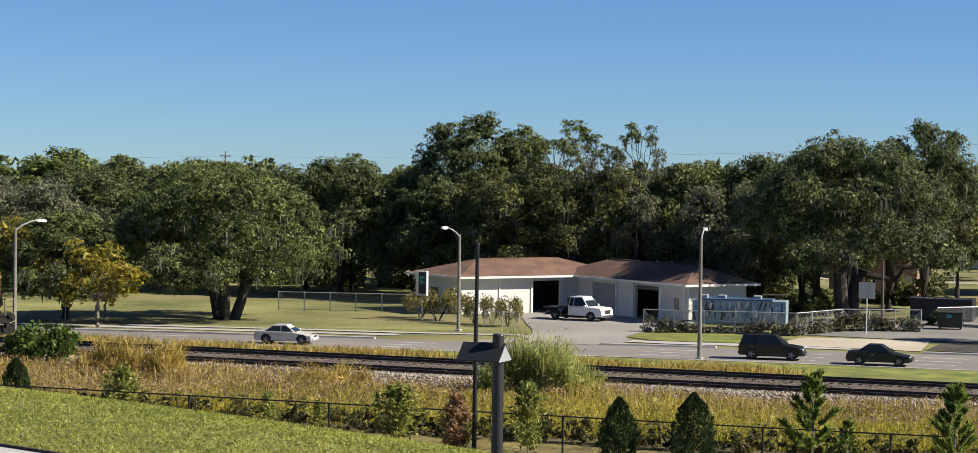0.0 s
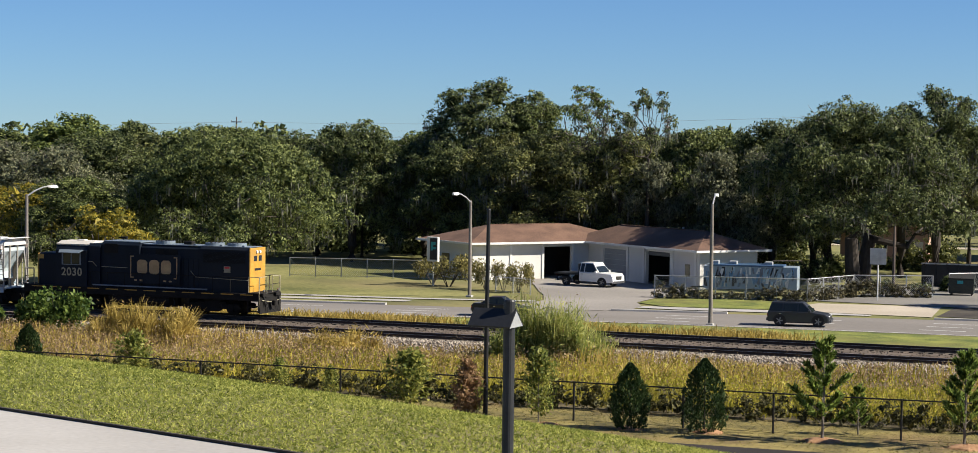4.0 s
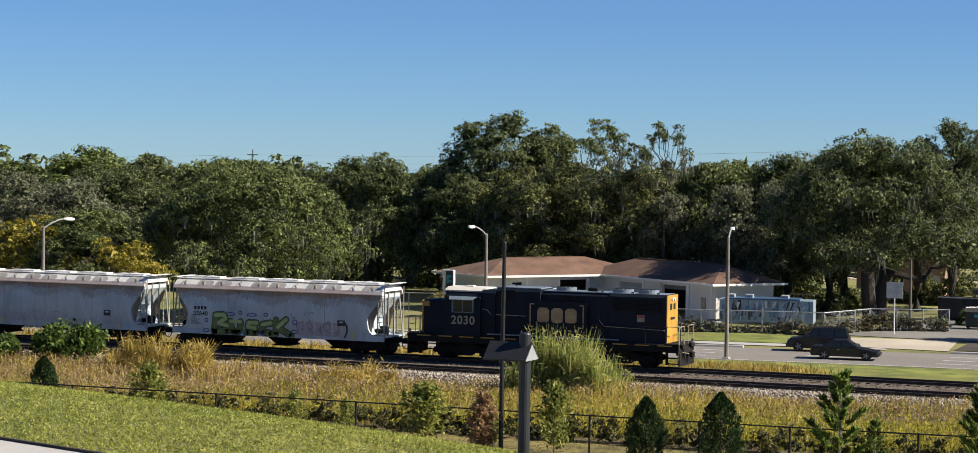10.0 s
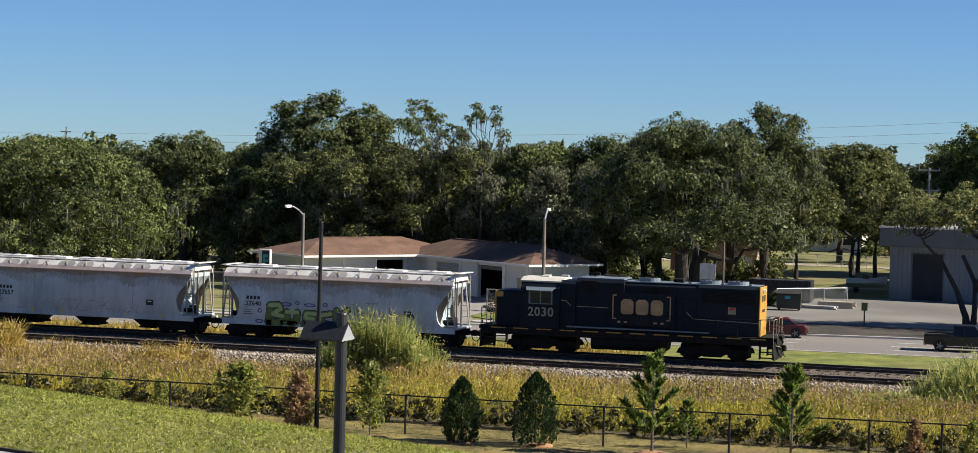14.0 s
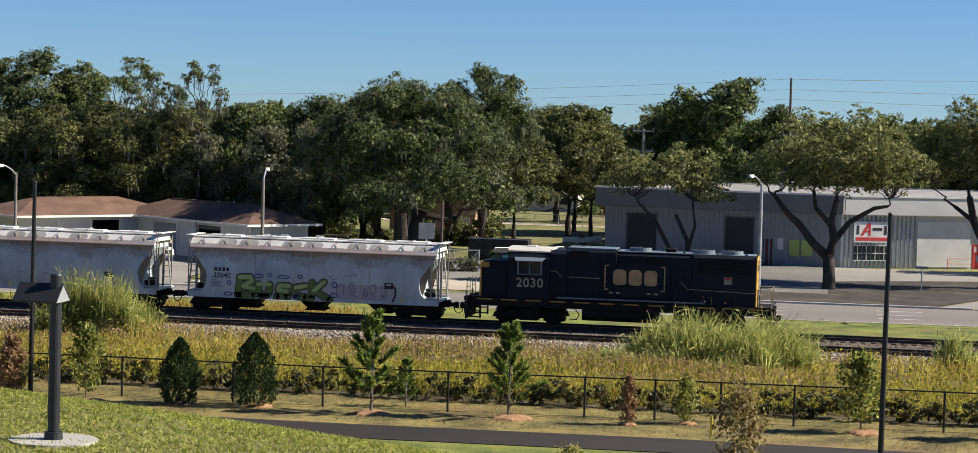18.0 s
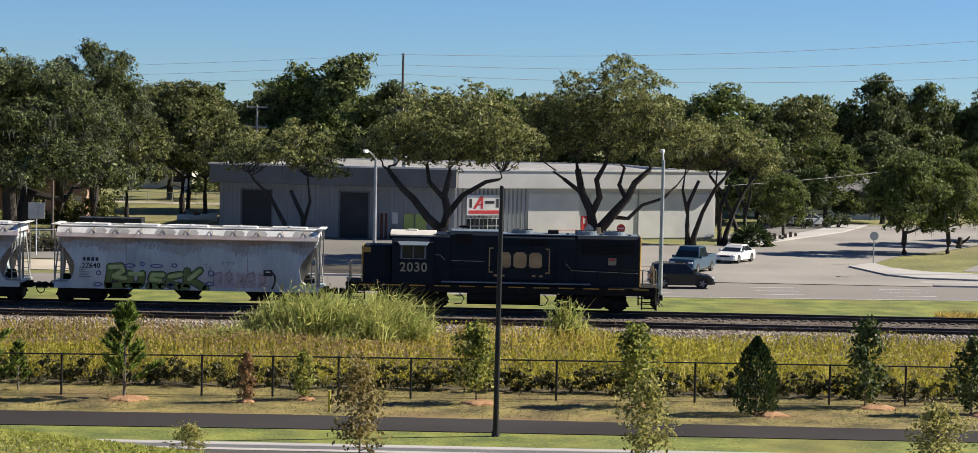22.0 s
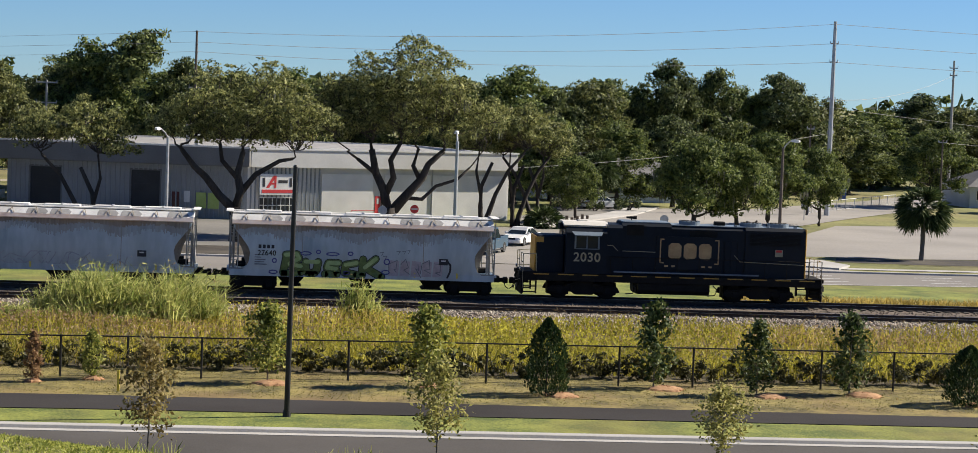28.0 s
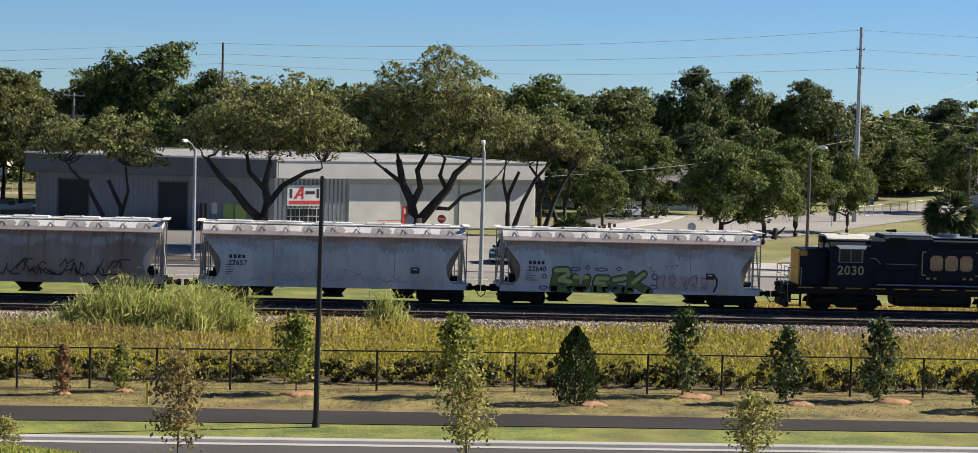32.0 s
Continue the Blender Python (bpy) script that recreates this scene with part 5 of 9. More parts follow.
# ---- road vehicles ----
def vehicle(name, label, category, paint, shape, L, W, H, m, group=""):
    """A car facing +x, built from side outlines: lower body, cabin with glass, four wheels, lamps, bumpers, mirrors."""
    V = thing(name, m, label, category, group)
    h = L / 2
    r = 0.33 if shape in ("sedan", "coupe") else 0.37
    belt = {"sedan": 0.62, "coupe": 0.62, "suv": 0.6, "pickup": 0.58, "crew": 0.58, "flatbed": 0.58}[shape] * H
    if shape in ("sedan", "coupe"):
        low = [(-h, 0.32), (-h, 0.72), (-h + 0.12, belt + 0.06), (-h * 0.62, belt + 0.08), (h * 0.38, belt + 0.02), (h - 0.35, belt - 0.17), (h - 0.04, 0.62), (h, 0.4), (h - 0.06, 0.24), (-h + 0.05, 0.24)]
        cab = [(-h * 0.72, belt), (-h * 0.36, H), (h * 0.06, H), (h * 0.42, belt)]
        posts = (-0.1 * h,)
    elif shape == "suv":
        low = [(-h, 0.4), (-h - 0.0, belt - 0.1), (-h + 0.06, belt + 0.06), (h * 0.42, belt + 0.04), (h - 0.25, belt - 0.1), (h - 0.03, 0.7), (h, 0.45), (h - 0.06, 0.28), (-h + 0.05, 0.28)]
        cab = [(-h * 0.97, belt), (-h * 0.86, H), (h * 0.12, H), (h * 0.46, belt)]
        posts = (-0.5 * h, -0.02 * h)
    else:
        low = [(-h, 0.5), (-h, belt + 0.0), (-h + 0.04, belt + 0.04), (h * 0.5, belt + 0.05), (h - 0.2, belt - 0.04), (h - 0.03, 0.75), (h, 0.5), (h - 0.06, 0.36), (-h + 0.05, 0.42)]
        back = {"pickup": -0.06, "crew": -0.28, "flatbed": -0.16}[shape] * h
        if shape == "flatbed":
            low[0], low[1], low[2] = (back, 0.5), (back, belt), (back + 0.04, belt + 0.04)
            low[-1] = (back, 0.42)
        cab = [(back, belt), (back + 0.08, H), (h * 0.28, H), (h * 0.52, belt)]
        posts = (0.12 * h,) if shape == "pickup" else (0.02 * h,)
    w = W / 2
    # lower body: full width with rounded flanks
    rings = []
    for y, k, dz in ((-w, 0.93, 0.05), (-w + 0.05, 0.985, 0.015), (-w + 0.16, 1.0, 0.0), (w - 0.16, 1.0, 0.0), (w - 0.05, 0.985, 0.015), (w, 0.93, 0.05)):
        zc = 0.6
        rings.append([(x * k, y, zc + (z - zc) * (1 - dz * 1.6)) for x, z in low])
    body = part("body", Geo().loft(rings), paint, V, smooth=False, bevel=0.05)
    # cabin
    tw = 0.8
    rings = []
    for y0, s in ((-w + 0.05, 1), (w - 0.05, -1)):
        rings.append([(x, y0 + (s * w * (1 - tw) * (z - belt) / (H - belt)), z) for x, z in cab])
    part("cabin", Geo().loft(rings), paint, V, bevel=0.04)
    # glass: a hair proud of the cabin
    (xa, za), (xb, zb), (xc, zc2), (xd, zd) = cab
    for s in (-1, 1):
        yb, yt = s * (w - 0.045), s * (w - 0.045 - w * (1 - tw) * 0.86)
        zb0, zt0 = belt + 0.06, H - 0.09
        def xat(z, front):
            t = (z - belt) / (H - belt)
            return (xd + (xc - xd) * t - 0.09) if front else (xa + (xb - xa) * t + 0.09)
        cuts = [None, *posts, None]
        for p0, p1 in zip(cuts, cuts[1:]):
            q = [((xat(zb0, False) if p0 is None else p0 + 0.04), yb, zb0), ((xat(zb0, True) if p1 is None else p1 - 0.04), yb, zb0), ((xat(zt0, True) if p1 is None else p1 - 0.04), yt, zt0), ((xat(zt0, False) if p0 is None else p0 + 0.04), yt, zt0)]
            q = [(x, y + s * 0.008, z) for x, y, z in q]
            part("side_window", Geo().add(q + [(x, y - s * 0.02, z) for x, y, z in q], [(0, 1, 2, 3), (7, 6, 5, 4), (0, 4, 5, 1), (1, 5, 6, 2), (2, 6, 7, 3), (3, 7, 4, 0)]), M["glass"], V, "dark tinted side window")
        part("mirror", Geo().cbox(xd - 0.32, xd - 0.14, min(s * w, s * (w + 0.17)), max(s * w, s * (w + 0.17)), belt + 0.02, belt + 0.18, 0.02), paint, V)
        part("door_handle", Geo().box(posts[0] - 0.25, posts[0] - 0.1, s * (w + 0.005) - 0.012, s * (w + 0.005) + 0.012, belt - 0.14, belt - 0.11), M["chrome"], V)
        part("sill", Geo().box(-h * 0.5, h * 0.5, s * (w - 0.03) - 0.02, s * (w - 0.03) + 0.02, 0.24, 0.36), M["rubber"], V)
    def pane(name, x0, z0, x1, z1, d):
        y0, y1 = w - 0.16, w * tw - 0.1
        v = [(x0, -y0, z0), (x0, y0, z0), (x1, y1, z1), (x1, -y1, z1)]
        nrm = Vector((z1 - z0, 0, -(x1 - x0))).normalized() * d
        v = [tuple(Vector(p) + nrm * 0.012) for p in v]
        part(name, Geo().add(v + [tuple(Vector(p) - nrm * 0.02) for p in v], [(0, 1, 2, 3), (7, 6, 5, 4), (0, 4, 5, 1), (1, 5, 6, 2), (2, 6, 7, 3), (3, 7, 4, 0)]), M["glass"], V, "dark glass")
    pane("windscreen", xd - 0.03, belt + 0.05, xc + 0.02, H - 0.06, 1)
    pane("rear_window", xa + 0.03, belt + 0.05, xb - 0.02, H - 0.06, -1)
    # ends
    fx = h - 0.08
    for s in (-1, 1):
        part("headlight", Geo().cbox(fx - 0.22, fx + 0.04, min(s * (w - 0.1), s * (w - 0.5)), max(s * (w - 0.1), s * (w - 0.5)), belt - 0.34, belt - 0.2, 0.03), M["lamp_white"], V, "clear headlight")
        bx = (-h + 0.02) if shape != "flatbed" else -h + 0.1
        part("tail_light", Geo().cbox(bx - 0.03, bx + 0.12, min(s * (w - 0.06), s * (w - 0.34)), max(s * (w - 0.06), s * (w - 0.34)), belt - 0.28, belt - 0.08, 0.02), M["tail_red"], V, "red tail light")
    part("grille", Geo().cbox(fx, fx + 0.07, -0.45, 0.45, 0.5, belt - 0.22, 0.02), M["rubber"], V)
    part("front_bumper", Geo().cbox(h - 0.14, h + 0.06, -w + 0.1, w - 0.1, 0.32, 0.52, 0.04), M["chrome"] if shape in ("pickup", "flatbed", "crew") else paint, V)
    part("rear_bumper", Geo().cbox(-h - 0.06, -h + 0.14, -w + 0.1, w - 0.1, 0.36, 0.56, 0.04), M["chrome"] if shape in ("pickup", "flatbed", "crew") else paint, V)
    part("number_plate", Geo().box(-h - 0.075, -h - 0.06, -0.25, 0.25, 0.55, 0.68), M["lamp_white"], V)
    if shape in ("pickup", "crew"):
        part("load_bed", Geo().cbox(-h + 0.08, back - 0.1, -w + 0.14, w - 0.14, belt - 0.02, belt + 0.055, 0.01), M["interior"], V, "black load bed")
        for s in (-1, 1):
            part("bed_rail", Geo().cbox(-h + 0.02, back - 0.02, min(s * (w - 0.16), s * (w - 0.04)), max(s * (w - 0.16), s * (w - 0.04)), belt + 0.03, belt + 0.14, 0.02), paint, V)
        part("tailgate", Geo().cbox(-h, -h + 0.1, -w + 0.1, w - 0.1, 0.55, belt + 0.13, 0.02), paint, V)
    if shape == "flatbed":
        part("flat_bed", Geo().cbox(-h, back - 0.1, -w - 0.05, w + 0.05, belt - 0.22, belt - 0.08, 0.02), M["dark_paint"], V, "dark flat bed")
        part("headboard", Geo().cbox(back - 0.12, back - 0.04, -w + 0.1, w - 0.1, belt - 0.1, H - 0.1, 0.02), M["dark_paint"], V)
    if shape == "suv":
        for s in (-1, 1):
            part("roof_rack", grab_rail([(xb + 0.15, s * w * 0.62, H + 0.05), (xc - 0.15, s * w * 0.62, H + 0.05)], 0.02), M["rubber"], V)
    for x in (-h * 0.6, h * 0.62):
        for s in (-1, 1):
            wh = new("wheel")
            wh.empty_display_size = 0.1
            wh.parent = V
            wh.matrix_basis = pose(x, s * (w - 0.1), r)
            rings = []
            for y, rr in ((-0.11, r * 0.72), (-0.11, r * 0.95), (-0.07, r), (0.07, r), (0.11, r * 0.95), (0.11, r * 0.72)):
                rings.append([(rr * math.cos(2 * math.pi * i / 20), y, rr * math.sin(2 * math.pi * i / 20)) for i in range(20)])
            part("tyre", Geo().loft(rings), M["rubber"], wh)
            g = Geo().tube((0, -0.08, 0), (0, 0.08, 0), r * 0.7, n=20)
            for k in range(5):
                g.box(0, r * 0.62, -0.115, 0.115, -0.035, 0.035, pose(0, 0, 0, 0, k * 72, 0))
            part("rim", g, M["rim"], wh, "silver spoked rim")
            part("wheel_arch", Geo().prism([(x + (r + 0.06) * math.cos(a), r + (r + 0.06) * math.sin(a)) for a in [math.pi * k / 10 for k in range(11)]], min(s * (w - 0.25), s * (w + 0.004)), max(s * (w - 0.25), s * (w + 0.004)), "y"), M["rubber"], V)
    return V


CARS = []


def drive(name, label, category, colour, shape, L, W, H, x0, speed, lane):
    """A car on the main road: at x0 at the start, with steady speed, at a share lane of the road's width."""
    paint = car_paint(name + "_paint", colour)
    L, W, H = L * 0.88, W * 0.92, H * 0.93
    V = vehicle(name, label, category, paint, shape, L, W, H, Matrix(), "cars on the main road")
    CARS.append((V, x0, speed, lane))


def lane_y(x, lane):
    return near_edge(x) + (far_edge(x) - near_edge(x)) * lane


drive("sedan", "silver four-door sedan driving on the main road", "car", (0.5, 0.49, 0.46), "sedan", 4.75, 1.82, 1.45, -67.6, 19.8, 0.28)
drive("suv", "black estate-style SUV driving on the main road", "car", (0.012, 0.012, 0.014), "suv", 4.9, 1.92, 1.76, -34.3, 19.1, 0.27)
drive("sedan", "black four-door sedan driving near the kerb", "car", (0.01, 0.01, 0.012), "sedan", 4.7, 1.82, 1.45, -27.0, 18.6, 0.13)
drive("suv", "dark grey SUV with bright rims driving past", "car", (0.03, 0.033, 0.04), "suv", 4.7, 1.88, 1.7, -104.6, 17.85, 0.26)
drive("sedan", "black compact sedan driving past", "car", (0.012, 0.013, 0.016), "sedan", 4.5, 1.78, 1.42, -131.8, 19.64, 0.25)
drive("sedan", "silver-blue sedan driving on the far lane", "car", (0.38, 0.42, 0.47), "sedan", 4.8, 1.84, 1.46, 75.6, -19.1, 0.78)
drive("sedan", "long low black sedan driving past", "car", (0.01, 0.01, 0.01), "sedan", 5.1, 1.9, 1.4, -236.0, 20.45, 0.36)
drive("suv", "black SUV driving on the far lane", "car", (0.012, 0.012, 0.013), "suv", 4.9, 1.92, 1.8, 146.9, -18.15, 0.9)
drive("suv", "silver-grey SUV driving near the kerb", "car", (0.45, 0.46, 0.48), "suv", 4.7, 1.88, 1.68, -258.7, 20.5, 0.1)
drive("suv", "bright red compact SUV driving on the far lane", "car", (0.42, 0.015, 0.03), "suv", 4.4, 1.84, 1.62, 150.3, -13.57, 0.86)
drive("pickup_truck", "black crew-cab pickup truck driving past", "pickup truck", (0.012, 0.012, 0.014), "crew", 5.7, 1.98, 1.85, -264.4, 18.05, 0.4)
drive("sedan", "dark maroon sedan driving on the far lane", "car", (0.09, 0.012, 0.016), "sedan", 4.6, 1.8, 1.43, 185.3, -15.0, 0.88)
drive("suv", "black SUV with silver rims driving past", "car", (0.012, 0.012, 0.014), "suv", 5.0, 1.95, 1.8, -413.8, 19.47, 0.62)
drive("pickup_truck", "dark green single-cab pickup truck driving past", "pickup truck", (0.012, 0.02, 0.02), "pickup", 5.6, 1.95, 1.75, -431.8, 19.98, 0.33)
drive("suv", "white compact SUV driving on the far lane", "car", (0.75, 0.75, 0.74), "suv", 4.5, 1.85, 1.68, 466.1, -17.44, 0.85)

waiting_pickup = vehicle("pickup_truck", "dark blue crew-cab pickup truck waiting at the side street", "pickup truck", car_paint("blue_pickup_paint", (0.03, 0.07, 0.11)), "crew", 5.8, 2.02, 1.95, pose(16.8, 163.6, 0.042, 0, 0, -113))
white_sedan = vehicle("sedan", "white four-door sedan rolling up the side street", "car", car_paint("white_sedan_paint", (0.75, 0.74, 0.72)), "sedan", 4.7, 1.8, 1.42, pose(23.6, 179, 0.042, 0, 0, -118))
vehicle("flatbed_truck", "white crew-cab truck with a dark flat bed parked before the workshop", "truck", car_paint("flatbed_paint", (0.72, 0.72, 0.71)), "flatbed", 5.6, 1.98, 1.95, pose(-57.6, 170.2, 0.05, 0, 0, -12))
vehicle("suv", "dark parked SUV far down the side street", "car", car_paint("parked_dark_paint", (0.02, 0.022, 0.025)), "suv", 4.7, 1.9, 1.7, pose(88.5, 237, 0.02, 0, 0, 172))
vehicle("sedan", "silver sedan parked in the far lot", "car", car_paint("parked_silver_paint", (0.45, 0.46, 0.47)), "sedan", 4.7, 1.82, 1.45, pose(36, 231, 0.03, 0, 0, 25))

# ---- buildings ----
def wall_with_openings(x0, x1, z1, holes, thick=0.25):
    """A wall in the x-z plane from the ground to z1, its face at y=0 towards -y, with real openings (x0, x1, z0, z1)."""
    g = Geo()
    xs = sorted({x0, x1, *[h[0] for h in holes], *[h[1] for h in holes]})
    for a, b in zip(xs, xs[1:]):
        mid = (a + b) / 2
        inside = [h for h in holes if h[0] <= mid <= h[1]]
        if not inside:
            g.box(a, b, 0, thick, 0, z1)
        else:
            h = inside[0]
            if h[2] > 0.01:
                g.box(a, b, 0, thick, 0, h[2])
            g.box(a, b, 0, thick, h[3], z1)
    return g


def hip_roof(x0, x1, y0, y1, z0, z1):
    """A hipped roof over a rectangle, ridge along the longer side."""
    w, d = x1 - x0, y1 - y0
    if w >= d:
        a, b = (x0 + d / 2, (y0 + y1) / 2, z1), (x1 - d / 2, (y0 + y1) / 2, z1)
        top = [(0, 1, 5, 4), (1, 2, 5), (2, 3, 4, 5), (3, 0, 4)]
    else:
        a, b = ((x0 + x1) / 2, y0 + w / 2, z1), ((x0 + x1) / 2, y1 - w / 2, z1)
        top = [(0, 1, 4), (1, 2, 5, 4), (2, 3, 5), (3, 0, 4, 5)]
    v = [(x0, y0, z0), (x1, y0, z0), (x1, y1, z0), (x0, y1, z0), a, b]
    return Geo().add(v, top + [(3, 2, 1, 0)])


def workshop():
    """Low white workshop with brown hipped roofs: a wing with its sunny side to the east, and a long wing with an open bay."""
    B = thing("workshop", pose(-61.32, 180.84, 0, 0, 0, -37.6), "low white workshop with brown hipped roofs and open bays", "building")
    z = 3.12
    white = M["wall_white"]
    # long wing along x, its front at y = 0
    part("front_wall", wall_with_openings(0.0, 16.3, z, [(8.75, 12.2, 0, 2.8)]), white, B, "white painted front wall")
    part("east_wall", Geo().box(16.05, 16.3, 0.25, 5.6, 0, z), white, B)
    part("rear_wall", Geo().box(-7.4, 16.3, 5.6, 5.85, 0, z), white, B)
    part("floor_slab", Geo().box(0.0, 16.05, 0.25, 5.6, 0, 0.08), M["lot_dark"], B)
    part("inner_wall", Geo().box(0.0, 16.05, 4.6, 4.7, 0.08, z), M["interior"], B, "dark interior partition")
    part("inner_wall", Geo().box(6.9, 7.0, 0.25, 4.6, 0.08, z), M["interior"], B)
    for x in (2.1, 5.9, 8.3, 12.4, 15.6):
        part("pilaster", Geo().box(x, x + 0.25, -0.09, 0.0, 0, z), M["white_paint"], B, "white pilaster")
    part("door_frame", Geo().box(8.63, 8.75, -0.06, 0.1, 0, 2.92).box(12.2, 12.32, -0.06, 0.1, 0, 2.92).box(8.63, 12.32, -0.06, 0.1, 2.8, 2.92), M["white_paint"], B, "white door frame")
    part("rolled_door", Geo().tube((8.75, 0.4, 2.6), (12.2, 0.4, 2.6), 0.2, n=12), M["fascia_dark"], B)
    for k in range(6):
        part("roller_door", Geo().cbox(2.5, 5.75, -0.03, 0.0, 0.02 + k * 0.45, 0.45 + k * 0.45, 0.01), M["wall_grey"], B, "closed grey roller door" if k == 0 else "")
    part("window", Geo().box(14.3, 14.95, -0.03, -0.0, 0.95, 2.0), M["glass"], B, "small dark window")
    part("window_sill", Geo().box(14.2, 15.05, -0.09, -0.0, 0.87, 0.95), M["white_paint"], B)
    # west wing, reaching forward; an open bay in its sunny side
    g = Geo().box(-0.25, 0.0, -11.55, -4.6, 0, z).box(-0.25, 0.0, -1.8, 0.0, 0, z).box(-0.25, 0.0, -4.6, -1.8, 2.75, z)
    part("wing_east_wall", g, white, B, "sunlit white wall")
    part("wing_floor", Geo().box(-7.3, -0.25, -11.5, 4.0, 0, 0.08), M["lot_dark"], B)
    part("inner_wall", Geo().box(-4.0, -3.9, -11.5, 4.0, 0.08, z), M["interior"], B)
    part("wing_front_wall", Geo().box(-7.3, 0.0, -11.8, -11.55, 0, z), white, B, "white wall in shade")
    part("wing_west_wall", Geo().box(-7.55, -7.3, -11.8, 4.2, 0, z), white, B)
    for y in (-8.1, -4.85, -1.75):
        part("pilaster", Geo().box(0.0, 0.08, y, y + 0.2, 0, z), M["white_paint"], B)
    part("wing_window", Geo().box(-5.2, -3.9, -11.83, -11.8, 1.0, 2.1), M["glass"], B, "dark window")
    roof_b = part("roof", hip_roof(-3.0, 17.13, -0.95, 6.67, 3.18, 4.62), M["shingle"], B, "brown shingle hipped roof")
    part("roof", hip_roof(-8.43, 0.85, -12.56, 5.06, 3.19, 4.56), M["shingle"], B, "brown shingle hipped roof")
    part("gutter", Geo().box(0.86, 17.19, -1.01, -0.95, 3.06, 3.24).box(17.13, 17.19, -0.95, 6.67, 3.06, 3.24), M["white_paint"], B, "white gutter and fascia")
    part("gutter", Geo().box(0.85, 0.91, -12.56, -1.01, 3.06, 3.24).box(-8.43, 0.91, -12.62, -12.56, 3.06, 3.24).box(-8.49, -8.43, -12.62, 5.06, 3.06, 3.24), M["white_paint"], B)
    part("soffit", Geo().box(0.86, 17.13, -0.95, 0.0, 3.1, 3.15).box(0.0, 0.84, -12.56, -0.95, 3.1, 3.15).box(-8.43, 0.0, -12.56, -11.8, 3.1, 3.15).box(16.3, 17.13, 0.0, 6.67, 3.1, 3.15), M["wall_white"], B)
    # ridge tiles
    part("ridge_cap", Geo().box(0.9, 13.3, 2.74, 2.98, 4.59, 4.65), M["shingle"], roof_b)
    part("ridge_cap", Geo().box(-3.91, -3.67, -7.9, 0.4, 4.53, 4.59), M["shingle"], roof_b)
    part("chimney_vent", Geo().tube((9.0, 3.6, 4.2), (9.0, 3.6, 4.75), 0.1, n=10), M["galv"], B)
    return B


workshop()


def hanging_sign():
    S = thing("sign_board", pose(-68.8, 163.6, 0, 0, 0, -8), "tall narrow white sign with a teal panel on a post", "sign")
    part("post", Geo().tube((0, 0, 0), (0, 0, 2.2), 0.08), M["galv"], S)
    part("cabinet", Geo().cbox(-0.55, 0.5, -0.15, 0.15, 2.0, 4.0, 0.04), M["white_paint"], S)
    part("face", Geo().box(-0.25, 0.42, -0.165, -0.15, 2.15, 3.9), M["ink"], S, "dark sign face")
    part("emblem", Geo().box(-0.15, 0.05, -0.175, -0.165, 2.9, 3.6).box(0.05, 0.3, -0.175, -0.165, 3.0, 3.2).box(0.05, 0.3, -0.175, -0.165, 3.35, 3.6), M["teal"], S, "teal emblem shape")


hanging_sign()


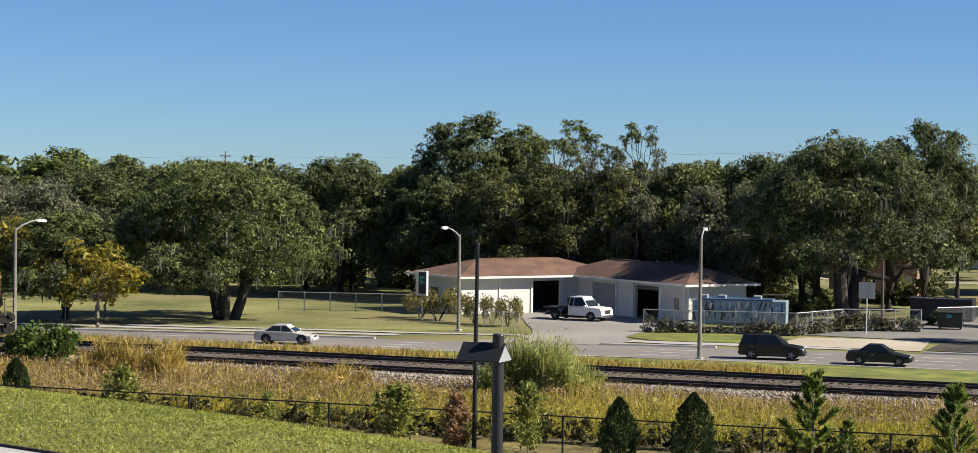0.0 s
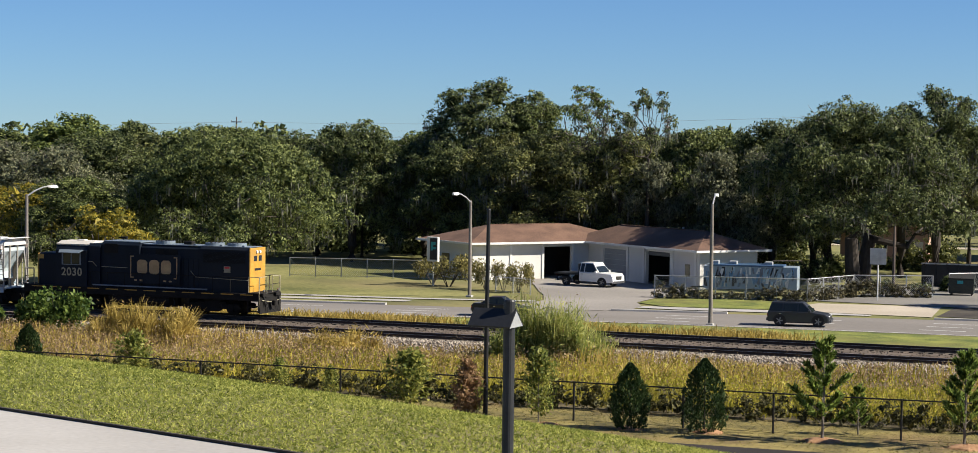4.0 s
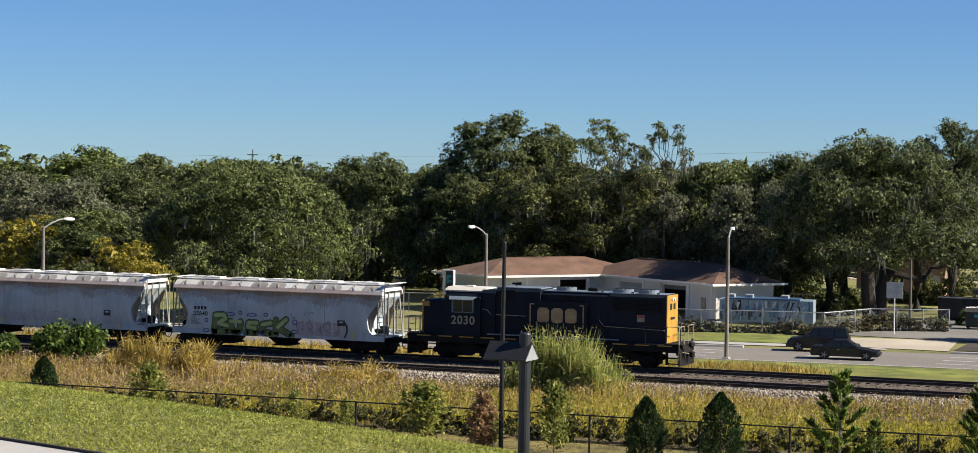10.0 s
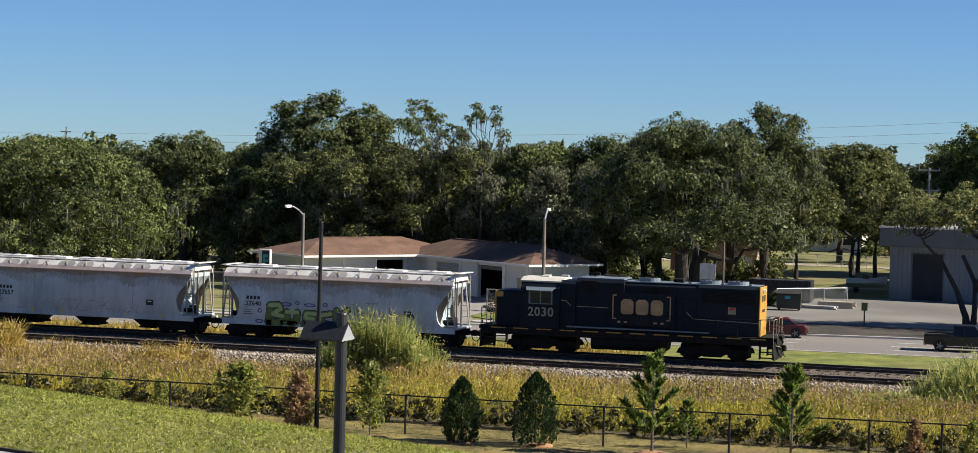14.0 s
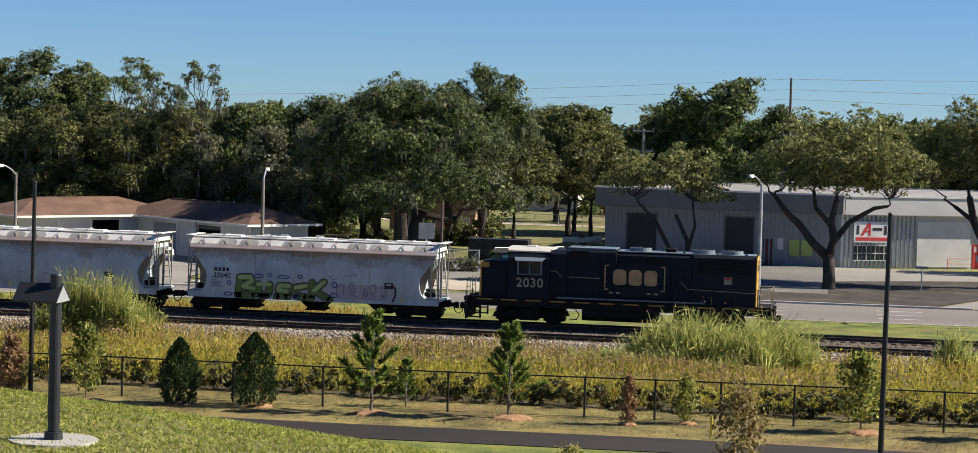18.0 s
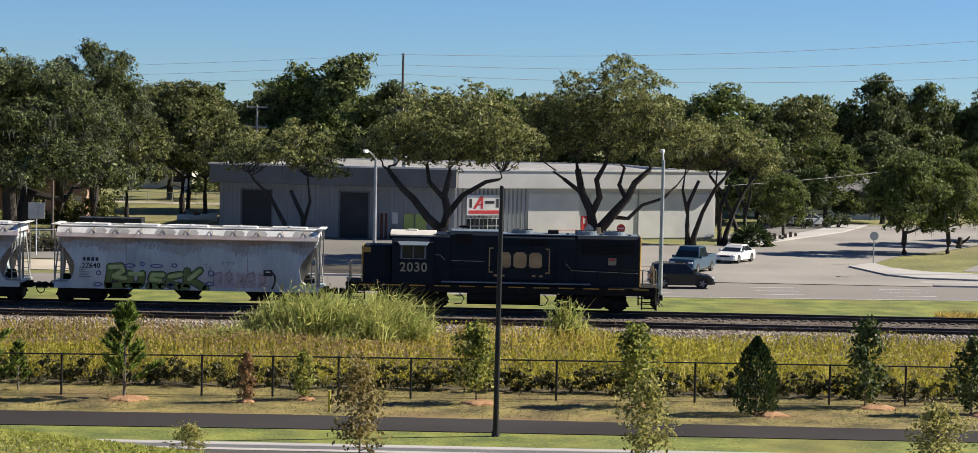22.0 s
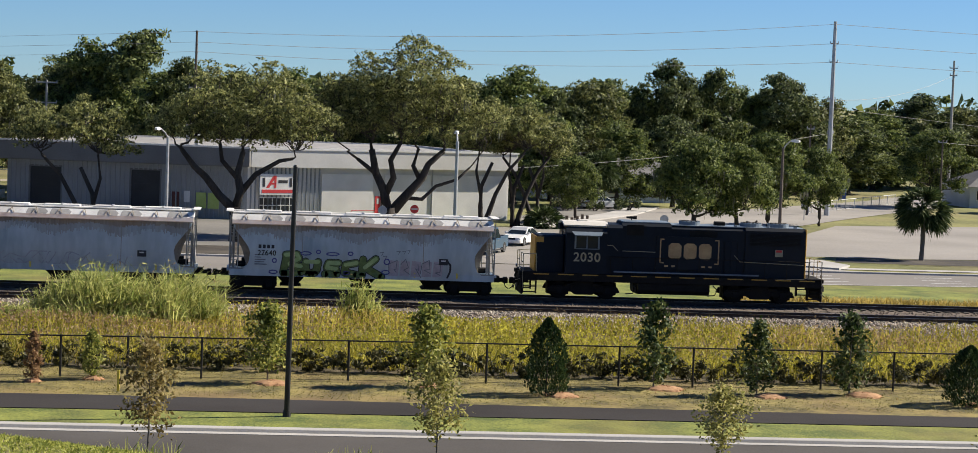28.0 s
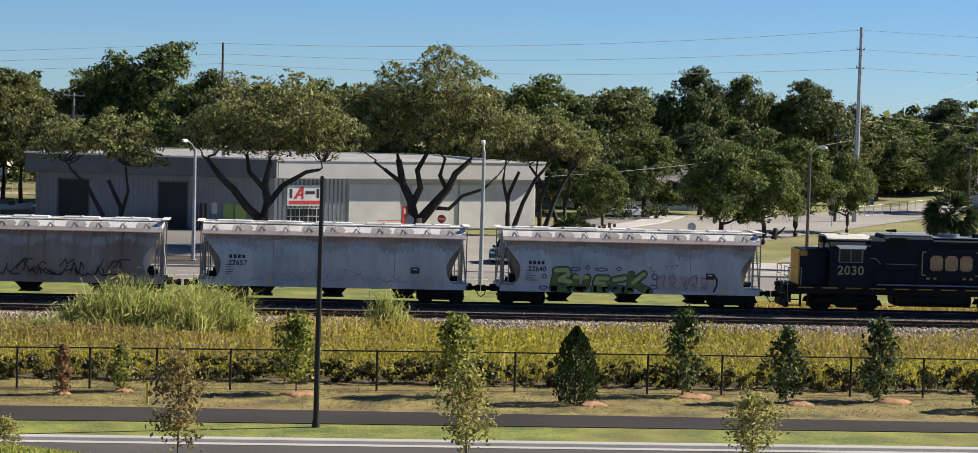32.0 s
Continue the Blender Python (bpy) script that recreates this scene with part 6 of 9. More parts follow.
def mural_trailer():
    T = thing("box_trailer", pose(-43.4, 168.2, 0, 0, 0, 9) @ Matrix.Diagonal((0.9, 0.95, 0.92, 1)), "long box trailer painted with blue and white streaks", "trailer")
    part("body", Geo().cbox(-4.1, 4.1, -1.2, 1.2, 0.55, 2.5, 0.05), car_paint("trailer_paint", (0.3, 0.37, 0.44)), T, "pale blue-white box body")
    r = random.Random(5)
    streaks = [M["paint_grey"], M["white_paint"], car_paint("mural_blue", (0.12, 0.25, 0.42)), car_paint("mural_pale", (0.35, 0.5, 0.62)), M["ink"]]
    for i in range(110):
        x, z0 = r.uniform(-4.0, 3.7), r.uniform(0.65, 1.9)
        w, hh, sk = r.uniform(0.05, 0.28), r.uniform(0.25, 0.9), r.uniform(-0.15, 0.3)
        z1 = min(2.42, z0 + hh)
        y = -1.204 - 0.0006 * i
        part("painted_streak", Geo().add([(x, y, z0), (x + w, y, z0), (min(4.05, x + w + sk), y, z1), (x + sk, y, z1)], [(0, 1, 2, 3)]).mesh("painted_streak", fix=False), streaks[i % 5], T, "blue and grey painted streak" if i == 0 else "")
    part("roof_tarp", Geo().cbox(-3.6, 2.9, -1.25, 1.25, 2.48, 2.62, 0.03), car_paint("tarp_blue", (0.06, 0.12, 0.22)), T, "dark blue roof cover")
    for x in (-3.2, -1.6, 1.5):
        part("roof_box", Geo().cbox(x - 0.35, x + 0.35, -0.5, 0.4, 2.6, 2.88, 0.05), M["wall_grey"], T)
    part("ladder_rack", grab_rail([(1.9, -0.8, 3.0), (4.4, -0.8, 3.05)], 0.05), M["pole_wood"], T)
    for x in (1.3, 2.3):
        for s in (-1, 1):
            part("wheel", Geo().tube((x, s * 1.0, 0.36), (x, s * 1.24, 0.36), 0.36, n=18), M["rubber"], T)
            part("hub", Geo().tube((x, s * 1.23, 0.36), (x, s * 1.25, 0.36), 0.19, n=12), M["lamp_white"], T)
    part("drawbar", Geo().box(-5.3, -4.1, -0.08, 0.08, 0.5, 0.62), M["dark_paint"], T)
    part("jack_stand", Geo().box(-5.0, -4.9, -0.06, 0.06, 0, 0.55), M["dark_paint"], T)
    part("rear_door", Geo().box(-4.12, -4.1, -1.0, 0.9, 0.7, 2.3), M["wall_grey"], T)


mural_trailer()


def metal_hall():
    """Long metal warehouse: a ribbed grey front in shade and a white painted front turned to the sun, one flat roof with a fascia."""
    B = thing("warehouse", pose(0, 0, 0), "long low metal warehouse with grey ribbed front and white end", "building")
    a, b, c = Vector((-22.6, 197.0, 0)), Vector((-1.4, 194.8, 0)), Vector((23.2, 206.2, 0))
    h = 6.5

    def front(p, q, name, mat, holes, label):
        L = (q - p).length
        m = Matrix.Translation(p) @ Matrix.Rotation(math.atan2(q.y - p.y, q.x - p.x), 4, "Z")
        w = part(name, wall_with_openings(0, L, h, holes), mat, B, label)
        w.matrix_basis = m
        return m, L

    m1, L1 = front(a, b, "grey_wall", M["wall_grey"], [(2.05, 4.75, 0, 4.1), (11.0, 13.55, 0, 4.1), (14.45, 15.3, 0, 2.3)], "ribbed grey metal wall")
    m2, L2 = front(b, c, "white_wall", M["wall_white"], [(12.8, 13.45, 0, 2.2)], "white painted wall")
    rib = Geo().prism([(-0.07, 0), (-0.045, -0.11), (0.045, -0.11), (0.07, 0)], 0.1, 4.75, "z").mesh("wall_rib")
    short_rib = Geo().prism([(-0.07, 0), (-0.045, -0.11), (0.045, -0.11), (0.07, 0)], 4.15, 4.75, "z").mesh("wall_rib")
    x = 0.3
    while x < L1 - 0.1:
        hole = any(u - 0.1 < x < w + 0.1 for u, w in ((2.05, 4.75), (11.0, 13.55)))
        part("wall_rib", short_rib if hole else rib, M["wall_grey"], B, at=m1 @ pose(x, 0, 0))
        x += 0.42
    # Ribbed wall goes on past the bend; white stands for the sun on it.
    x = 0.35
    while x < 7.1:
        part("wall_rib", rib, M["wall_white"], B, at=m2 @ pose(x, 0, 0))
        x += 0.42
    for u, w in ((2.05, 4.75), (11.0, 13.55)):
        d = part("roller_door", Geo().box(u, w, 0.12, 0.18, 0, 4.1), M["door_dark"], B, "dark roller door")
        d.matrix_basis = m1
        g = Geo()
        for k in range(14):
            g.box(u, w, 0.09, 0.12, 0.15 + k * 0.3, 0.2 + k * 0.3)
        part("door_slat", g, M["door_dark"], d)
        part("door_trim", Geo().box(u - 0.15, u, -0.07, 0.02, 0, 4.25).box(w, w + 0.15, -0.07, 0.02, 0, 4.25).box(u - 0.15, w + 0.15, -0.07, 0.02, 4.1, 4.25), M["fascia_dark"], B, at=m1)
    part("side_door", Geo().box(14.45, 15.3, 0.1, 0.16, 0, 2.3), car_paint("maroon_door", (0.12, 0.02, 0.02)), B, "dark red side door", at=m1)
    part("notice", Geo().box(15.75, 16.25, -0.14, -0.12, 1.4, 2.4), M["white_paint"], B, "small white notice", at=m1)
    part("window", Geo().box(16.8, 17.7, -0.14, -0.115, 0.9, 2.3), M["lime"], B, "window with a lime screen", at=m1)
    part("window", Geo().box(17.85, 18.85, -0.14, -0.115, 0.9, 2.3), M["lime"], B, "window with a lime screen", at=m1)
    # fascia and roof
    # One fascia; its shade and its sunlight are put into two colours.
    part("fascia", Geo().box(-0.8, L1 + 0.2, -0.75, -0.6, 4.75, 6.35), M["fascia_dark"], B, "metal fascia, darkened where it turns from the sun", at=m1)
    part("fascia", Geo().box(-0.0, L2 + 0.5, -0.75, -0.6, 4.75, 6.3), M["wall_white"], B, "metal fascia, made pale where it turns to the sun", at=m2)
    part("fascia_soffit", Geo().box(-0.8, L1, -0.6, 0.0, 4.7, 4.8), M["fascia_dark"], B, at=m1)
    part("fascia_soffit", Geo().box(0.6, L2 + 0.5, -0.6, 0.0, 4.7, 4.8), M["wall_white"], B, at=m2)
    part("roof_trim", Geo().box(-0.9, L1 + 0.25, -0.82, -0.5, 6.35, 6.5), M["white_paint"], B, "white roof edge", at=m1)
    part("roof_trim", Geo().box(-0.1, L2 + 0.6, -0.82, -0.5, 6.3, 6.45), M["white_paint"], B, "white roof edge", at=m2)
    v = [(-22.6, 197.0, 5.8), (-1.4, 194.9, 5.8), (23.2, 206.2, 5.8), (15, 228, 6.2), (-20, 228, 6.2)]
    part("roof", Geo().add(v + [(x, y, z - 0.15) for x, y, z in v], [(0, 1, 2, 3, 4), (9, 8, 7, 6, 5)] + [(i, 5 + i, 5 + (i + 1) % 5, (i + 1) % 5) for i in range(5)]), M["hopper_panel"], B, "pale metal roof")
    for p, q in (((23.2, 206.2), (15, 228)), ((15, 228), (-20, 228)), ((-20, 228), (-22.6, 197))):
        L = math.hypot(q[0] - p[0], q[1] - p[1])
        part("outer_wall", Geo().box(0, L, 0, 0.25, 0, 6.3), M["wall_white"], B, at=Matrix.Translation((*p, 0)) @ Matrix.Rotation(math.atan2(q[1] - p[1], q[0] - p[0]), 4, "Z"))
    # lower white panels standing proud on the sunny side
    for x0, x1, z1 in ((7.3, 12.5, 4.2), (13.75, 18.6, 4.2), (18.8, 26.9, 4.2)):
        part("wall_panel", Geo().box(x0, x1, -0.16, 0.0, 0.15, z1), M["white_paint"], B, "bright white wall panel", at=m2)
    part("downpipe", Geo().tube((18.7, -0.2, 0.1), (18.7, -0.2, 4.7), 0.06), M["galv"], B, at=m2)
    part("red_door", Geo().box(12.850000000000001, 13.399999999999999, -0.03, 0.03, 0.05, 2.2), M["red_paint"], B, "red door", at=m2)
    part("door_light", Geo().box(13.0, 13.25, -0.04, -0.028, 1.5, 2.0), M["white_paint"], B, at=m2)
    part("ramp_railing", grab_rail([(9.6, -1.6, 0), (9.6, -1.6, 1.0), (12.5, -1.6, 1.0), (12.5, -1.6, 0)], 0.03).add(*(lambda q: (q.v, q.f))(grab_rail([(9.6, -1.6, 0.55), (12.5, -1.6, 0.55)], 0.025))), M["red_paint"], B, "red tube railing", at=m2)
    for x, y, hh in ((-7, 203, 1.5), (-6.2, 203.4, 0.5), (-15, 206, 0.8)):
        part("roof_vent", Geo().tube((x, y, 5.7), (x, y, 6.6 + hh), 0.22, n=10).tube((x, y, 6.6 + hh), (x, y, 6.75 + hh), 0.32, n=10), M["galv"], B)
    # sign board beside the corner
    sg = part("sign_board", Geo().cbox(-3.6, -0.2, -0.35, -0.2, 2.7, 4.55, 0.03), M["white_paint"], B, "white wall sign with a red emblem", at=m2 @ pose(4.6, -0.15, -0.4))
    part("sign_emblem", Geo().add([(-3.0, -0.36, 3.3), (-2.7, -0.36, 3.3), (-2.0, -0.36, 4.4), (-2.3, -0.36, 4.4)], [(0, 1, 2, 3)]).box(-2.2, -2.0, -0.366, -0.352, 3.3, 4.4).box(-2.6, -2.0, -0.366, -0.352, 3.6, 3.75), M["red_paint"], sg, "red slanted emblem")
    part("sign_stroke", Geo().box(-1.8, -0.9, -0.366, -0.352, 3.75, 4.0).box(-3.35, -3.1, -0.366, -0.352, 3.4, 4.2).box(-0.7, -0.45, -0.366, -0.352, 3.4, 4.2), M["ink"], sg)
    part("sign_band", Geo().box(-3.4, -0.4, -0.366, -0.352, 2.85, 3.15), M["red_paint"], sg)
    for k in range(4):
        x = -3.4 + k * 0.85
        part("paned_window", Geo().box(x, x + 0.7, -0.09, -0.065, 0.7, 2.0), M["glass"], B, "paned window", at=m2 @ pose(4.6, -0.06, 0))
        part("window_frame", Geo().box(x - 0.05, x + 0.75, -0.12, -0.09, 0.65, 0.72).box(x - 0.05, x + 0.75, -0.12, -0.09, 1.3, 1.36).box(x - 0.05, x + 0.75, -0.12, -0.09, 1.98, 2.05).box(x + 0.32, x + 0.38, -0.12, -0.09, 0.7, 2.0), M["white_paint"], B, at=m2 @ pose(4.6, -0.06, 0))
    return B


metal_hall()


def small_house(x, y, w, d, h, turn, wall, roof, label):
    B = thing("house", pose(x, y, 0, 0, 0, turn), label, "house", "far houses")
    part("wall", Geo().box(0, w, 0, d, 0, h), wall, B)
    part("roof", hip_roof(-0.5, w + 0.5, -0.5, d + 0.5, h, h + min(w, d) * 0.28), roof, B)
    for k in range(max(1, int(w / 3))):
        xx = 0.9 + k * 2.8
        win = part("window", Geo().box(xx, xx + 1.1, -0.05, 0.0, 1.0, 2.1), M["glass"], B, "dark window")
        part("window_frame", Geo().box(xx - 0.08, xx + 1.18, -0.07, -0.02, 0.92, 1.0).box(xx - 0.08, xx + 1.18, -0.07, -0.02, 2.1, 2.18).box(xx - 0.08, xx, -0.07, -0.02, 1.0, 2.1).box(xx + 1.1, xx + 1.18, -0.07, -0.02, 1.0, 2.1), M["white_paint"], win)
    part("door", Geo().box(w - 1.4, w - 0.5, -0.05, 0.0, 0, 2.05), M["white_paint"], B)


pink_wall = surface("pink_wall", (0.4, 0.25, 0.2), (0.52, 0.35, 0.28), 0.85, scale=0.5, fine=8, bump=0.1)
cream_wall = surface("cream_wall", (0.5, 0.47, 0.38), (0.62, 0.58, 0.48), 0.85, scale=0.5, fine=8, bump=0.1)
grey_roof = surface("grey_roof", (0.1, 0.1, 0.1), (0.2, 0.195, 0.19), 0.9, scale=0.5, fine=8, bump=0.3)
red_wall = surface("red_wall", (0.2, 0.03, 0.03), (0.3, 0.06, 0.05), 0.85, scale=0.5, fine=8, bump=0.1)
pale_blue = surface("pale_blue_wall", (0.45, 0.5, 0.56), (0.6, 0.65, 0.7), 0.8, scale=0.5, fine=8, bump=0.1)
small_house(-61.5, 204, 9, 7, 2.9, -20, cream_wall, grey_roof, "cream house with a grey roof behind the workshop")
small_house(-48, 222, 9, 8, 3.6, 0, pink_wall, M["shingle"], "pink house with a brown roof behind the oaks")
small_house(-33, 285, 9, 7, 3.2, 0, red_wall, M["hopper_roof"], "dark red house with a pale roof beyond the lawn")
small_house(-46, 290, 9, 6, 2.8, 0, cream_wall, M["hopper_roof"], "pale house beyond the lawn")
small_house(33, 246, 17, 9, 3.0, 12, pale_blue, grey_roof, "pale blue house beyond the side street")
small_house(86.5, 261, 16, 9, 2.6, 4, pale_blue, grey_roof, "white house with a grey roof across the lawn")
small_house(-144, 232, 12, 8, 3.0, 0, M["wall_white"], grey_roof, "white house beyond the park lawn")


# ---- plants ----
def unit(n):
    v = npr.normal(size=(n, 3))
    return v / np.linalg.norm(v, axis=1, keepdims=True)


def leaf_mesh(name, c, size, slim=0.55, droop=0.0, three=False):
    """Many small pointed leaves or sprays, each its own piece, at the points c."""
    n = len(c)
    u = unit(n)
    if droop:
        u[:, 2] -= droop
        u /= np.linalg.norm(u, axis=1, keepdims=True)
    w = np.cross(u, unit(n))
    w /= np.linalg.norm(w, axis=1, keepdims=True) + 1e-9
    s = size * npr.uniform(0.6, 1.35, (n, 1))
    if three:
        v = np.stack([c - u * s * 0.8 - w * s * slim, c - u * s * 0.5 + w * s * slim, c + u * s], 1).reshape(-1, 3)
        return soup(name, v, np.arange(n * 3).reshape(-1, 3))
    bend = np.cross(u, w) * s * npr.uniform(-0.25, 0.25, (n, 1))
    v = np.stack([c - u * s, c + w * s * slim + bend, c + u * s, c - w * s * slim + bend], 1).reshape(-1, 3)
    f = np.arange(n * 4).reshape(-1, 4)
    return soup(name, v, f)


def blob_points(blobs, n, shell=0.55):
    """Points in the outer shells of several ellipsoids (x, y, z, r, flatness)."""
    b = np.array(blobs, float)
    p = b[:, 3] ** 2
    k = npr.choice(len(b), n, p=p / p.sum())
    d = unit(n)
    r = b[k, 3] * (shell + (1.08 - shell) * npr.uniform(0, 1, n) ** 0.6)
    d = d * r[:, None]
    d[:, 2] *= b[k, 4]
    return b[k, :3] + d


def blades(name, xy, h, w, zf=0.0, lean=0.35, wind=(0.1, 0.0)):
    """Upright grass blades of two joined faces each."""
    n = len(xy)
    a = npr.uniform(0, 2 * math.pi, n)
    t = npr.uniform(0, 2 * math.pi, n)
    hh = h if np.ndim(h) else np.full(n, h)
    side = np.stack([np.cos(a), np.sin(a), np.zeros(n)], 1) * (w * npr.uniform(0.6, 1.4, n))[:, None]
    out = np.stack([np.cos(t) + wind[0] * 3, np.sin(t) + wind[1] * 3, np.zeros(n)], 1) * (hh * npr.uniform(0.1, 1.0, n) * lean)[:, None]
    z = zf if np.ndim(zf) else np.full(n, zf)
    p = np.stack([xy[:, 0], xy[:, 1], z], 1)
    up = np.stack([np.zeros(n), np.zeros(n), hh], 1)
    q = p + up * 0.6 + out * 0.4
    e = p + up * npr.uniform(0.85, 1.0, (n, 1)) + out
    v = np.stack([p - side * 0.5, p + side * 0.5, q + side * 0.45, q - side * 0.45, e + side * 0.08, e - side * 0.08], 1).reshape(-1, 3)
    i = np.arange(n)[:, None] * 6
    f = np.concatenate([i + [0, 1, 2, 3], i + [3, 2, 4, 5]], 0)
    return soup(name, v, f)


def foliage(lobes, n, size, puff=(0.4, 0.85), up=0.3, core=0.12, slim=0.5, each=24, rough=1.0):
    """Leaves in small puffs over the skins of several lobes (x, y, z, r, flatness), turned outwards; returns mesh and puff centres."""
    b = np.array(lobes, float)
    nc = max(3, n // each)
    wt = b[:, 3] ** 2
    k = npr.choice(len(b), nc, p=wt / wt.sum())
    d = unit(nc)
    d[:, 2] += up
    d /= np.linalg.norm(d, axis=1, keepdims=True)
    off = d * (b[k, 3] * npr.uniform(0.62, 1.08, nc))[:, None]
    off[:, 2] *= b[k, 4]
    cc = b[k, :3] + off
    rc = npr.uniform(puff[0], puff[1], nc)
    j = npr.randint(0, nc, n)
    e = unit(n) * 0.95 + d[j] * 0.65
    e[:, 2] += 0.3
    e /= np.linalg.norm(e, axis=1, keepdims=True)
    c = cc[j] + e * (rc[j] * npr.uniform(0.4, 1.12, n))[:, None] * (1, 1, 0.68)
    nrm = e * 0.8 + d[j] * 0.45 + unit(n) * rough
    s = size * npr.uniform(0.6, 1.35, (n, 1))
    m = int(n * core)
    c[:m] = b[k[j[:m]], :3] + unit(m) * (b[k[j[:m]], 3] * npr.uniform(0.1, 0.62, m))[:, None] * (1, 1, 0.7)
    s[:m] *= 2.3
    u = np.cross(nrm, unit(n))
    u /= np.linalg.norm(u, axis=1, keepdims=True) + 1e-9
    w = np.cross(nrm, u)
    w /= np.linalg.norm(w, axis=1, keepdims=True) + 1e-9
    v = np.stack([c - u * s * 0.8 - w * s * slim, c - u * s * 0.5 + w * s * slim, c + u * s], 1).reshape(-1, 3)
    return soup("crown", v, np.arange(n * 3).reshape(-1, 3)), cc


def branching(g, start, r0, goals, r, tip=0.03, sides=6, fork=0.72, sag=0.12, wild=0.12):
    """Grows crooked limbs from the nodes (place, radius) in start to every goal, each from the nearest limb that stands."""
    nodes = [(Vector(p), q) for p, q in start]
    for goal in sorted(goals, key=lambda q: min((Vector(q) - p).length for p, _ in nodes)):
        goal = Vector(goal)
        p0, q0 = min(nodes, key=lambda w: (goal - w[0]).length * (1.0 + 0.9 * max(0.0, (w[0].z - goal.z)) / max(1.0, (goal - w[0]).length)) + (0.0 if w[1] > tip * 1.6 else 4.0))
        ln = (goal - p0).length
        if ln < 0.4:
            continue
        q0 = min(r0, q0 * fork)
        pts, rad = [], []
        for i in range(6):
            t = i / 5
            p = p0.lerp(goal, t)
            if 0 < i < 5:
                p += Vector((r.uniform(-wild, wild), r.uniform(-wild, wild), r.uniform(-wild, wild) * 0.7 - sag * math.sin(math.pi * t))) * ln
            pts.append(p)
            rad.append(max(tip, q0 + (tip - q0) * t ** 0.8))
        g.path(pts, rad, sides if q0 > 0.08 else 4)
        nodes += list(zip(pts[1:], rad[1:]))


def dome(r, n, spread, low, height, size, fill=0.35, lean=(0.0, 0.0)):
    """Lobes over an uneven dome: most on its skin, some inside."""
    out = []
    for i in range(n):
        a, q = i * 2.39996 + r.uniform(-0.35, 0.35), math.sqrt((i + 0.5) / n) * r.uniform(0.86, 1.04)
        q = min(q, 1.0)
        rr = spread * size * r.uniform(0.7, 1.25)
        flat = r.uniform(0.62, 0.9)
        top = low + (height - low) * (1 - 0.62 * q ** 2.4) * r.uniform(0.88, 1.0)
        z = top - rr * flat
        if r.random() < fill:
            z = low + (z - low) * r.uniform(0.1, 0.75)
        out.append([(spread - rr * 0.6) * q * math.cos(a) + lean[0] * z, (spread - rr * 0.6) * q * math.sin(a) + lean[1] * z, max(low + rr * 0.3, z), rr, flat])
    peak = max(o[2] + o[3] * o[4] for o in out)
    for o in out:
        o[2] += (height - peak) * max(0.0, (o[2] - low) / max(0.1, peak - low))
    return out


def hanging_moss(T, at, n, ln=(0.35, 1.25)):
    """Ragged drapes of moss, several thin strands to each."""
    k = npr.randint(0, len(at), max(2, n // 7))
    j = npr.choice(k, n)
    p = at[j] + npr.normal(0, 0.22, (n, 3)) * (1, 1, 0.5)
    size, w, a = npr.uniform(*ln, n), npr.uniform(0.02, 0.06, n), npr.uniform(0, math.pi, n)
    side = np.stack([np.cos(a), np.sin(a), np.zeros(n)], 1) * w[:, None]
    dn = np.stack([npr.normal(0, 0.08, n), npr.normal(0, 0.08, n), -size], 1)
    v = np.stack([p - side, p + side, p + side * 0.8 + dn * 0.6, p + dn], 1).reshape(-1, 3)
    tagged(part("hanging_moss", soup("hanging_moss", v, np.arange(n * 4).reshape(-1, 4)), M["moss"], T, "grey-green hanging moss"), kind="stuff")


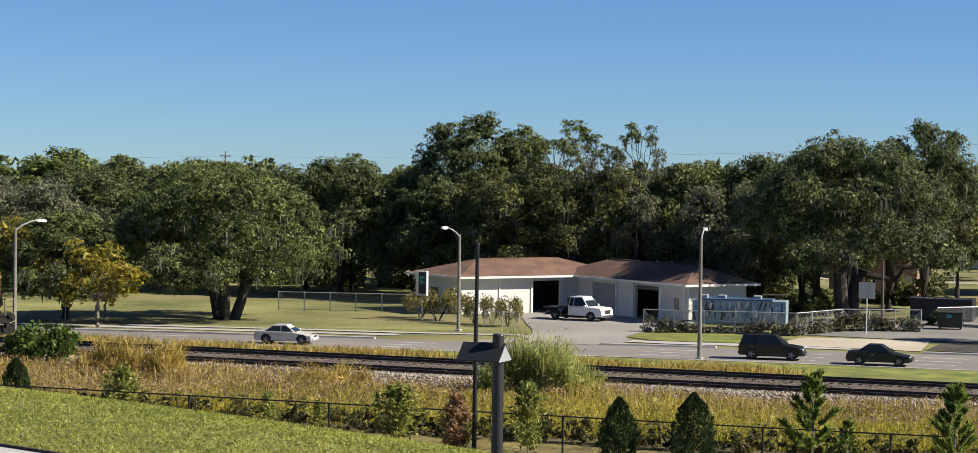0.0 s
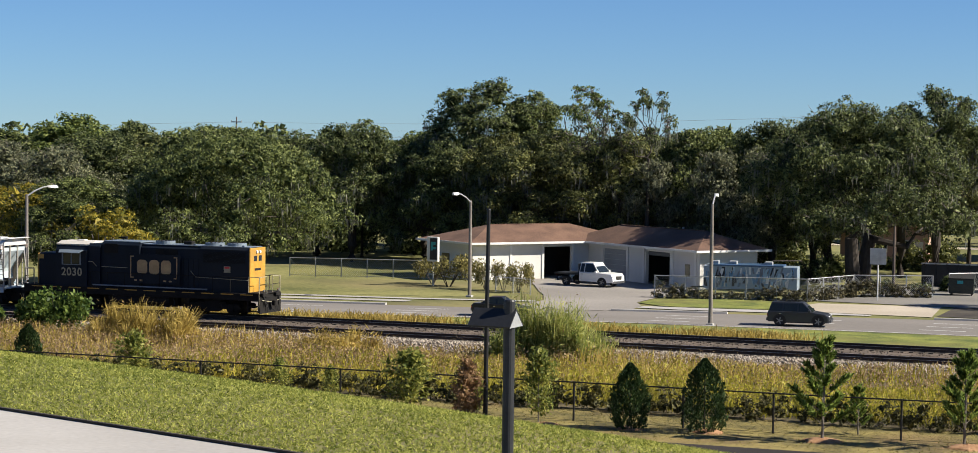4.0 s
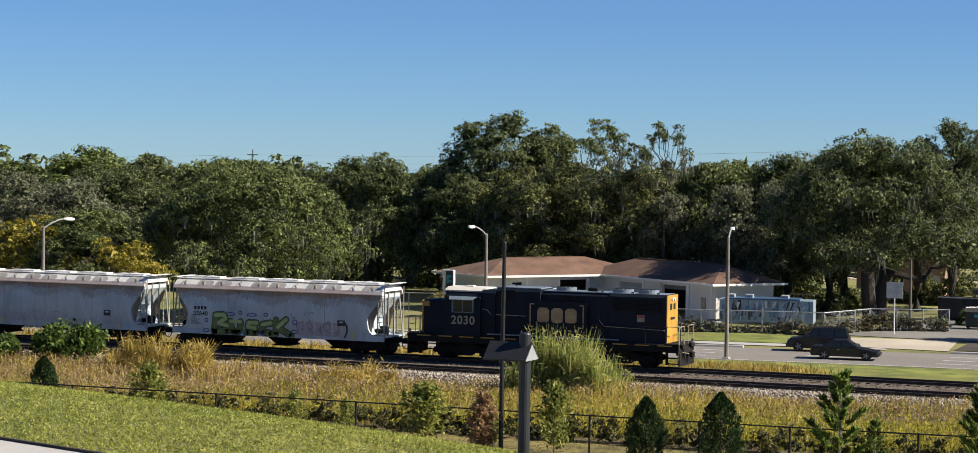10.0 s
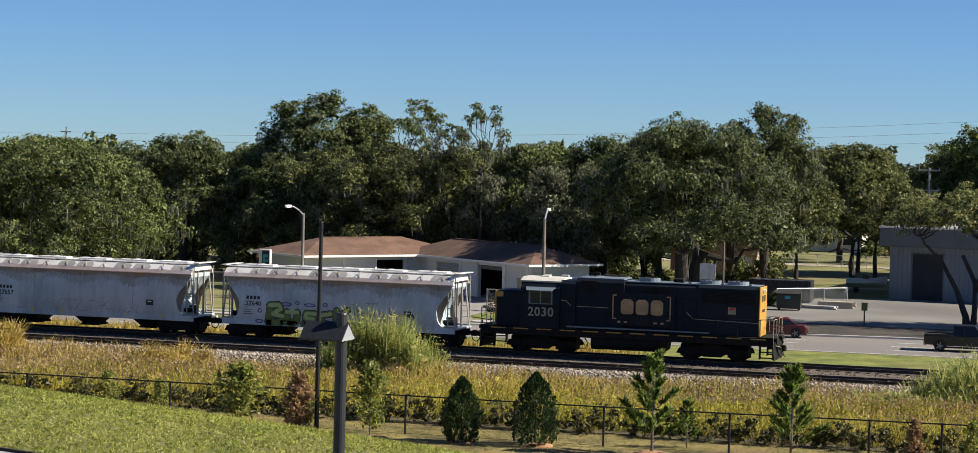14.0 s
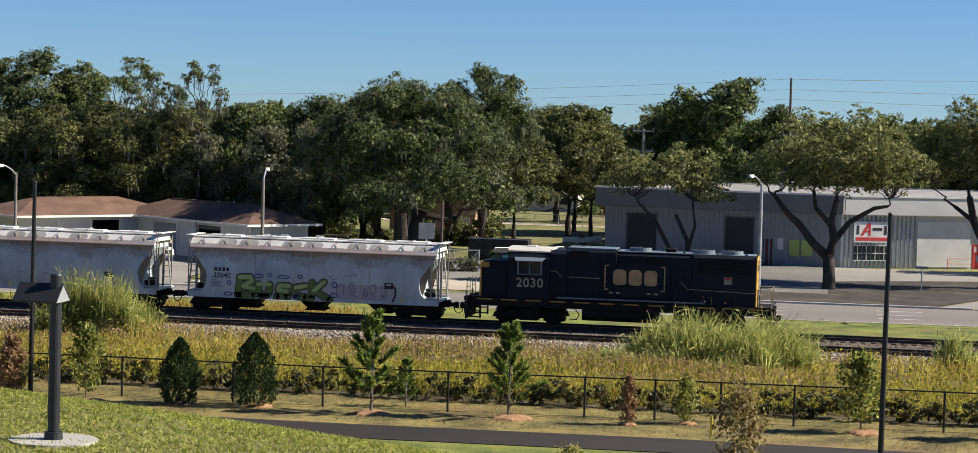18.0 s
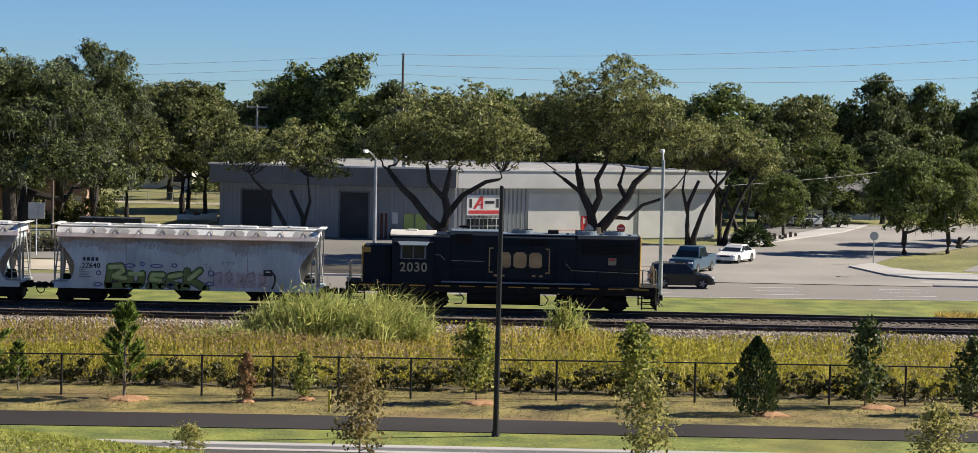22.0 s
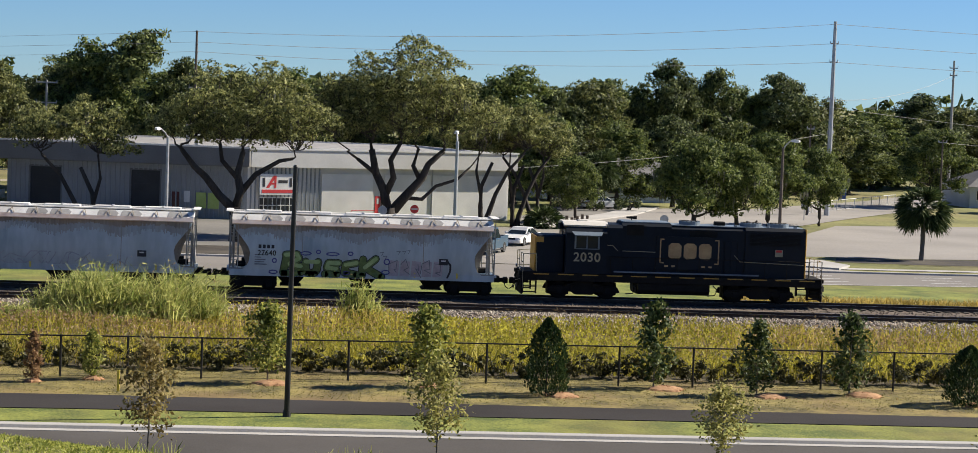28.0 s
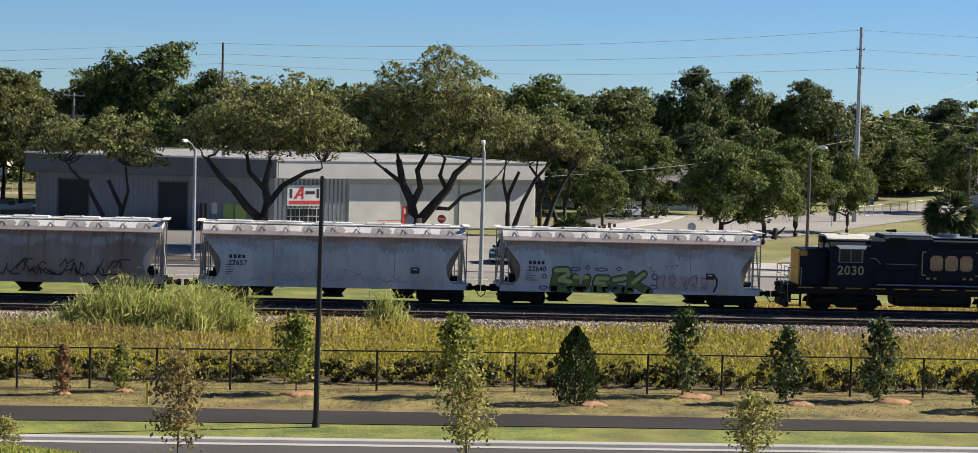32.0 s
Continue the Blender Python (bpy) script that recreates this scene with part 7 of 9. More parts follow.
def oak(seed, height, spread, trunk_h, trunk_r, leaf, count, size, lobes, low=0.3, lobe=0.3, stems=1, moss=0, twigs=0, puff=(0.3, 0.75), bark="bark", twig_bark="", label="", fill=0.35, core=0.14, lean=(0.0, 0.0), flare=0.25, each=24):
    """A broad tree: trunk or stems, limbs that grow to every lobe of the crown, leaves in puffs, hanging moss where asked."""
    r = random.Random(seed)
    T = thing("tree", Matrix(), label, "tree", "oak trees")
    trunk, limbs, start = Geo(), Geo(), []
    for s in range(stems):
        a = 2 * math.pi * (s + 0.2) / stems + r.uniform(-0.3, 0.3)
        many = stems > 1
        base = Vector((0.55 * trunk_r * stems * math.cos(a) * many, 0.55 * trunk_r * stems * math.sin(a) * many, -0.15))
        way = Vector((math.cos(a) * flare * many + lean[0], math.sin(a) * flare * many + lean[1], 1)).normalized()
        side = Vector((r.uniform(-0.12, 0.12), r.uniform(-0.12, 0.12), 0))
        mid, top = base + way * trunk_h * 0.5 + side, base + way * trunk_h
        trunk.path([base, base + way * 0.4, mid, top], [trunk_r * 1.5, trunk_r * 1.1, trunk_r, trunk_r * 0.9], 12)
        start += [(mid, trunk_r * 0.55), (top - way * 0.15, trunk_r * 0.95)]
    spots = dome(r, lobes, spread, height * low, height, lobe, fill, lean)
    branching(limbs, start, trunk_r * 0.7, [(o[0], o[1], o[2]) for o in spots], r)
    part("trunk", trunk, M[bark], T)
    part("branchwork", limbs, M[bark], T, "dark crooked limbs")
    me, puffs = foliage(spots, count, size, puff, core=core, each=each)
    part("crown", me, M[leaf], T)
    if twigs:
        g = Geo()
        for i in range(twigs):
            o = spots[r.randrange(len(spots))]
            c = Vector(o[:3])
            d = Vector((r.uniform(-1, 1), r.uniform(-1, 1), r.uniform(-0.2, 1))).normalized() * o[3] * r.uniform(0.8, 1.25)
            g.path([c, c + d * 0.5 + Vector((r.uniform(-0.2, 0.2), r.uniform(-0.2, 0.2), 0.1)), c + d], [0.04, 0.028, 0.012], 4)
        tagged(part("twig_mass", g, M[twig_bark or bark], T, "bare crooked twigs"), kind="stuff")
    if moss:
        hanging_moss(T, puffs[puffs[:, 2] < np.percentile(puffs[:, 2], 70)], moss)
    return T


def plant_all(proto, rows):
    """The first row takes the prototype itself, the others copies: x, y, turn, scale across, scale up."""
    for k, (x, y, turn, s, sz) in list(enumerate(rows))[::-1]:
        m = pose(x, y, 0, 0, 0, turn) @ Matrix.Diagonal((s, s, sz, 1))
        if k == 0:
            proto.matrix_basis = m
        else:
            copy_thing(proto, m)


def grove(protos, rows, height, turn=77, full=1.0):
    """Spreads rows of x, y, width and height over several prototypes of one height, each with its half-width."""
    lots = [[] for _ in protos]
    for i, (x, y, w, h) in enumerate(rows):
        k = i % len(protos)
        lots[k].append((x, y, (i * turn) % 360, w / 2 / protos[k][1] * full, h / height))
    for (T, _), lot in zip(protos, lots):
        plant_all(T, lot)


# the broad oak on the park lawn, and its like
park = oak(1, 12.6, 9.4, 3.4, 0.42, "oak_leaf", 66000, 0.125, 60, low=0.2, lobe=0.2, stems=3, moss=1500, twigs=120, label="broad three-stemmed live oak with hanging grey moss", fill=0.42, flare=0.3)
plant_all(park, [(-82.6, 155.7, 25, 1.0, 1.0)])
dense = [(oak(s, 13.0, 6.6, 3.2, 0.42, leaf, 40000, 0.13, 54, low=0.16, lobe=0.2, moss=1300, twigs=170, twig_bark="bark_pale", label="dense dark live oak with hanging grey moss", fill=0.45), 6.6) for s, leaf in ((2, "oak_leaf"), (3, "oak_dark"), (5, "oak_olive"))]
grove(dense, ((-92.9, 148.4, 9, 8.6), (-88.4, 190, 11, 13.4), (-69.0, 189.5, 11.5, 12.7), (-85.0, 200, 10, 12.2), (-95.5, 197, 11, 12.6), (-62.3, 193, 11, 12.9), (-55.6, 194.5, 10, 13.2), (-48.2, 194, 9, 14.2),
              (-44.6, 201, 10, 13.6), (-105, 190, 12, 12.4), (-79.5, 190.5, 10, 11.8), (-74.0, 191, 10, 12.4), (-110, 203, 12, 12.9), (-120, 196, 12, 12.2)), 13.0, 77, 1.25)
pale = [(oak(7, 11.0, 6.8, 2.8, 0.34, "oak_mist", 22000, 0.15, 26, low=0.2, lobe=0.25, moss=700, twigs=200, twig_bark="bark_pale", label="grey-green oak with bare pale twigs and hanging moss", fill=0.4), 6.8)]
grove(pale, ((-113.5, 177, 15, 10.9), (-126, 183, 14, 11.6), (-139, 188, 15, 12.0), (-50.0, 188.5, 10.5, 11.6), (-57.4, 190, 9, 10.6)), 11.0)
tall = [(oak(8, 17.0, 5.8, 6.5, 0.46, "oak_dark", 34000, 0.13, 60, low=0.26, lobe=0.19, moss=900, twigs=300, twig_bark="bark_pale", label="tall dark live oak with an uneven crown", fill=0.4), 5.8),
        (oak(9, 17.0, 5.4, 6.0, 0.42, "oak_leaf", 32000, 0.13, 56, low=0.26, lobe=0.2, moss=900, twigs=240, twig_bark="bark_pale", label="tall dark live oak with hanging moss", fill=0.4), 5.4)]
great = oak(31, 15.8, 10.0, 4.4, 0.6, "oak_dark", 76000, 0.13, 92, low=0.27, lobe=0.165, stems=2, moss=2200, twigs=520, twig_bark="bark_pale", label="great two-stemmed live oak with pale bare branches and hanging moss", fill=0.4, flare=0.2)
plant_all(great, [(-38.0, 182.4, 40, 1.0, 1.0)])
grove(tall, ((-77.3, 196, 14, 17.7), (-36.8, 195.5, 10, 14.6), (-33.2, 193, 10.6, 17.2), (-72.4, 197.5, 10, 16.6), (-44.6, 195, 10, 14.2)), 17.0)
thin = [(oak(21, 16.8, 3.3, 9.8, 0.22, "oak_light", 3300, 0.12, 24, low=0.62, lobe=0.17, twigs=170, twig_bark="bark_pale", puff=(0.3, 0.6), label="tall thin tree with a sparse ragged crown", fill=0.3, core=0.03), 3.3),
        (oak(23, 16.6, 3.0, 10.2, 0.24, "oak_dark", 2700, 0.12, 18, low=0.64, lobe=0.17, moss=160, twigs=130, twig_bark="bark_pale", puff=(0.3, 0.6), label="tall thin leaning tree with a broken crown", fill=0.2, core=0.03, lean=(0.02, 0.0)), 3.0)]
grove(thin, ((-64.9, 190.5, 6.2, 16.9), (-58.3, 188, 5.6, 16.7), (-91.0, 198, 4.4, 13.7), (-66.8, 197, 5, 15.6), (-84.5, 203, 4.5, 12.9), (-62.0, 191, 4.5, 14.8)), 16.8)

woods = [(oak(s, 14.0, 5.2, 4.0, 0.3, leaf, 19000, 0.19, 32, low=0.1, lobe=0.27, moss=60, puff=(0.45, 0.95), label="dense green woodland tree", fill=0.45, core=0.16), 5.2) for s, leaf in ((11, "oak_leaf"), (12, "oak_light"), (13, "oak_dark"), (14, "oak_olive"))]
grove(woods, (
    # behind the park and the workshop
    (-151.5, 225, 11, 12.2), (-142, 225, 12, 14.1), (-134.5, 226, 9, 13.1), (-126.5, 222, 10, 12.3), (-118, 220, 10, 12.6), (-160, 224, 11, 12.8), (-170, 222, 12, 13.4), (-182, 220, 13, 14.0), (-102, 216, 11, 12.5), (-93, 219, 10, 12.6), (-77, 214, 12, 13.2), (-66, 214, 11, 12.8), (-57, 211, 11, 13.0), (-50, 225, 11, 13.2),
    # beside the parking lot
    (-36, 262, 10, 12.6), (-48, 262, 10, 12.8),
    # behind the warehouse
    (-13.4, 236, 9.6, 17.3), (-18.8, 236.5, 7.4, 16.2), (-9.0, 238, 7, 14.4), (-22.0, 240, 7, 13.6), (-3.0, 243, 9, 13.2), (3.5, 246, 8, 13.9), (9.5, 246, 8, 12.8), (16.0, 247, 8, 13.6), (22.0, 240, 8, 13.2), (27.2, 237, 9, 15.0), (32.5, 246, 7.5, 12.8), (37.2, 251, 8, 14.0),
    (41.0, 262, 8, 14.1), (45.2, 268, 7, 13.4), (49.0, 266, 7.6, 16.7), (52.8, 272, 6, 14.4), (56.2, 270, 7, 15.9), (61.0, 276, 7, 13.9), (66.2, 275, 9.5, 15.6), (72.5, 284, 8, 13.2), (79.5, 292, 10, 10.4), (87.0, 306, 10, 11.4), (95.7, 312, 11, 13.9), (103, 316, 10, 12.4), (109.5, 318, 11, 14.0), (119, 320, 12, 13.2), (130, 324, 13, 14.5), (144, 330, 14, 15.0),
    (31, 233, 6, 8.6), (38.5, 236, 6.4, 9.4), (45.5, 240, 7, 10.2),
    # far filling
    (-45, 325, 15, 14.2), (-28, 328, 15, 14.8), (-12, 322, 14, 14.2), (112, 268, 12, 11), (124, 262, 12, 12)), 14.0, 61, 1.38)


def undergrowth(rows, n, size, zmax, leaf, label, depth=3.0, low=0.55, phase=0.0, count=60, lobe=1.6, swell=1.0):
    """A ragged bank of leafy heaps along a line of (x, y) pairs, of uneven height and depth."""
    r = random.Random(n + count)
    xs, ys = [q[0] for q in rows], [q[1] for q in rows]
    heaps = []
    for i in range(count):
        t = (i + r.uniform(-0.4, 0.4)) / count * (len(rows) - 1)
        x, y = float(np.interp(t, range(len(rows)), xs)), float(np.interp(t, range(len(rows)), ys)) + r.uniform(-depth, depth)
        top = zmax * (low + swell * (0.25 * math.sin(x * 0.33 + phase) + 0.2 * math.sin(x * 0.91 + 1.0 + phase * 2))) * r.uniform(1 - 0.25 * swell, 1 + 0.1 * swell)
        q = lobe * r.uniform(0.7, 1.3)
        z = q * 0.3
        while True:
            heaps.append((x + r.uniform(-q, q) * 0.5, y, min(z, max(top - q * 0.8, q * 0.3)), q, 0.85))
            z += q * 1.1
            if z > top - q * 0.3:
                break
    me, _ = foliage(heaps, n, size, (0.3 * lobe, 0.6 * lobe), core=0.2)
    me.name = "undergrowth"
    tagged(part("undergrowth", me, M[leaf]), label, "undergrowth", "", "stuff")


undergrowth(((-190, 205), (-150, 208), (-110, 206), (-90, 206), (-70, 203), (-56, 205), (-49, 208)), 40000, 0.22, 7.5, "oak_dark", "dark undergrowth beneath the park oaks", count=110, lobe=1.9)
undergrowth(((-26, 250), (0, 256), (25, 262), (45, 274), (70, 292), (95, 322), (140, 340)), 30000, 0.26, 7.5, "oak_leaf", "dense green undergrowth along the woods", count=110, lobe=1.9)
undergrowth(((-460, 330), (-250, 372), (0, 384), (250, 384), (460, 360)), 52000, 0.8, 12.6, "oak_dark", "far dense tree line beyond the houses", 10.0, 0.95, 2.0, 240, 3.6, 0.3)
undergrowth(((-460, 350), (-250, 392), (0, 404), (250, 404), (460, 380)), 52000, 0.8, 13.8, "oak_leaf", "far dark tree line on the horizon", 10.0, 1.0, 4.3, 240, 3.6, 0.3)


def road_oak(seed, stems, crown, leaf, count, label, size=0.13, twigs=120, moss=120, lobe=(1.0, 1.7), sparse=26):
    """An open oak with crooked dark stems given point by point (x, y, z, radius), and a crown of lobes (x, z, half-width, half-height, how many)."""
    r = random.Random(seed)
    T = thing("tree", Matrix(), label, "tree", "oak trees")
    limbs, start = Geo(), []
    for k, st in enumerate(stems):
        pts, rad = [Vector(p[:3]) for p in st], [p[3] for p in st]
        part("trunk", Geo().path(pts, rad, 10).mesh("trunk", smooth=True), M["bark"], T)
        start += [(p, q) for p, q in zip(pts[1:], rad[1:])]
    spots = []
    for cx, cz, w, h, n in crown:
        for i in range(n):
            a, q = i * 2.39996 + seed, math.sqrt((i + 0.5) / n)
            e = r.uniform(-0.5, 1.0)
            rr = r.uniform(*lobe)
            spots.append((cx + w * q * math.cos(a), 0.75 * w * q * math.sin(a), cz + h * e * math.sqrt(max(0.05, 1 - q * q)), rr, r.uniform(0.45, 0.7)))
    branching(limbs, start, 0.3, [o[:3] for o in spots], r, 0.025, 6, 0.7, 0.06, 0.13)
    part("branchwork", limbs, M["bark"], T, "dark crooked limbs")
    me, puffs = foliage(spots, count, size, (0.25, 0.6), core=0.02, each=sparse)
    part("crown", me, M[leaf], T)
    g = Geo()
    for i in range(twigs):
        o = spots[r.randrange(len(spots))]
        c = Vector(o[:3])
        d = Vector((r.uniform(-1, 1), r.uniform(-1, 1), r.uniform(-0.5, 0.9))).normalized() * o[3] * r.uniform(0.7, 1.2)
        g.path([c, c + d * 0.5 + Vector((0, 0, r.uniform(-0.1, 0.2))), c + d], [0.035, 0.022, 0.01], 4)
    tagged(part("twig_mass", g, M["bark"], T), kind="stuff")
    hanging_moss(T, puffs, moss, (0.3, 1.1))
    return T


airy = [(oak(15, 13.5, 5.0, 4.5, 0.26, "oak_olive", 19000, 0.15, 30, low=0.36, lobe=0.25, moss=300, twigs=40, label="olive-green oak with a clear stem beside the lot", fill=0.4), 5.0)]
grove(airy, ((-28.4, 216, 11.5, 13.8), (-28.0, 231, 8.5, 12.2), (-31.0, 240, 9, 12.0), (-38.5, 226, 10, 12.8), (-31.6, 201, 8.5, 12.2), (-20.2, 238, 8.5, 12.6)), 13.5)

undergrowth(((-50, 203), (-44, 206), (-38, 208), (-33, 207)), 9000, 0.14, 3.0, "oak_olive", "ragged shrubs before the far houses", 1.5, 0.75, 1.0, 22, 0.95)

# open oaks along the road before the warehouse
open_a = road_oak(31, [[(0.2, 0, -0.2, 0.66), (0.2, 0, 0.8, 0.5), (0.1, 0, 2.7, 0.44)], [(0.1, 0, 2.4, 0.38), (-1.1, 0.1, 3.5, 0.32), (-2.2, 0.1, 4.9, 0.28), (-3.1, 0, 5.7, 0.24), (-4.1, 0, 7.0, 0.18)], [(0.1, 0, 2.5, 0.4), (0.5, 0, 3.9, 0.34), (0.2, 0.2, 5.2, 0.27), (0.6, 0.1, 6.9, 0.2)], [(0.45, 0, 3.7, 0.26), (1.6, 0.3, 5.2, 0.21), (3.4, 0.2, 6.3, 0.16), (4.4, 0.2, 6.5, 0.12)], [(0.3, 0.1, 4.8, 0.22), (-1.0, 0.3, 6.2, 0.17), (-1.2, 0.4, 7.6, 0.13)]],
                  [(1.2, 10.2, 5.2, 3.4, 54), (4.6, 9.0, 2.8, 2.2, 14), (-3.4, 8.6, 2.8, 2.0, 14), (1.6, 8.0, 3.8, 0.9, 10)], "oak_grey", 30000, "spreading oak with dark bare limbs before the warehouse", size=0.12)
plant_all(open_a, [(-2.2, 168.2, 0, 1.0, 1.0)])
open_b = road_oak(34, [[(0.1, 0, -0.2, 0.9), (0.1, 0, 0.8, 0.66), (0.2, 0, 2.6, 0.56)], [(0.0, 0, 2.3, 0.42), (-0.3, 0.1, 3.9, 0.36), (-1.0, 0.2, 5.3, 0.32), (-1.4, 0.1, 7.2, 0.24)], [(0.4, 0, 2.3, 0.44), (1.5, 0.2, 3.6, 0.38), (2.7, 0.1, 5.0, 0.32), (3.2, 0, 6.2, 0.26), (4.4, 0, 7.3, 0.2)],
                       [(-0.2, 0.1, 3.6, 0.3), (0.4, -0.3, 5.0, 0.26), (0.1, -0.5, 6.4, 0.22), (0.9, -0.5, 7.9, 0.16)], [(2.6, 0.1, 4.8, 0.22), (2.0, 0.5, 6.0, 0.18), (2.4, 0.6, 7.4, 0.14)], [(1.5, 0.2, 3.4, 0.18), (2.8, 0.6, 3.3, 0.16), (3.9, 0.6, 4.4, 0.14), (5.6, 0.5, 5.0, 0.12), (6.6, 0.5, 6.0, 0.09)], [(-0.9, 0.2, 5.2, 0.2), (-2.5, 0.4, 6.4, 0.15)]],
                  [(1.4, 12.2, 4.8, 4.0, 46), (-2.8, 11.0, 3.2, 2.6, 18), (6.0, 9.4, 2.8, 2.6, 18), (-3.6, 9.0, 3.0, 1.2, 10), (2.5, 9.2, 3.8, 1.4, 14)], "oak_grey", 42000, "tall oak with dark branching stems before the warehouse", twigs=240, size=0.12)
plant_all(open_b, [(10.0, 175.5, 0, 1.0, 1.0)])
open_c = road_oak(37, [[(-0.25, 0, -0.1, 0.36), (-0.35, 0, 0.8, 0.25), (-1.1, 0.1, 2.8, 0.18), (-2.2, 0.1, 4.8, 0.15), (-3.6, 0, 6.3, 0.11)], [(0.2, 0, -0.1, 0.3), (0.3, 0, 1.6, 0.22), (0.25, 0.1, 3.4, 0.18), (-0.7, 0.1, 5.4, 0.14)], [(0.28, 0.05, 2.6, 0.16), (0.8, 0, 4.6, 0.12), (0.6, -0.2, 6.4, 0.09)]],
                  [(-0.8, 8.4, 3.0, 2.4, 24), (1.6, 7.4, 1.8, 1.6, 8), (-3.8, 7.4, 1.8, 1.5, 10)], "oak_grey", 10000, "small oak with two leaning stems beside the road", twigs=70, moss=40, lobe=(0.6, 1.1))
plant_all(open_c, [(-13.0, 166.3, 0, 1.0, 1.0), (19.8, 195.4, 160, 1.0, 1.08), (22.8, 196.6, 200, 0.95, 1.04), (24.7, 197.4, 20, 0.95, 1.0), (-20.6, 207, 70, 0.8, 0.9)])
street_tree = oak(41, 9.2, 4.3, 2.3, 0.24, "oak_light", 21000, 0.13, 24, low=0.2, lobe=0.28, moss=120, puff=(0.3, 0.6), label="low dark street oak at the corner", fill=0.4)
plant_all(street_tree, [(37.6, 188, 0, 0.97, 0.98), (42.0, 191, 100, 0.85, 0.92), (47.8, 203.4, 220, 1.0, 1.02), (29.5, 205, 60, 0.62, 0.7), (97.5, 250, 140, 1.4, 1.15), (80.5, 256, 300, 1.2, 1.05), (90.6, 236.5, 20, 0.5, 0.55), (55.0, 212, 170, 0.7, 0.86)])
autumn = oak(45, 6.6, 2.9, 1.9, 0.15, "autumn_leaf", 5500, 0.13, 17, low=0.3, lobe=0.3, puff=(0.25, 0.5), label="small tree turning yellow and orange beside the road", bark="bark_pale", fill=0.35, core=0.05)
plant_all(autumn, [(-86.2, 142.2, 0, 1.25, 1.0), (-88.8, 147.5, 80, 0.75, 0.8), (-99.5, 149.0, 150, 1.6, 1.2)])


def shrub(seed, w, h, leaf, count, size, label, name="shrub", category="shrub", stems=6):
    r = random.Random(seed)
    T = thing(name, Matrix(), label, category, name + "s")
    g = Geo()
    for i in range(stems):
        a = r.uniform(0, 2 * math.pi)
        g.path([(0.1 * math.cos(a), 0.1 * math.sin(a), -0.05), (w * 0.25 * math.cos(a), w * 0.25 * math.sin(a), h * 0.5), (w * 0.38 * math.cos(a), w * 0.38 * math.sin(a), h * 0.9)], [0.035, 0.025, 0.01], 5)
    part("branchwork", g, M["bark"], T)
    blobs = [(w * 0.36 * math.cos(a), w * 0.36 * math.sin(a), h * r.uniform(0.3, 0.75), w * r.uniform(0.13, 0.24), 0.9) for a in [r.uniform(0, 6.28) for _ in range(14)]]
    part("foliage", leaf_mesh("foliage", blob_points(blobs, count, 0.3), size), M[leaf], T)
    return T


round_bush = shrub(51, 4.2, 2.5, "bush_leaf", 2600, 0.17, "round bright green bush in the weeds")
plant_all(round_bush, [(-73.0, 114.2, 0, 1.0, 1.0), (-77.5, 112.5, 90, 0.8, 0.7)])
wall_bush = shrub(52, 3.2, 2.7, "shrub_leaf", 1500, 0.1, "sparse olive-brown shrub before the workshop wall")
plant_all(wall_bush, [(-67.3, 163.3, 0, 1.2, 1.05), (-69.6, 165.4, 70, 0.9, 0.9), (-63.6, 162.0, 140, 0.75, 0.95), (-61.9, 161.6, 210, 0.6, 0.95), (-60.2, 160.6, 280, 0.75, 0.95)])
hedge = shrub(53, 1.8, 1.3, "oak_dark", 700, 0.1, "low dark green shrub beside the drive")
plant_all(hedge, [(31.5, 226, 0, 1.6, 1.2), (38.5, 228.5, 90, 1.5, 1.3), (34.8, 227, 40, 1.2, 0.9), (-33.8, 171.5, 0, 1.2, 1.2), (-30.9, 173.0, 50, 1, 1), (-42, 185, 30, 2.0, 1.6), (-52.0, 171.2, 0, 0.6, 0.6)])
undergrowth(((-49.0, 160.7), (-43.2, 161.8), (-37.6, 162.9), (-35.4, 169.5), (-29.8, 172.2)), 14000, 0.08, 1.5, "vine_leaf", "dry weeds and vines grown through the yard fence", 0.35, low=0.7, count=120, lobe=0.42, swell=0.6)


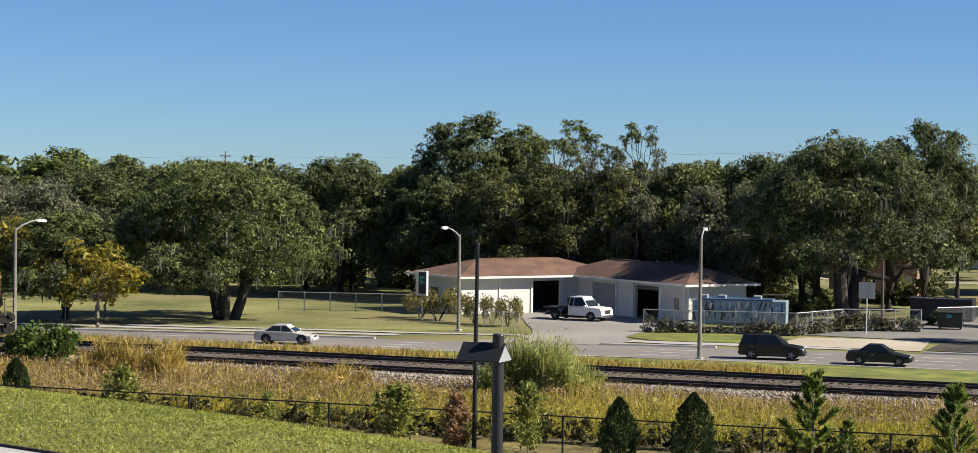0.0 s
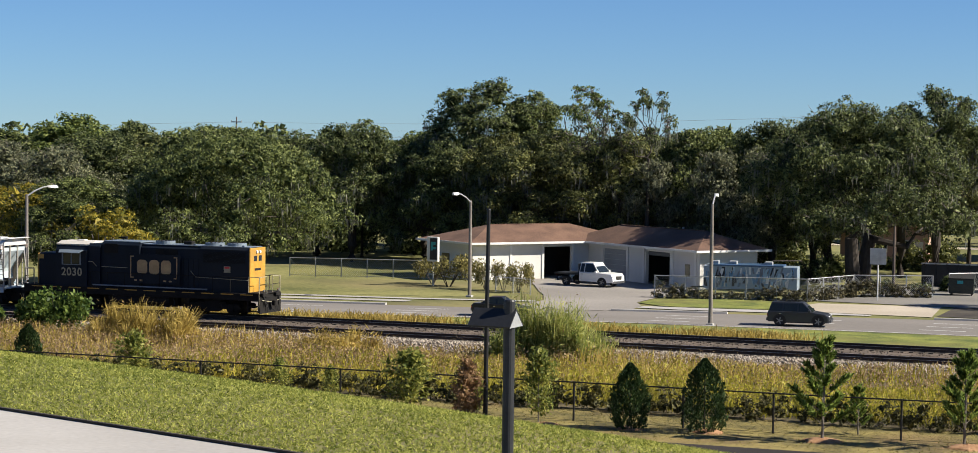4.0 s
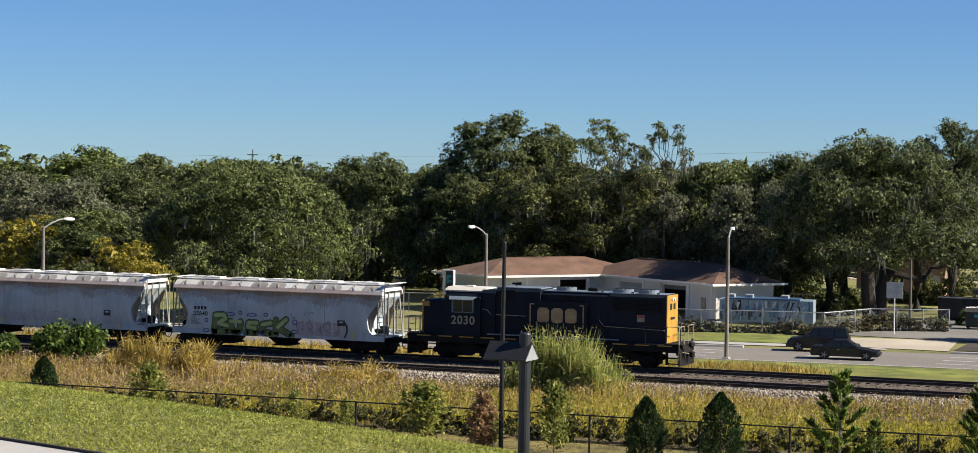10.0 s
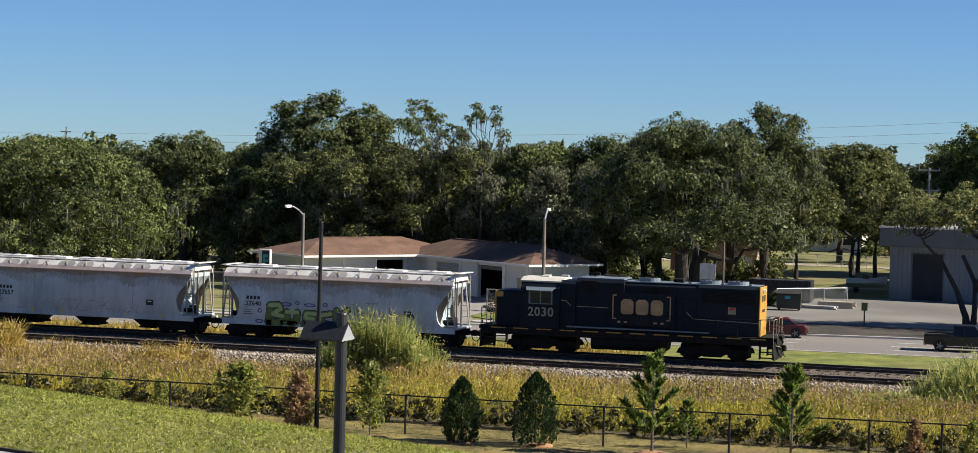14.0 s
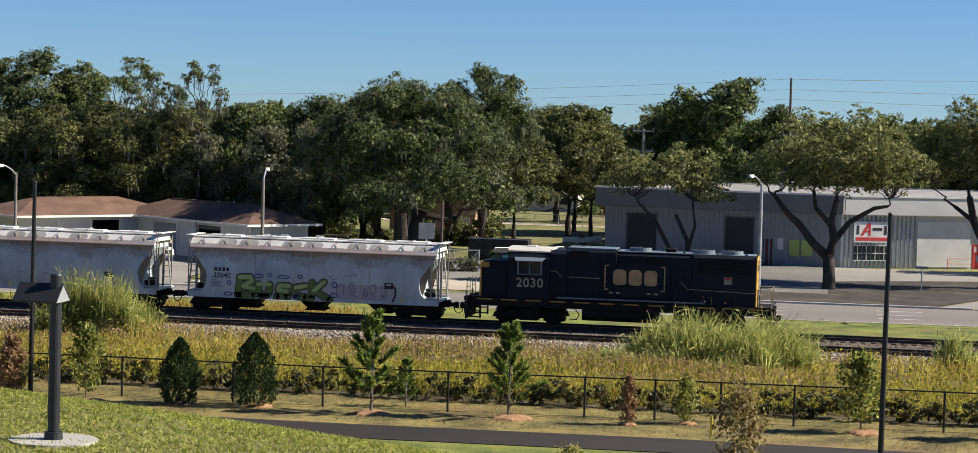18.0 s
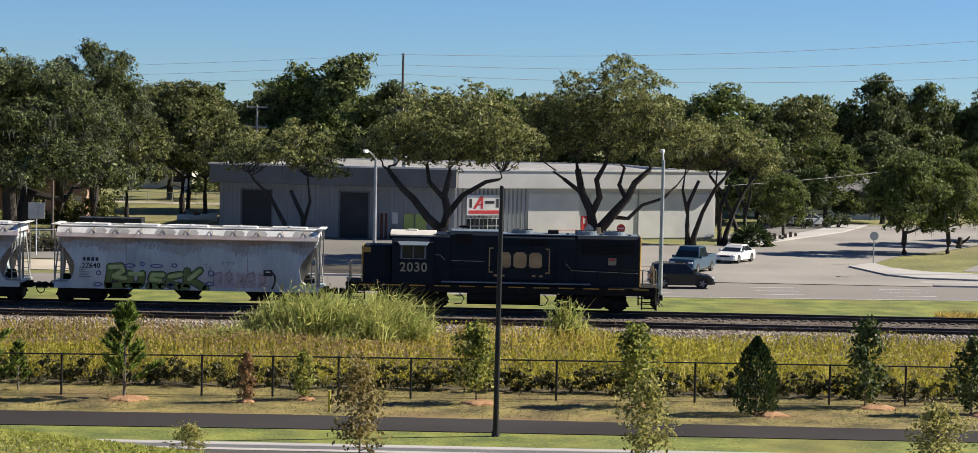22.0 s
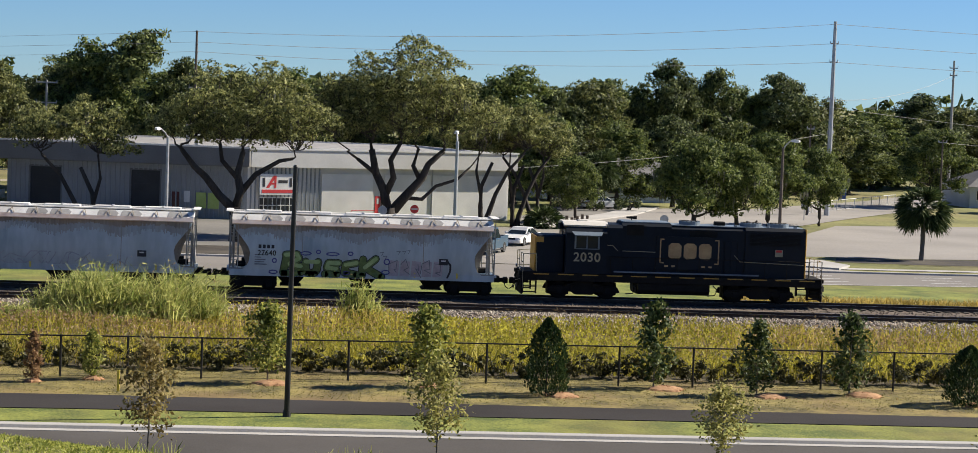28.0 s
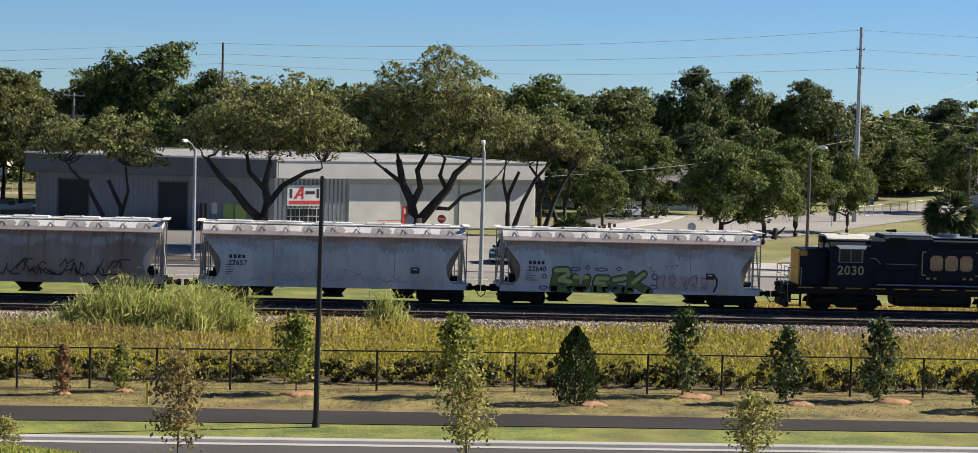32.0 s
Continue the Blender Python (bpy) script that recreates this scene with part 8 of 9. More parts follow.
def conifer(seed, w, h, label):
    """A tight upright evergreen: a short stem and a dense pointed cone of small sprays."""
    T = thing("evergreen", Matrix(), label, "evergreen tree", "young evergreens")
    part("stem", Geo().path([(0, 0, -0.05), (0, 0, h * 0.9)], [0.05, 0.015], 6), M["bark"], T)
    n = 8000
    t = npr.uniform(0, 1, n) ** 0.9
    prof = np.interp(t, [0, 0.08, 0.3, 0.6, 0.85, 1.0], [0.6, 0.88, 1.0, 0.86, 0.5, 0.06]) * w / 2
    a = npr.uniform(0, 2 * math.pi, n)
    lump = 1 + 0.17 * np.sin(a * 4 + t * 11 + seed) + 0.14 * np.sin(a * 7 - t * 19 + seed * 2)
    q = prof * lump * npr.uniform(0.5, 1.0, n) ** 0.4
    c = np.stack([q * np.cos(a), q * np.sin(a), 0.12 + t * (h - 0.12)], 1)
    u = np.stack([np.cos(a) * 0.55, np.sin(a) * 0.55, np.full(n, 0.9)], 1) + npr.normal(0, 0.25, (n, 3))
    u /= np.linalg.norm(u, axis=1, keepdims=True)
    s = npr.uniform(0.04, 0.085, (n, 1))
    w2 = np.cross(u, unit(n)) * s * 0.5
    v = np.stack([c - u * s, c + w2, c + u * s, c - w2], 1).reshape(-1, 3)
    part("foliage", soup("foliage", v, np.arange(n * 4).reshape(-1, 4)), M["conifer_leaf"], T)
    return T


def pine(seed, h, label):
    """A young pine: whorls of rising branches that carry long needle tufts."""
    r = random.Random(seed)
    T = thing("pine", Matrix(), label, "pine tree", "young pines")
    part("stem", Geo().path([(0, 0, -0.05), (0.03, 0.02, h * 0.5), (0, 0, h * 0.97)], [0.07, 0.05, 0.02], 7), M["bark_pale"], T)
    g, c, u = Geo(), [], []
    for i in range(22):
        t = 0.14 + 0.82 * (i / 21) ** 0.95
        a = i * 2.4 + r.uniform(-0.3, 0.3)
        ln = (1.0 - t) * h * 0.36 + 0.3
        ln *= r.uniform(0.7, 1.2)
        p = Vector((0, 0, h * t))
        d = Vector((math.cos(a), math.sin(a), 0.55 + 0.5 * t)).normalized()
        e = p + d * ln + Vector((0, 0, 0.12))
        g.path([p, p + d * ln * 0.5, e], [0.022, 0.016, 0.008], 4)
        for j in range(190):
            q = p.lerp(e, 0.25 + 0.75 * r.random())
            c.append(q)
            u.append((d + Vector((r.uniform(-1, 1), r.uniform(-1, 1), r.uniform(-0.3, 1.0)))).normalized())
    for j in range(160):
        c.append(Vector((0, 0, h * (0.86 + 0.16 * r.random()))))
        u.append(Vector((r.uniform(-0.6, 0.6), r.uniform(-0.6, 0.6), 1)).normalized())
    tagged(part("branchwork", g, M["bark_pale"], T), kind="stuff")
    c, u = np.array(c), np.array(u)
    n = len(c)
    s = npr.uniform(0.15, 0.3, (n, 1))
    w2 = np.cross(u, unit(n)) * 0.045
    v = np.stack([c, c + u * s * 0.6 + w2, c + u * s * 1.2, c + u * s * 0.6 - w2], 1).reshape(-1, 3)
    part("foliage", soup("foliage", v, np.arange(n * 4).reshape(-1, 4)), M["pine_leaf"], T)
    return T


def sapling(seed, h, w, leaf, count, size, label, clear=0.2, top=0.35):
    """A young broadleaf tree: thin stem, rising twigs and separate leaves."""
    r = random.Random(seed)
    T = thing("sapling", Matrix(), label, "young tree", "young trees by the path")
    part("stem", Geo().path([(0, 0, -0.05), (0.04, 0.0, h * 0.4), (-0.02, 0.03, h * 0.95)], [0.045, 0.03, 0.01], 6), M["bark_pale"], T)
    g, c = Geo(), []
    for i in range(26):
        t = clear + (0.96 - clear) * i / 25
        a = i * 2.4 + r.uniform(-0.5, 0.5)
        k = np.interp(t, [clear, clear + 0.2, 0.65, 1.0], [0.7, 1.0, 0.75, top * 0.5])
        ln = w / 2 * k * r.uniform(0.75, 1.2)
        p = Vector((0, 0, h * t))
        e = p + Vector((math.cos(a) * ln, math.sin(a) * ln, ln * r.uniform(0.35, 0.9)))
        g.path([p, (p + e) / 2 + Vector((0, 0, 0.03)), e], [0.014, 0.01, 0.004], 4)
        for j in range(count // 26):
            q = p.lerp(e, 0.2 + 0.85 * r.random())
            c.append((q.x + r.gauss(0, w * 0.07), q.y + r.gauss(0, w * 0.07), q.z + r.gauss(0, w * 0.09)))
    tagged(part("branchwork", g, M["bark_pale"], T), kind="stuff")
    part("crown", leaf_mesh("crown", np.array(c), size, 0.5, 0.2), M[leaf], T)
    return T


plant_all(conifer(1, 1.55, 2.85, "narrow dark evergreen on a mulch bed"), [(-27.7, 87.4, 0, 1.0, 1.0), (-58.8, 89.6, 70, 0.95, 1.04)])
plant_all(conifer(2, 1.75, 3.15, "dense dark evergreen cone on a mulch bed"), [(-24.6, 87.9, 40, 1.0, 1.0), (11.7, 87.5, 10, 0.95, 1.02)])
plant_all(conifer(3, 2.0, 2.55, "broad dark egg-shaped evergreen on a mulch bed"), [(29.3, 87.2, 40, 1.0, 1.0), (33.6, 90.0, 160, 1.15, 1.1), (36.5, 88.2, 90, 1.0, 1.0)])
plant_all(pine(1, 4.0, "young pine with bright needle tufts"), [(-19.5, 87.5, 0, 1.0, 1.0), (-18.6, 90.2, 70, 0.5, 0.5)])
plant_all(pine(2, 3.7, "young pine with rising branches"), [(-13.9, 88.3, 0, 1.0, 1.0)])
plant_all(sapling(1, 3.2, 1.9, "sapling_leaf", 1500, 0.11, "young yellow-green broadleaf tree by the fence"), [(0.4, 89.1, 0, 1.0, 1.0), (6.9, 89.1, 90, 1.1, 1.02), (-31.6, 86.9, 180, 0.85, 0.98), (-38.1, 88.1, 30, 1.15, 0.85), (-53.2, 90.0, 60, 1.0, 0.85)])
plant_all(sapling(2, 3.5, 1.9, "magnolia_leaf", 1050, 0.13, "young dark-leaved magnolia by the fence", 0.1), [(16.6, 90.2, 0, 0.95, 1.04), (20.7, 88.7, 70, 0.9, 0.9), (24.9, 89.6, 200, 1.0, 0.98)])
plant_all(sapling(3, 2.7, 1.3, "red_leaf", 2000, 0.095, "young tree with dry russet leaves", 0.08), [(-34.6, 86.2, 0, 1.0, 1.0), (-8.9, 88.0, 80, 0.55, 0.75)])
plant_all(sapling(4, 2.2, 1.2, "sapling_leaf", 1000, 0.085, "small olive sapling by the fence", 0.1), [(-6.7, 89.1, 0, 0.85, 0.9), (-45.5, 90.0, 90, 1.0, 0.85), (-42.8, 89.8, 30, 0.8, 0.75), (-35.5, 89.6, 20, 0.8, 0.7)])
plant_all(sapling(5, 3.7, 2.2, "dry_leaf", 1700, 0.09, "young street tree with fading yellow leaves", 0.22), [(6.0, 71.5, 120, 0.95, 0.9), (15.6, 71.5, 240, 0.95, 0.72), (-9.1, 71.5, 60, 0.6, 0.42), (25.5, 71.5, 30, 0.8, 0.5)])
plant_all(sapling(8, 3.7, 2.1, "russet_leaf", 1500, 0.09, "young street tree with thin russet leaves", 0.22), [(-3.5, 71.5, 0, 0.95, 1.0)])

# mulch rings round the young trees
def mulch_ring():
    T = thing("mulch_bed", Matrix(), "low heap of reddish bark mulch", "mulch", "mulch beds")
    rings = []
    for q, z in ((0.75, -0.02), (0.62, 0.06), (0.35, 0.13), (0.05, 0.15)):
        rings.append([(q * math.cos(2 * math.pi * i / 14) * (1 + 0.12 * math.sin(i * 2.3)), q * math.sin(2 * math.pi * i / 14) * (1 + 0.12 * math.cos(i * 1.7)), z) for i in range(14)])
    part("mound", Geo().loft(rings), M["mulch"], T)
    c = np.stack([npr.normal(0, 0.4, 260), npr.normal(0, 0.4, 260), np.zeros(260)], 1)
    c[:, 2] = np.clip(0.15 - 0.2 * np.hypot(c[:, 0], c[:, 1]), 0.0, 0.15) + 0.01
    tagged(part("bark_chips", leaf_mesh("bark_chips", c, 0.05, 0.4), M["mulch"], T), kind="stuff")
    return T


plant_all(mulch_ring(), [(x, y, i * 40, s, 1.0) for i, (x, y, s) in enumerate(((-27.7, 87.4, 0.8), (-24.4, 87.9, 0.9), (-19.5, 87.5, 1.1), (-13.7, 88.2, 1.2), (0.6, 89.0, 1.1), (7.1, 89.0, 0.9), (12.3, 87.3, 1.0), (17.1, 90.0, 1.1), (21.2, 88.4, 1.0), (25.5, 89.4, 1.1), (29.7, 87.0, 0.9), (-38.1, 88.1, 0.9), (-31.3, 86.8, 0.9), (-8.9, 88.0, 0.5), (-6.6, 89.1, 0.6), (34, 90, 0.9)))])
for ob in bpy.data.objects:
    if ob.name.startswith("mulch_bed"):
        ob.matrix_basis = Matrix.Translation((0, 0, 0.07)) @ ob.matrix_basis


def reeds(name, label, n, cx, cy, w, d, h, width, leaf, lean, z0=0.05, tuft=0.5):
    """A ragged stand of grass: many tufts of uneven height, their blades arching outwards."""
    k = max(6, n // 46)
    a, q = npr.uniform(0, 2 * math.pi, k), np.sqrt(npr.uniform(0, 1, k)) * npr.uniform(0.75, 1.12, k)
    tx, ty = cx + w * q * np.cos(a), cy + d * q * np.sin(a)
    th = h * npr.uniform(0.45, 1.08, k) * (1 - 0.5 * np.clip(q, 0, 1) ** 2.5)
    j = npr.randint(0, k, n)
    off = npr.normal(0, tuft, (n, 2)) * (1.0, 0.7)
    xy = np.stack([tx[j], ty[j]], 1) + off * 0.4
    hh = th[j] * npr.uniform(0.55, 1.12, n)
    T = thing(name, pose(0, 0, 0), label, "tall grass", "tall grass clumps")
    tagged(part("leaf_mass", blades("leaf_mass", xy, hh, width, z0, lean), M[leaf], T), kind="stuff")
    m = n * 2
    j2 = npr.randint(0, n, m)
    c = np.stack([xy[j2, 0] + npr.normal(0, 0.32, m), xy[j2, 1] + npr.normal(0, 0.3, m), hh[j2] * npr.uniform(0.2, 0.95, m)], 1)
    tagged(part("drooping_leaf", leaf_mesh("drooping_leaf", c, 0.22, 0.14, 0.35), M[leaf], T), kind="stuff")
    e = max(20, n // 14)
    tip = np.stack([xy[:e, 0] + npr.normal(0, 0.3, e), xy[:e, 1], hh[:e] * 1.02], 1)
    tagged(part("seed_mass", leaf_mesh("seed_mass", tip, 0.08, 0.3), M["seed_head"], T), kind="stuff")
    return T


reeds("reed_clump", "tall clump of yellow-green reeds beside the track", 3000, -40.6, 112.4, 3.4, 1.5, 3.6, 0.055, "reed_leaf", 0.36)
reeds("reed_clump", "broad clump of pale green arching grass", 3400, -6.4, 111.4, 5.2, 1.9, 3.1, 0.055, "reed_leaf", 0.85, tuft=0.9)
reeds("reed_clump", "low skirt of pale arching grass", 1300, -9.5, 109.6, 6.5, 1.4, 1.5, 0.05, "reed_leaf", 0.9, tuft=0.9)
reeds("reed_clump", "small clump of arching grass by the ballast", 420, 5.0, 112.8, 1.3, 0.6, 2.3, 0.055, "reed_leaf", 0.5)
reeds("reed_clump", "clump of tall dry weeds in the field", 1800, -64.8, 111.0, 4.6, 1.6, 2.5, 0.06, "field_leaf", 0.5)
reeds("reed_clump", "clump of tall weeds in the field", 700, -52.0, 110.8, 3.0, 1.4, 1.5, 0.06, "field_leaf", 0.5)


def scatter(n, x0, x1, y0, y1):
    return np.stack([npr.uniform(x0, x1, n), npr.uniform(y0, y1, n)], 1)


def wave(xy, s):
    return 0.5 + 0.25 * np.sin(xy[:, 0] * 0.31 * s + 1.3 * np.sin(xy[:, 1] * 0.23 * s)) + 0.25 * np.sin(xy[:, 1] * 0.57 * s + 2.1 * np.sin(xy[:, 0] * 0.17 * s))


# the weedy field between fence and railway
def hummock(xy):
    return 0.35 + 0.75 * wave(xy, 1.0) * (0.6 + 0.4 * wave(xy + 40, 2.7))


xy = scatter(36000, -105, 66, 94.3, 113.2)
hh = hummock(xy) * npr.uniform(0.7, 1.3, len(xy))
pick = npr.uniform(0, 1, len(xy)) < np.clip((wave(xy + 17, 0.6) - 0.3) * 1.3 + (xy[:, 1] - 102) * 0.04 - (xy[:, 0] + 15) * 0.009, 0.05, 0.95)
tagged(part("field_weeds", blades("field_weeds", xy[pick], hh[pick] * 1.1, 0.05, 0.05, 0.7), M["field_leaf"]), "dense dry straw-coloured weeds in the railway field", "weeds", "", "stuff")
tagged(part("field_grass", blades("field_grass", xy[~pick], hh[~pick], 0.05, 0.05, 0.8), M["field_green"]), "dense yellow-green grass in the railway field", "grass", "", "stuff")
xy = scatter(110000, -105, 66, 94.0, 113.4)
c = np.concatenate([xy, (hummock(xy) * npr.uniform(0.25, 1.05, len(xy)))[:, None]], 1)
lot = wave(xy + 9, 0.45) + npr.normal(0, 0.16, len(xy)) + (xy[:, 0] + 15) * 0.006 - (xy[:, 1] - 103) * 0.026
for sel, mat, lab in ((lot > 0.55, "field_lime", "low bright yellow-green weeds in the field"), ((lot <= 0.55) & (lot > 0.28), "field_green", "low leafy green weeds in the field"), (lot <= 0.28, "seed_head", "brown dry weeds in the field")):
    tagged(part("leafy_weeds", leaf_mesh("leafy_weeds", c[sel], 0.085, 0.6, 0, True), M[mat]), lab, "weeds", "", "stuff")
# a rank bank along the fence, its front's shade put into the leaves' colour
r = random.Random(92)
heaps = []
for i in range(1000):
    q = r.uniform(0.26, 0.5)
    heaps.append((-105 + 171 * i / 1000 + r.uniform(-0.4, 0.4), r.uniform(92.3, 93.6), q * r.uniform(0.3, 1.2) + 0.3 * r.random(), q, r.uniform(0.7, 1.1)))
    if i % 3 == 0:
        heaps.append((heaps[-1][0] + r.uniform(-0.5, 0.5), r.uniform(92.5, 93.6), r.uniform(0.7, 1.05), r.uniform(0.25, 0.45), 0.9))
me, _ = foliage(heaps, 95000, 0.065, (0.1, 0.24), core=0.25, each=22)
me.name = "fence_weeds"
tagged(part("fence_weeds", me, M["weed_shaded"]), "rank weeds and vines behind the fence, shade in their dark colour", "weeds", "", "stuff")
xy = scatter(6000, -105, 66, 93.7, 95.4)
hh = npr.uniform(0.6, 1.5, len(xy)) * (0.55 + 0.6 * wave(xy * 3.1, 1.0))
tagged(part("fence_grass", blades("fence_grass", xy, hh, 0.045, 0.05, 0.9), M["field_green"]), "tall grass growing through the weeds behind the fence", "grass", "", "stuff")
c = np.stack([npr.uniform(-105, 66, 26000), npr.uniform(96, 113.5, 26000), npr.uniform(0.5, 1.2, 26000)], 1)
c = c[np.sin(c[:, 0] * 0.45) + np.sin(c[:, 0] * 1.3 + c[:, 1] * 0.6) + npr.normal(0, 0.5, 26000) > -0.5]
tagged(part("seed_heads", leaf_mesh("seed_heads", c, 0.06, 0.35), M["seed_head"]), "brown seed heads over the weeds", "weeds", "", "stuff")
# beyond the tracks
xy = scatter(22000, -110, -29, 128.2, 131.6)
xy = xy[npr.uniform(0, 1, len(xy)) < np.clip(wave(xy, 1.7) * 1.5 - 0.25, 0.05, 1)]
tagged(part("track_weeds", blades("track_weeds", xy, npr.uniform(0.2, 0.75, len(xy)), 0.06, 0.02, 0.9), M["field_leaf"]), "dry yellow weeds along the far side of the track", "weeds", "", "stuff")
xy = scatter(5000, 28, 46, 128.2, 131.0)
tagged(part("track_weeds", blades("track_weeds", xy, npr.uniform(0.2, 0.6, len(xy)), 0.06, 0.02, 0.9), M["field_leaf"]), "dry yellow weeds along the far side of the track", "weeds", "", "stuff")
# mown grass by the path
xy = scatter(24000, -45, 42, 84.6, 92.4)
tagged(part("verge_grass", blades("verge_grass", xy, npr.uniform(0.02, 0.06, len(xy)), 0.03, 0.1, 2.2), M["mown_dry"]), "short patchy grass beside the path", "grass", "", "stuff")
# lawn of the terrace
xy = scatter(330000, -34, -1, 18, 42)
d = (xy[:, 0] - CREST.x) * CREST_N.x + (xy[:, 1] - CREST.y) * CREST_N.y
walk_d = (xy[:, 0] + 18.8) * 0.34 + (xy[:, 1] - 28.1) * 0.94
xy = xy[(d < 5.0) & (walk_d > 0.02)]
c = np.concatenate([xy, np.array([[ground_z(x, y) + 0.02] for x, y in xy])], 1)
tagged(part("lawn_blades", leaf_mesh("lawn_blades", c, 0.05, 0.22, -0.55, True), M["grass_blade"]), "thick green lawn grass on the terrace", "grass", "", "stuff")
xy = np.concatenate([scatter(90, -5.5, -2.5, 69.6, 70.2), scatter(60, 2, 4, 69.0, 69.8)])
tagged(part("verge_tufts", blades("verge_tufts", xy, npr.uniform(0.3, 0.9, len(xy)), 0.05, 0.02, 0.6), M["reed_leaf"]), "tufts of tall grass on the street verge", "grass", "", "stuff")


def palm(h, r0, fronds, ln, label):
    T = thing("palm", Matrix(), label, "palm tree", "palms")
    part("trunk", Geo().path([(0, 0, -0.1), (0.05, 0.02, h * 0.5), (0, 0, h)], [r0 * 1.15, r0, r0 * 1.1], 10), M["bark_pale"], T)
    r = random.Random(int(h * 10))
    g, c, u, sz = Geo(), [], [], []
    for i in range(fronds):
        a, e = i * 2.4, r.uniform(-0.7, 1.25)
        d = Vector((math.cos(a) * math.cos(e), math.sin(a) * math.cos(e), math.sin(e)))
        p = Vector((0, 0, h)) + d * ln * 0.5
        g.path([(0, 0, h), tuple(p)], [0.025, 0.015], 4)
        for j in range(40):
            s = Vector((r.uniform(-1, 1), r.uniform(-1, 1), r.uniform(-1, 0.6)))
            c.append(p)
            u.append((d * 1.1 + s * 0.8).normalized())
            sz.append(ln * r.uniform(0.4, 0.62))
    part("branchwork", g, M["palm_leaf"], T)
    c, u, sz = np.array([tuple(q) for q in c]), np.array([tuple(q) for q in u]), np.array(sz)[:, None]
    w2 = np.cross(u, unit(len(c))) * 0.07
    e = c + u * sz
    e[:, 2] -= sz[:, 0] * 0.18
    v = np.stack([c, c + u * sz * 0.5 + w2, e, c + u * sz * 0.5 - w2], 1).reshape(-1, 3)
    part("crown", soup("crown", v, np.arange(len(c) * 4).reshape(-1, 4)), M["palm_leaf"], T)
    return T


plant_all(palm(4.0, 0.2, 70, 2.4, "cabbage palm on the corner lawn"), [(52.5, 169.6, 0, 1.0, 1.0), (35.7, 231, 60, 1.0, 1.05)])
plant_all(palm(0.5, 0.25, 34, 1.9, "low saw palmetto under the oak"), [(-41.8, 187, 0, 1.0, 1.0), (25.5, 196, 90, 1.1, 1.0), (-29.5, 180.5, 40, 0.7, 0.7)])

# ---- poles, wires, fences, signs and small things ----
def street_lamp(x, y, h, arm, label, mat="pole_concrete"):
    """A mast with a curved arm and a cobra head; arm is the vector of its reach."""
    T = thing("street_lamp", pose(x, y, 0), label, "street lamp", "street lamps")
    part("pole", Geo().path([(0, 0, -0.1), (0, 0, h * 0.5), (0, 0, h - 0.55)], [0.15, 0.125, 0.1], 10), M[mat], T)
    part("base_plate", Geo().cbox(-0.22, 0.22, -0.22, 0.22, 0.0, 0.14, 0.02), M["pole_concrete"], T)
    a = Vector((*arm, 0))
    part("arm", Geo().path([(0, 0, h - 0.7), a * 0.35 + Vector((0, 0, h - 0.32)), a * 0.75 + Vector((0, 0, h - 0.06)), a + Vector((0, 0, h))], [0.06, 0.055, 0.05, 0.045], 8), M["galv"], T)
    q = a.normalized()
    head = Geo()
    side = Vector((-q.y, q.x, 0))
    rings = []
    for t, w, z0, z1 in ((-0.1, 0.05, -0.04, 0.05), (0.1, 0.13, -0.09, 0.1), (0.45, 0.16, -0.12, 0.1), (0.68, 0.1, -0.08, 0.04)):
        c = a + q * t + Vector((0, 0, h))
        rings.append([c - side * w + Vector((0, 0, z0)), c + side * w + Vector((0, 0, z0)), c + side * w * 0.8 + Vector((0, 0, z1)), c - side * w * 0.8 + Vector((0, 0, z1))])
    part("lamp_head", head.loft([[tuple(p) for p in r] for r in rings]), M["lamp_white"], T, "pale cobra lamp head")
    return T


street_lamp(-86.2, 131.1, 8.3, (1.0, 1.2), "weathered street lamp with a curved arm beside the road", "lamp_pole")
street_lamp(-61.7, 153.9, 7.9, (-0.35, -1.7), "weathered street lamp with a curved arm before the workshop", "lamp_pole")
street_lamp(-38.6, 139.0, 8.55, (-0.3, 1.9), "weathered street lamp with a curved arm beside the road", "lamp_pole")
street_lamp(-6.9, 158.5, 8.75, (-0.55, -1.7), "grey street lamp with a curved arm under the oaks", "galv")
street_lamp(12.4, 140.6, 9.5, (0.1, 1.8), "grey street lamp with a curved arm beside the road", "galv")
street_lamp(39.8, 165.3, 9.3, (0.55, -0.5), "weathered dark street lamp on the corner lawn", "pole_wood")


def slim_pole(x, y, h, label):
    T = thing("light_pole", pose(x, y, 0.07), label, "light pole", "black light poles")
    part("pole", Geo().path([(0, 0, -0.1), (0.01, 0, h * 0.5), (0.04, 0, h)], [0.105, 0.095, 0.08], 12), M["black_steel"], T)
    part("base_cover", Geo().tube((0, 0, 0), (0, 0, 0.25), 0.16, 0.13, 12), M["black_steel"], T)
    part("cap", Geo().tube((0.04, 0, h), (0.04, 0, h + 0.05), 0.09, 0.06, 12), M["black_steel"], T)


slim_pole(-34.0, 86.8, 9.1, "slim black light pole beside the path")
slim_pole(1.12, 80.1, 9.25, "slim black light pole on the grass strip")


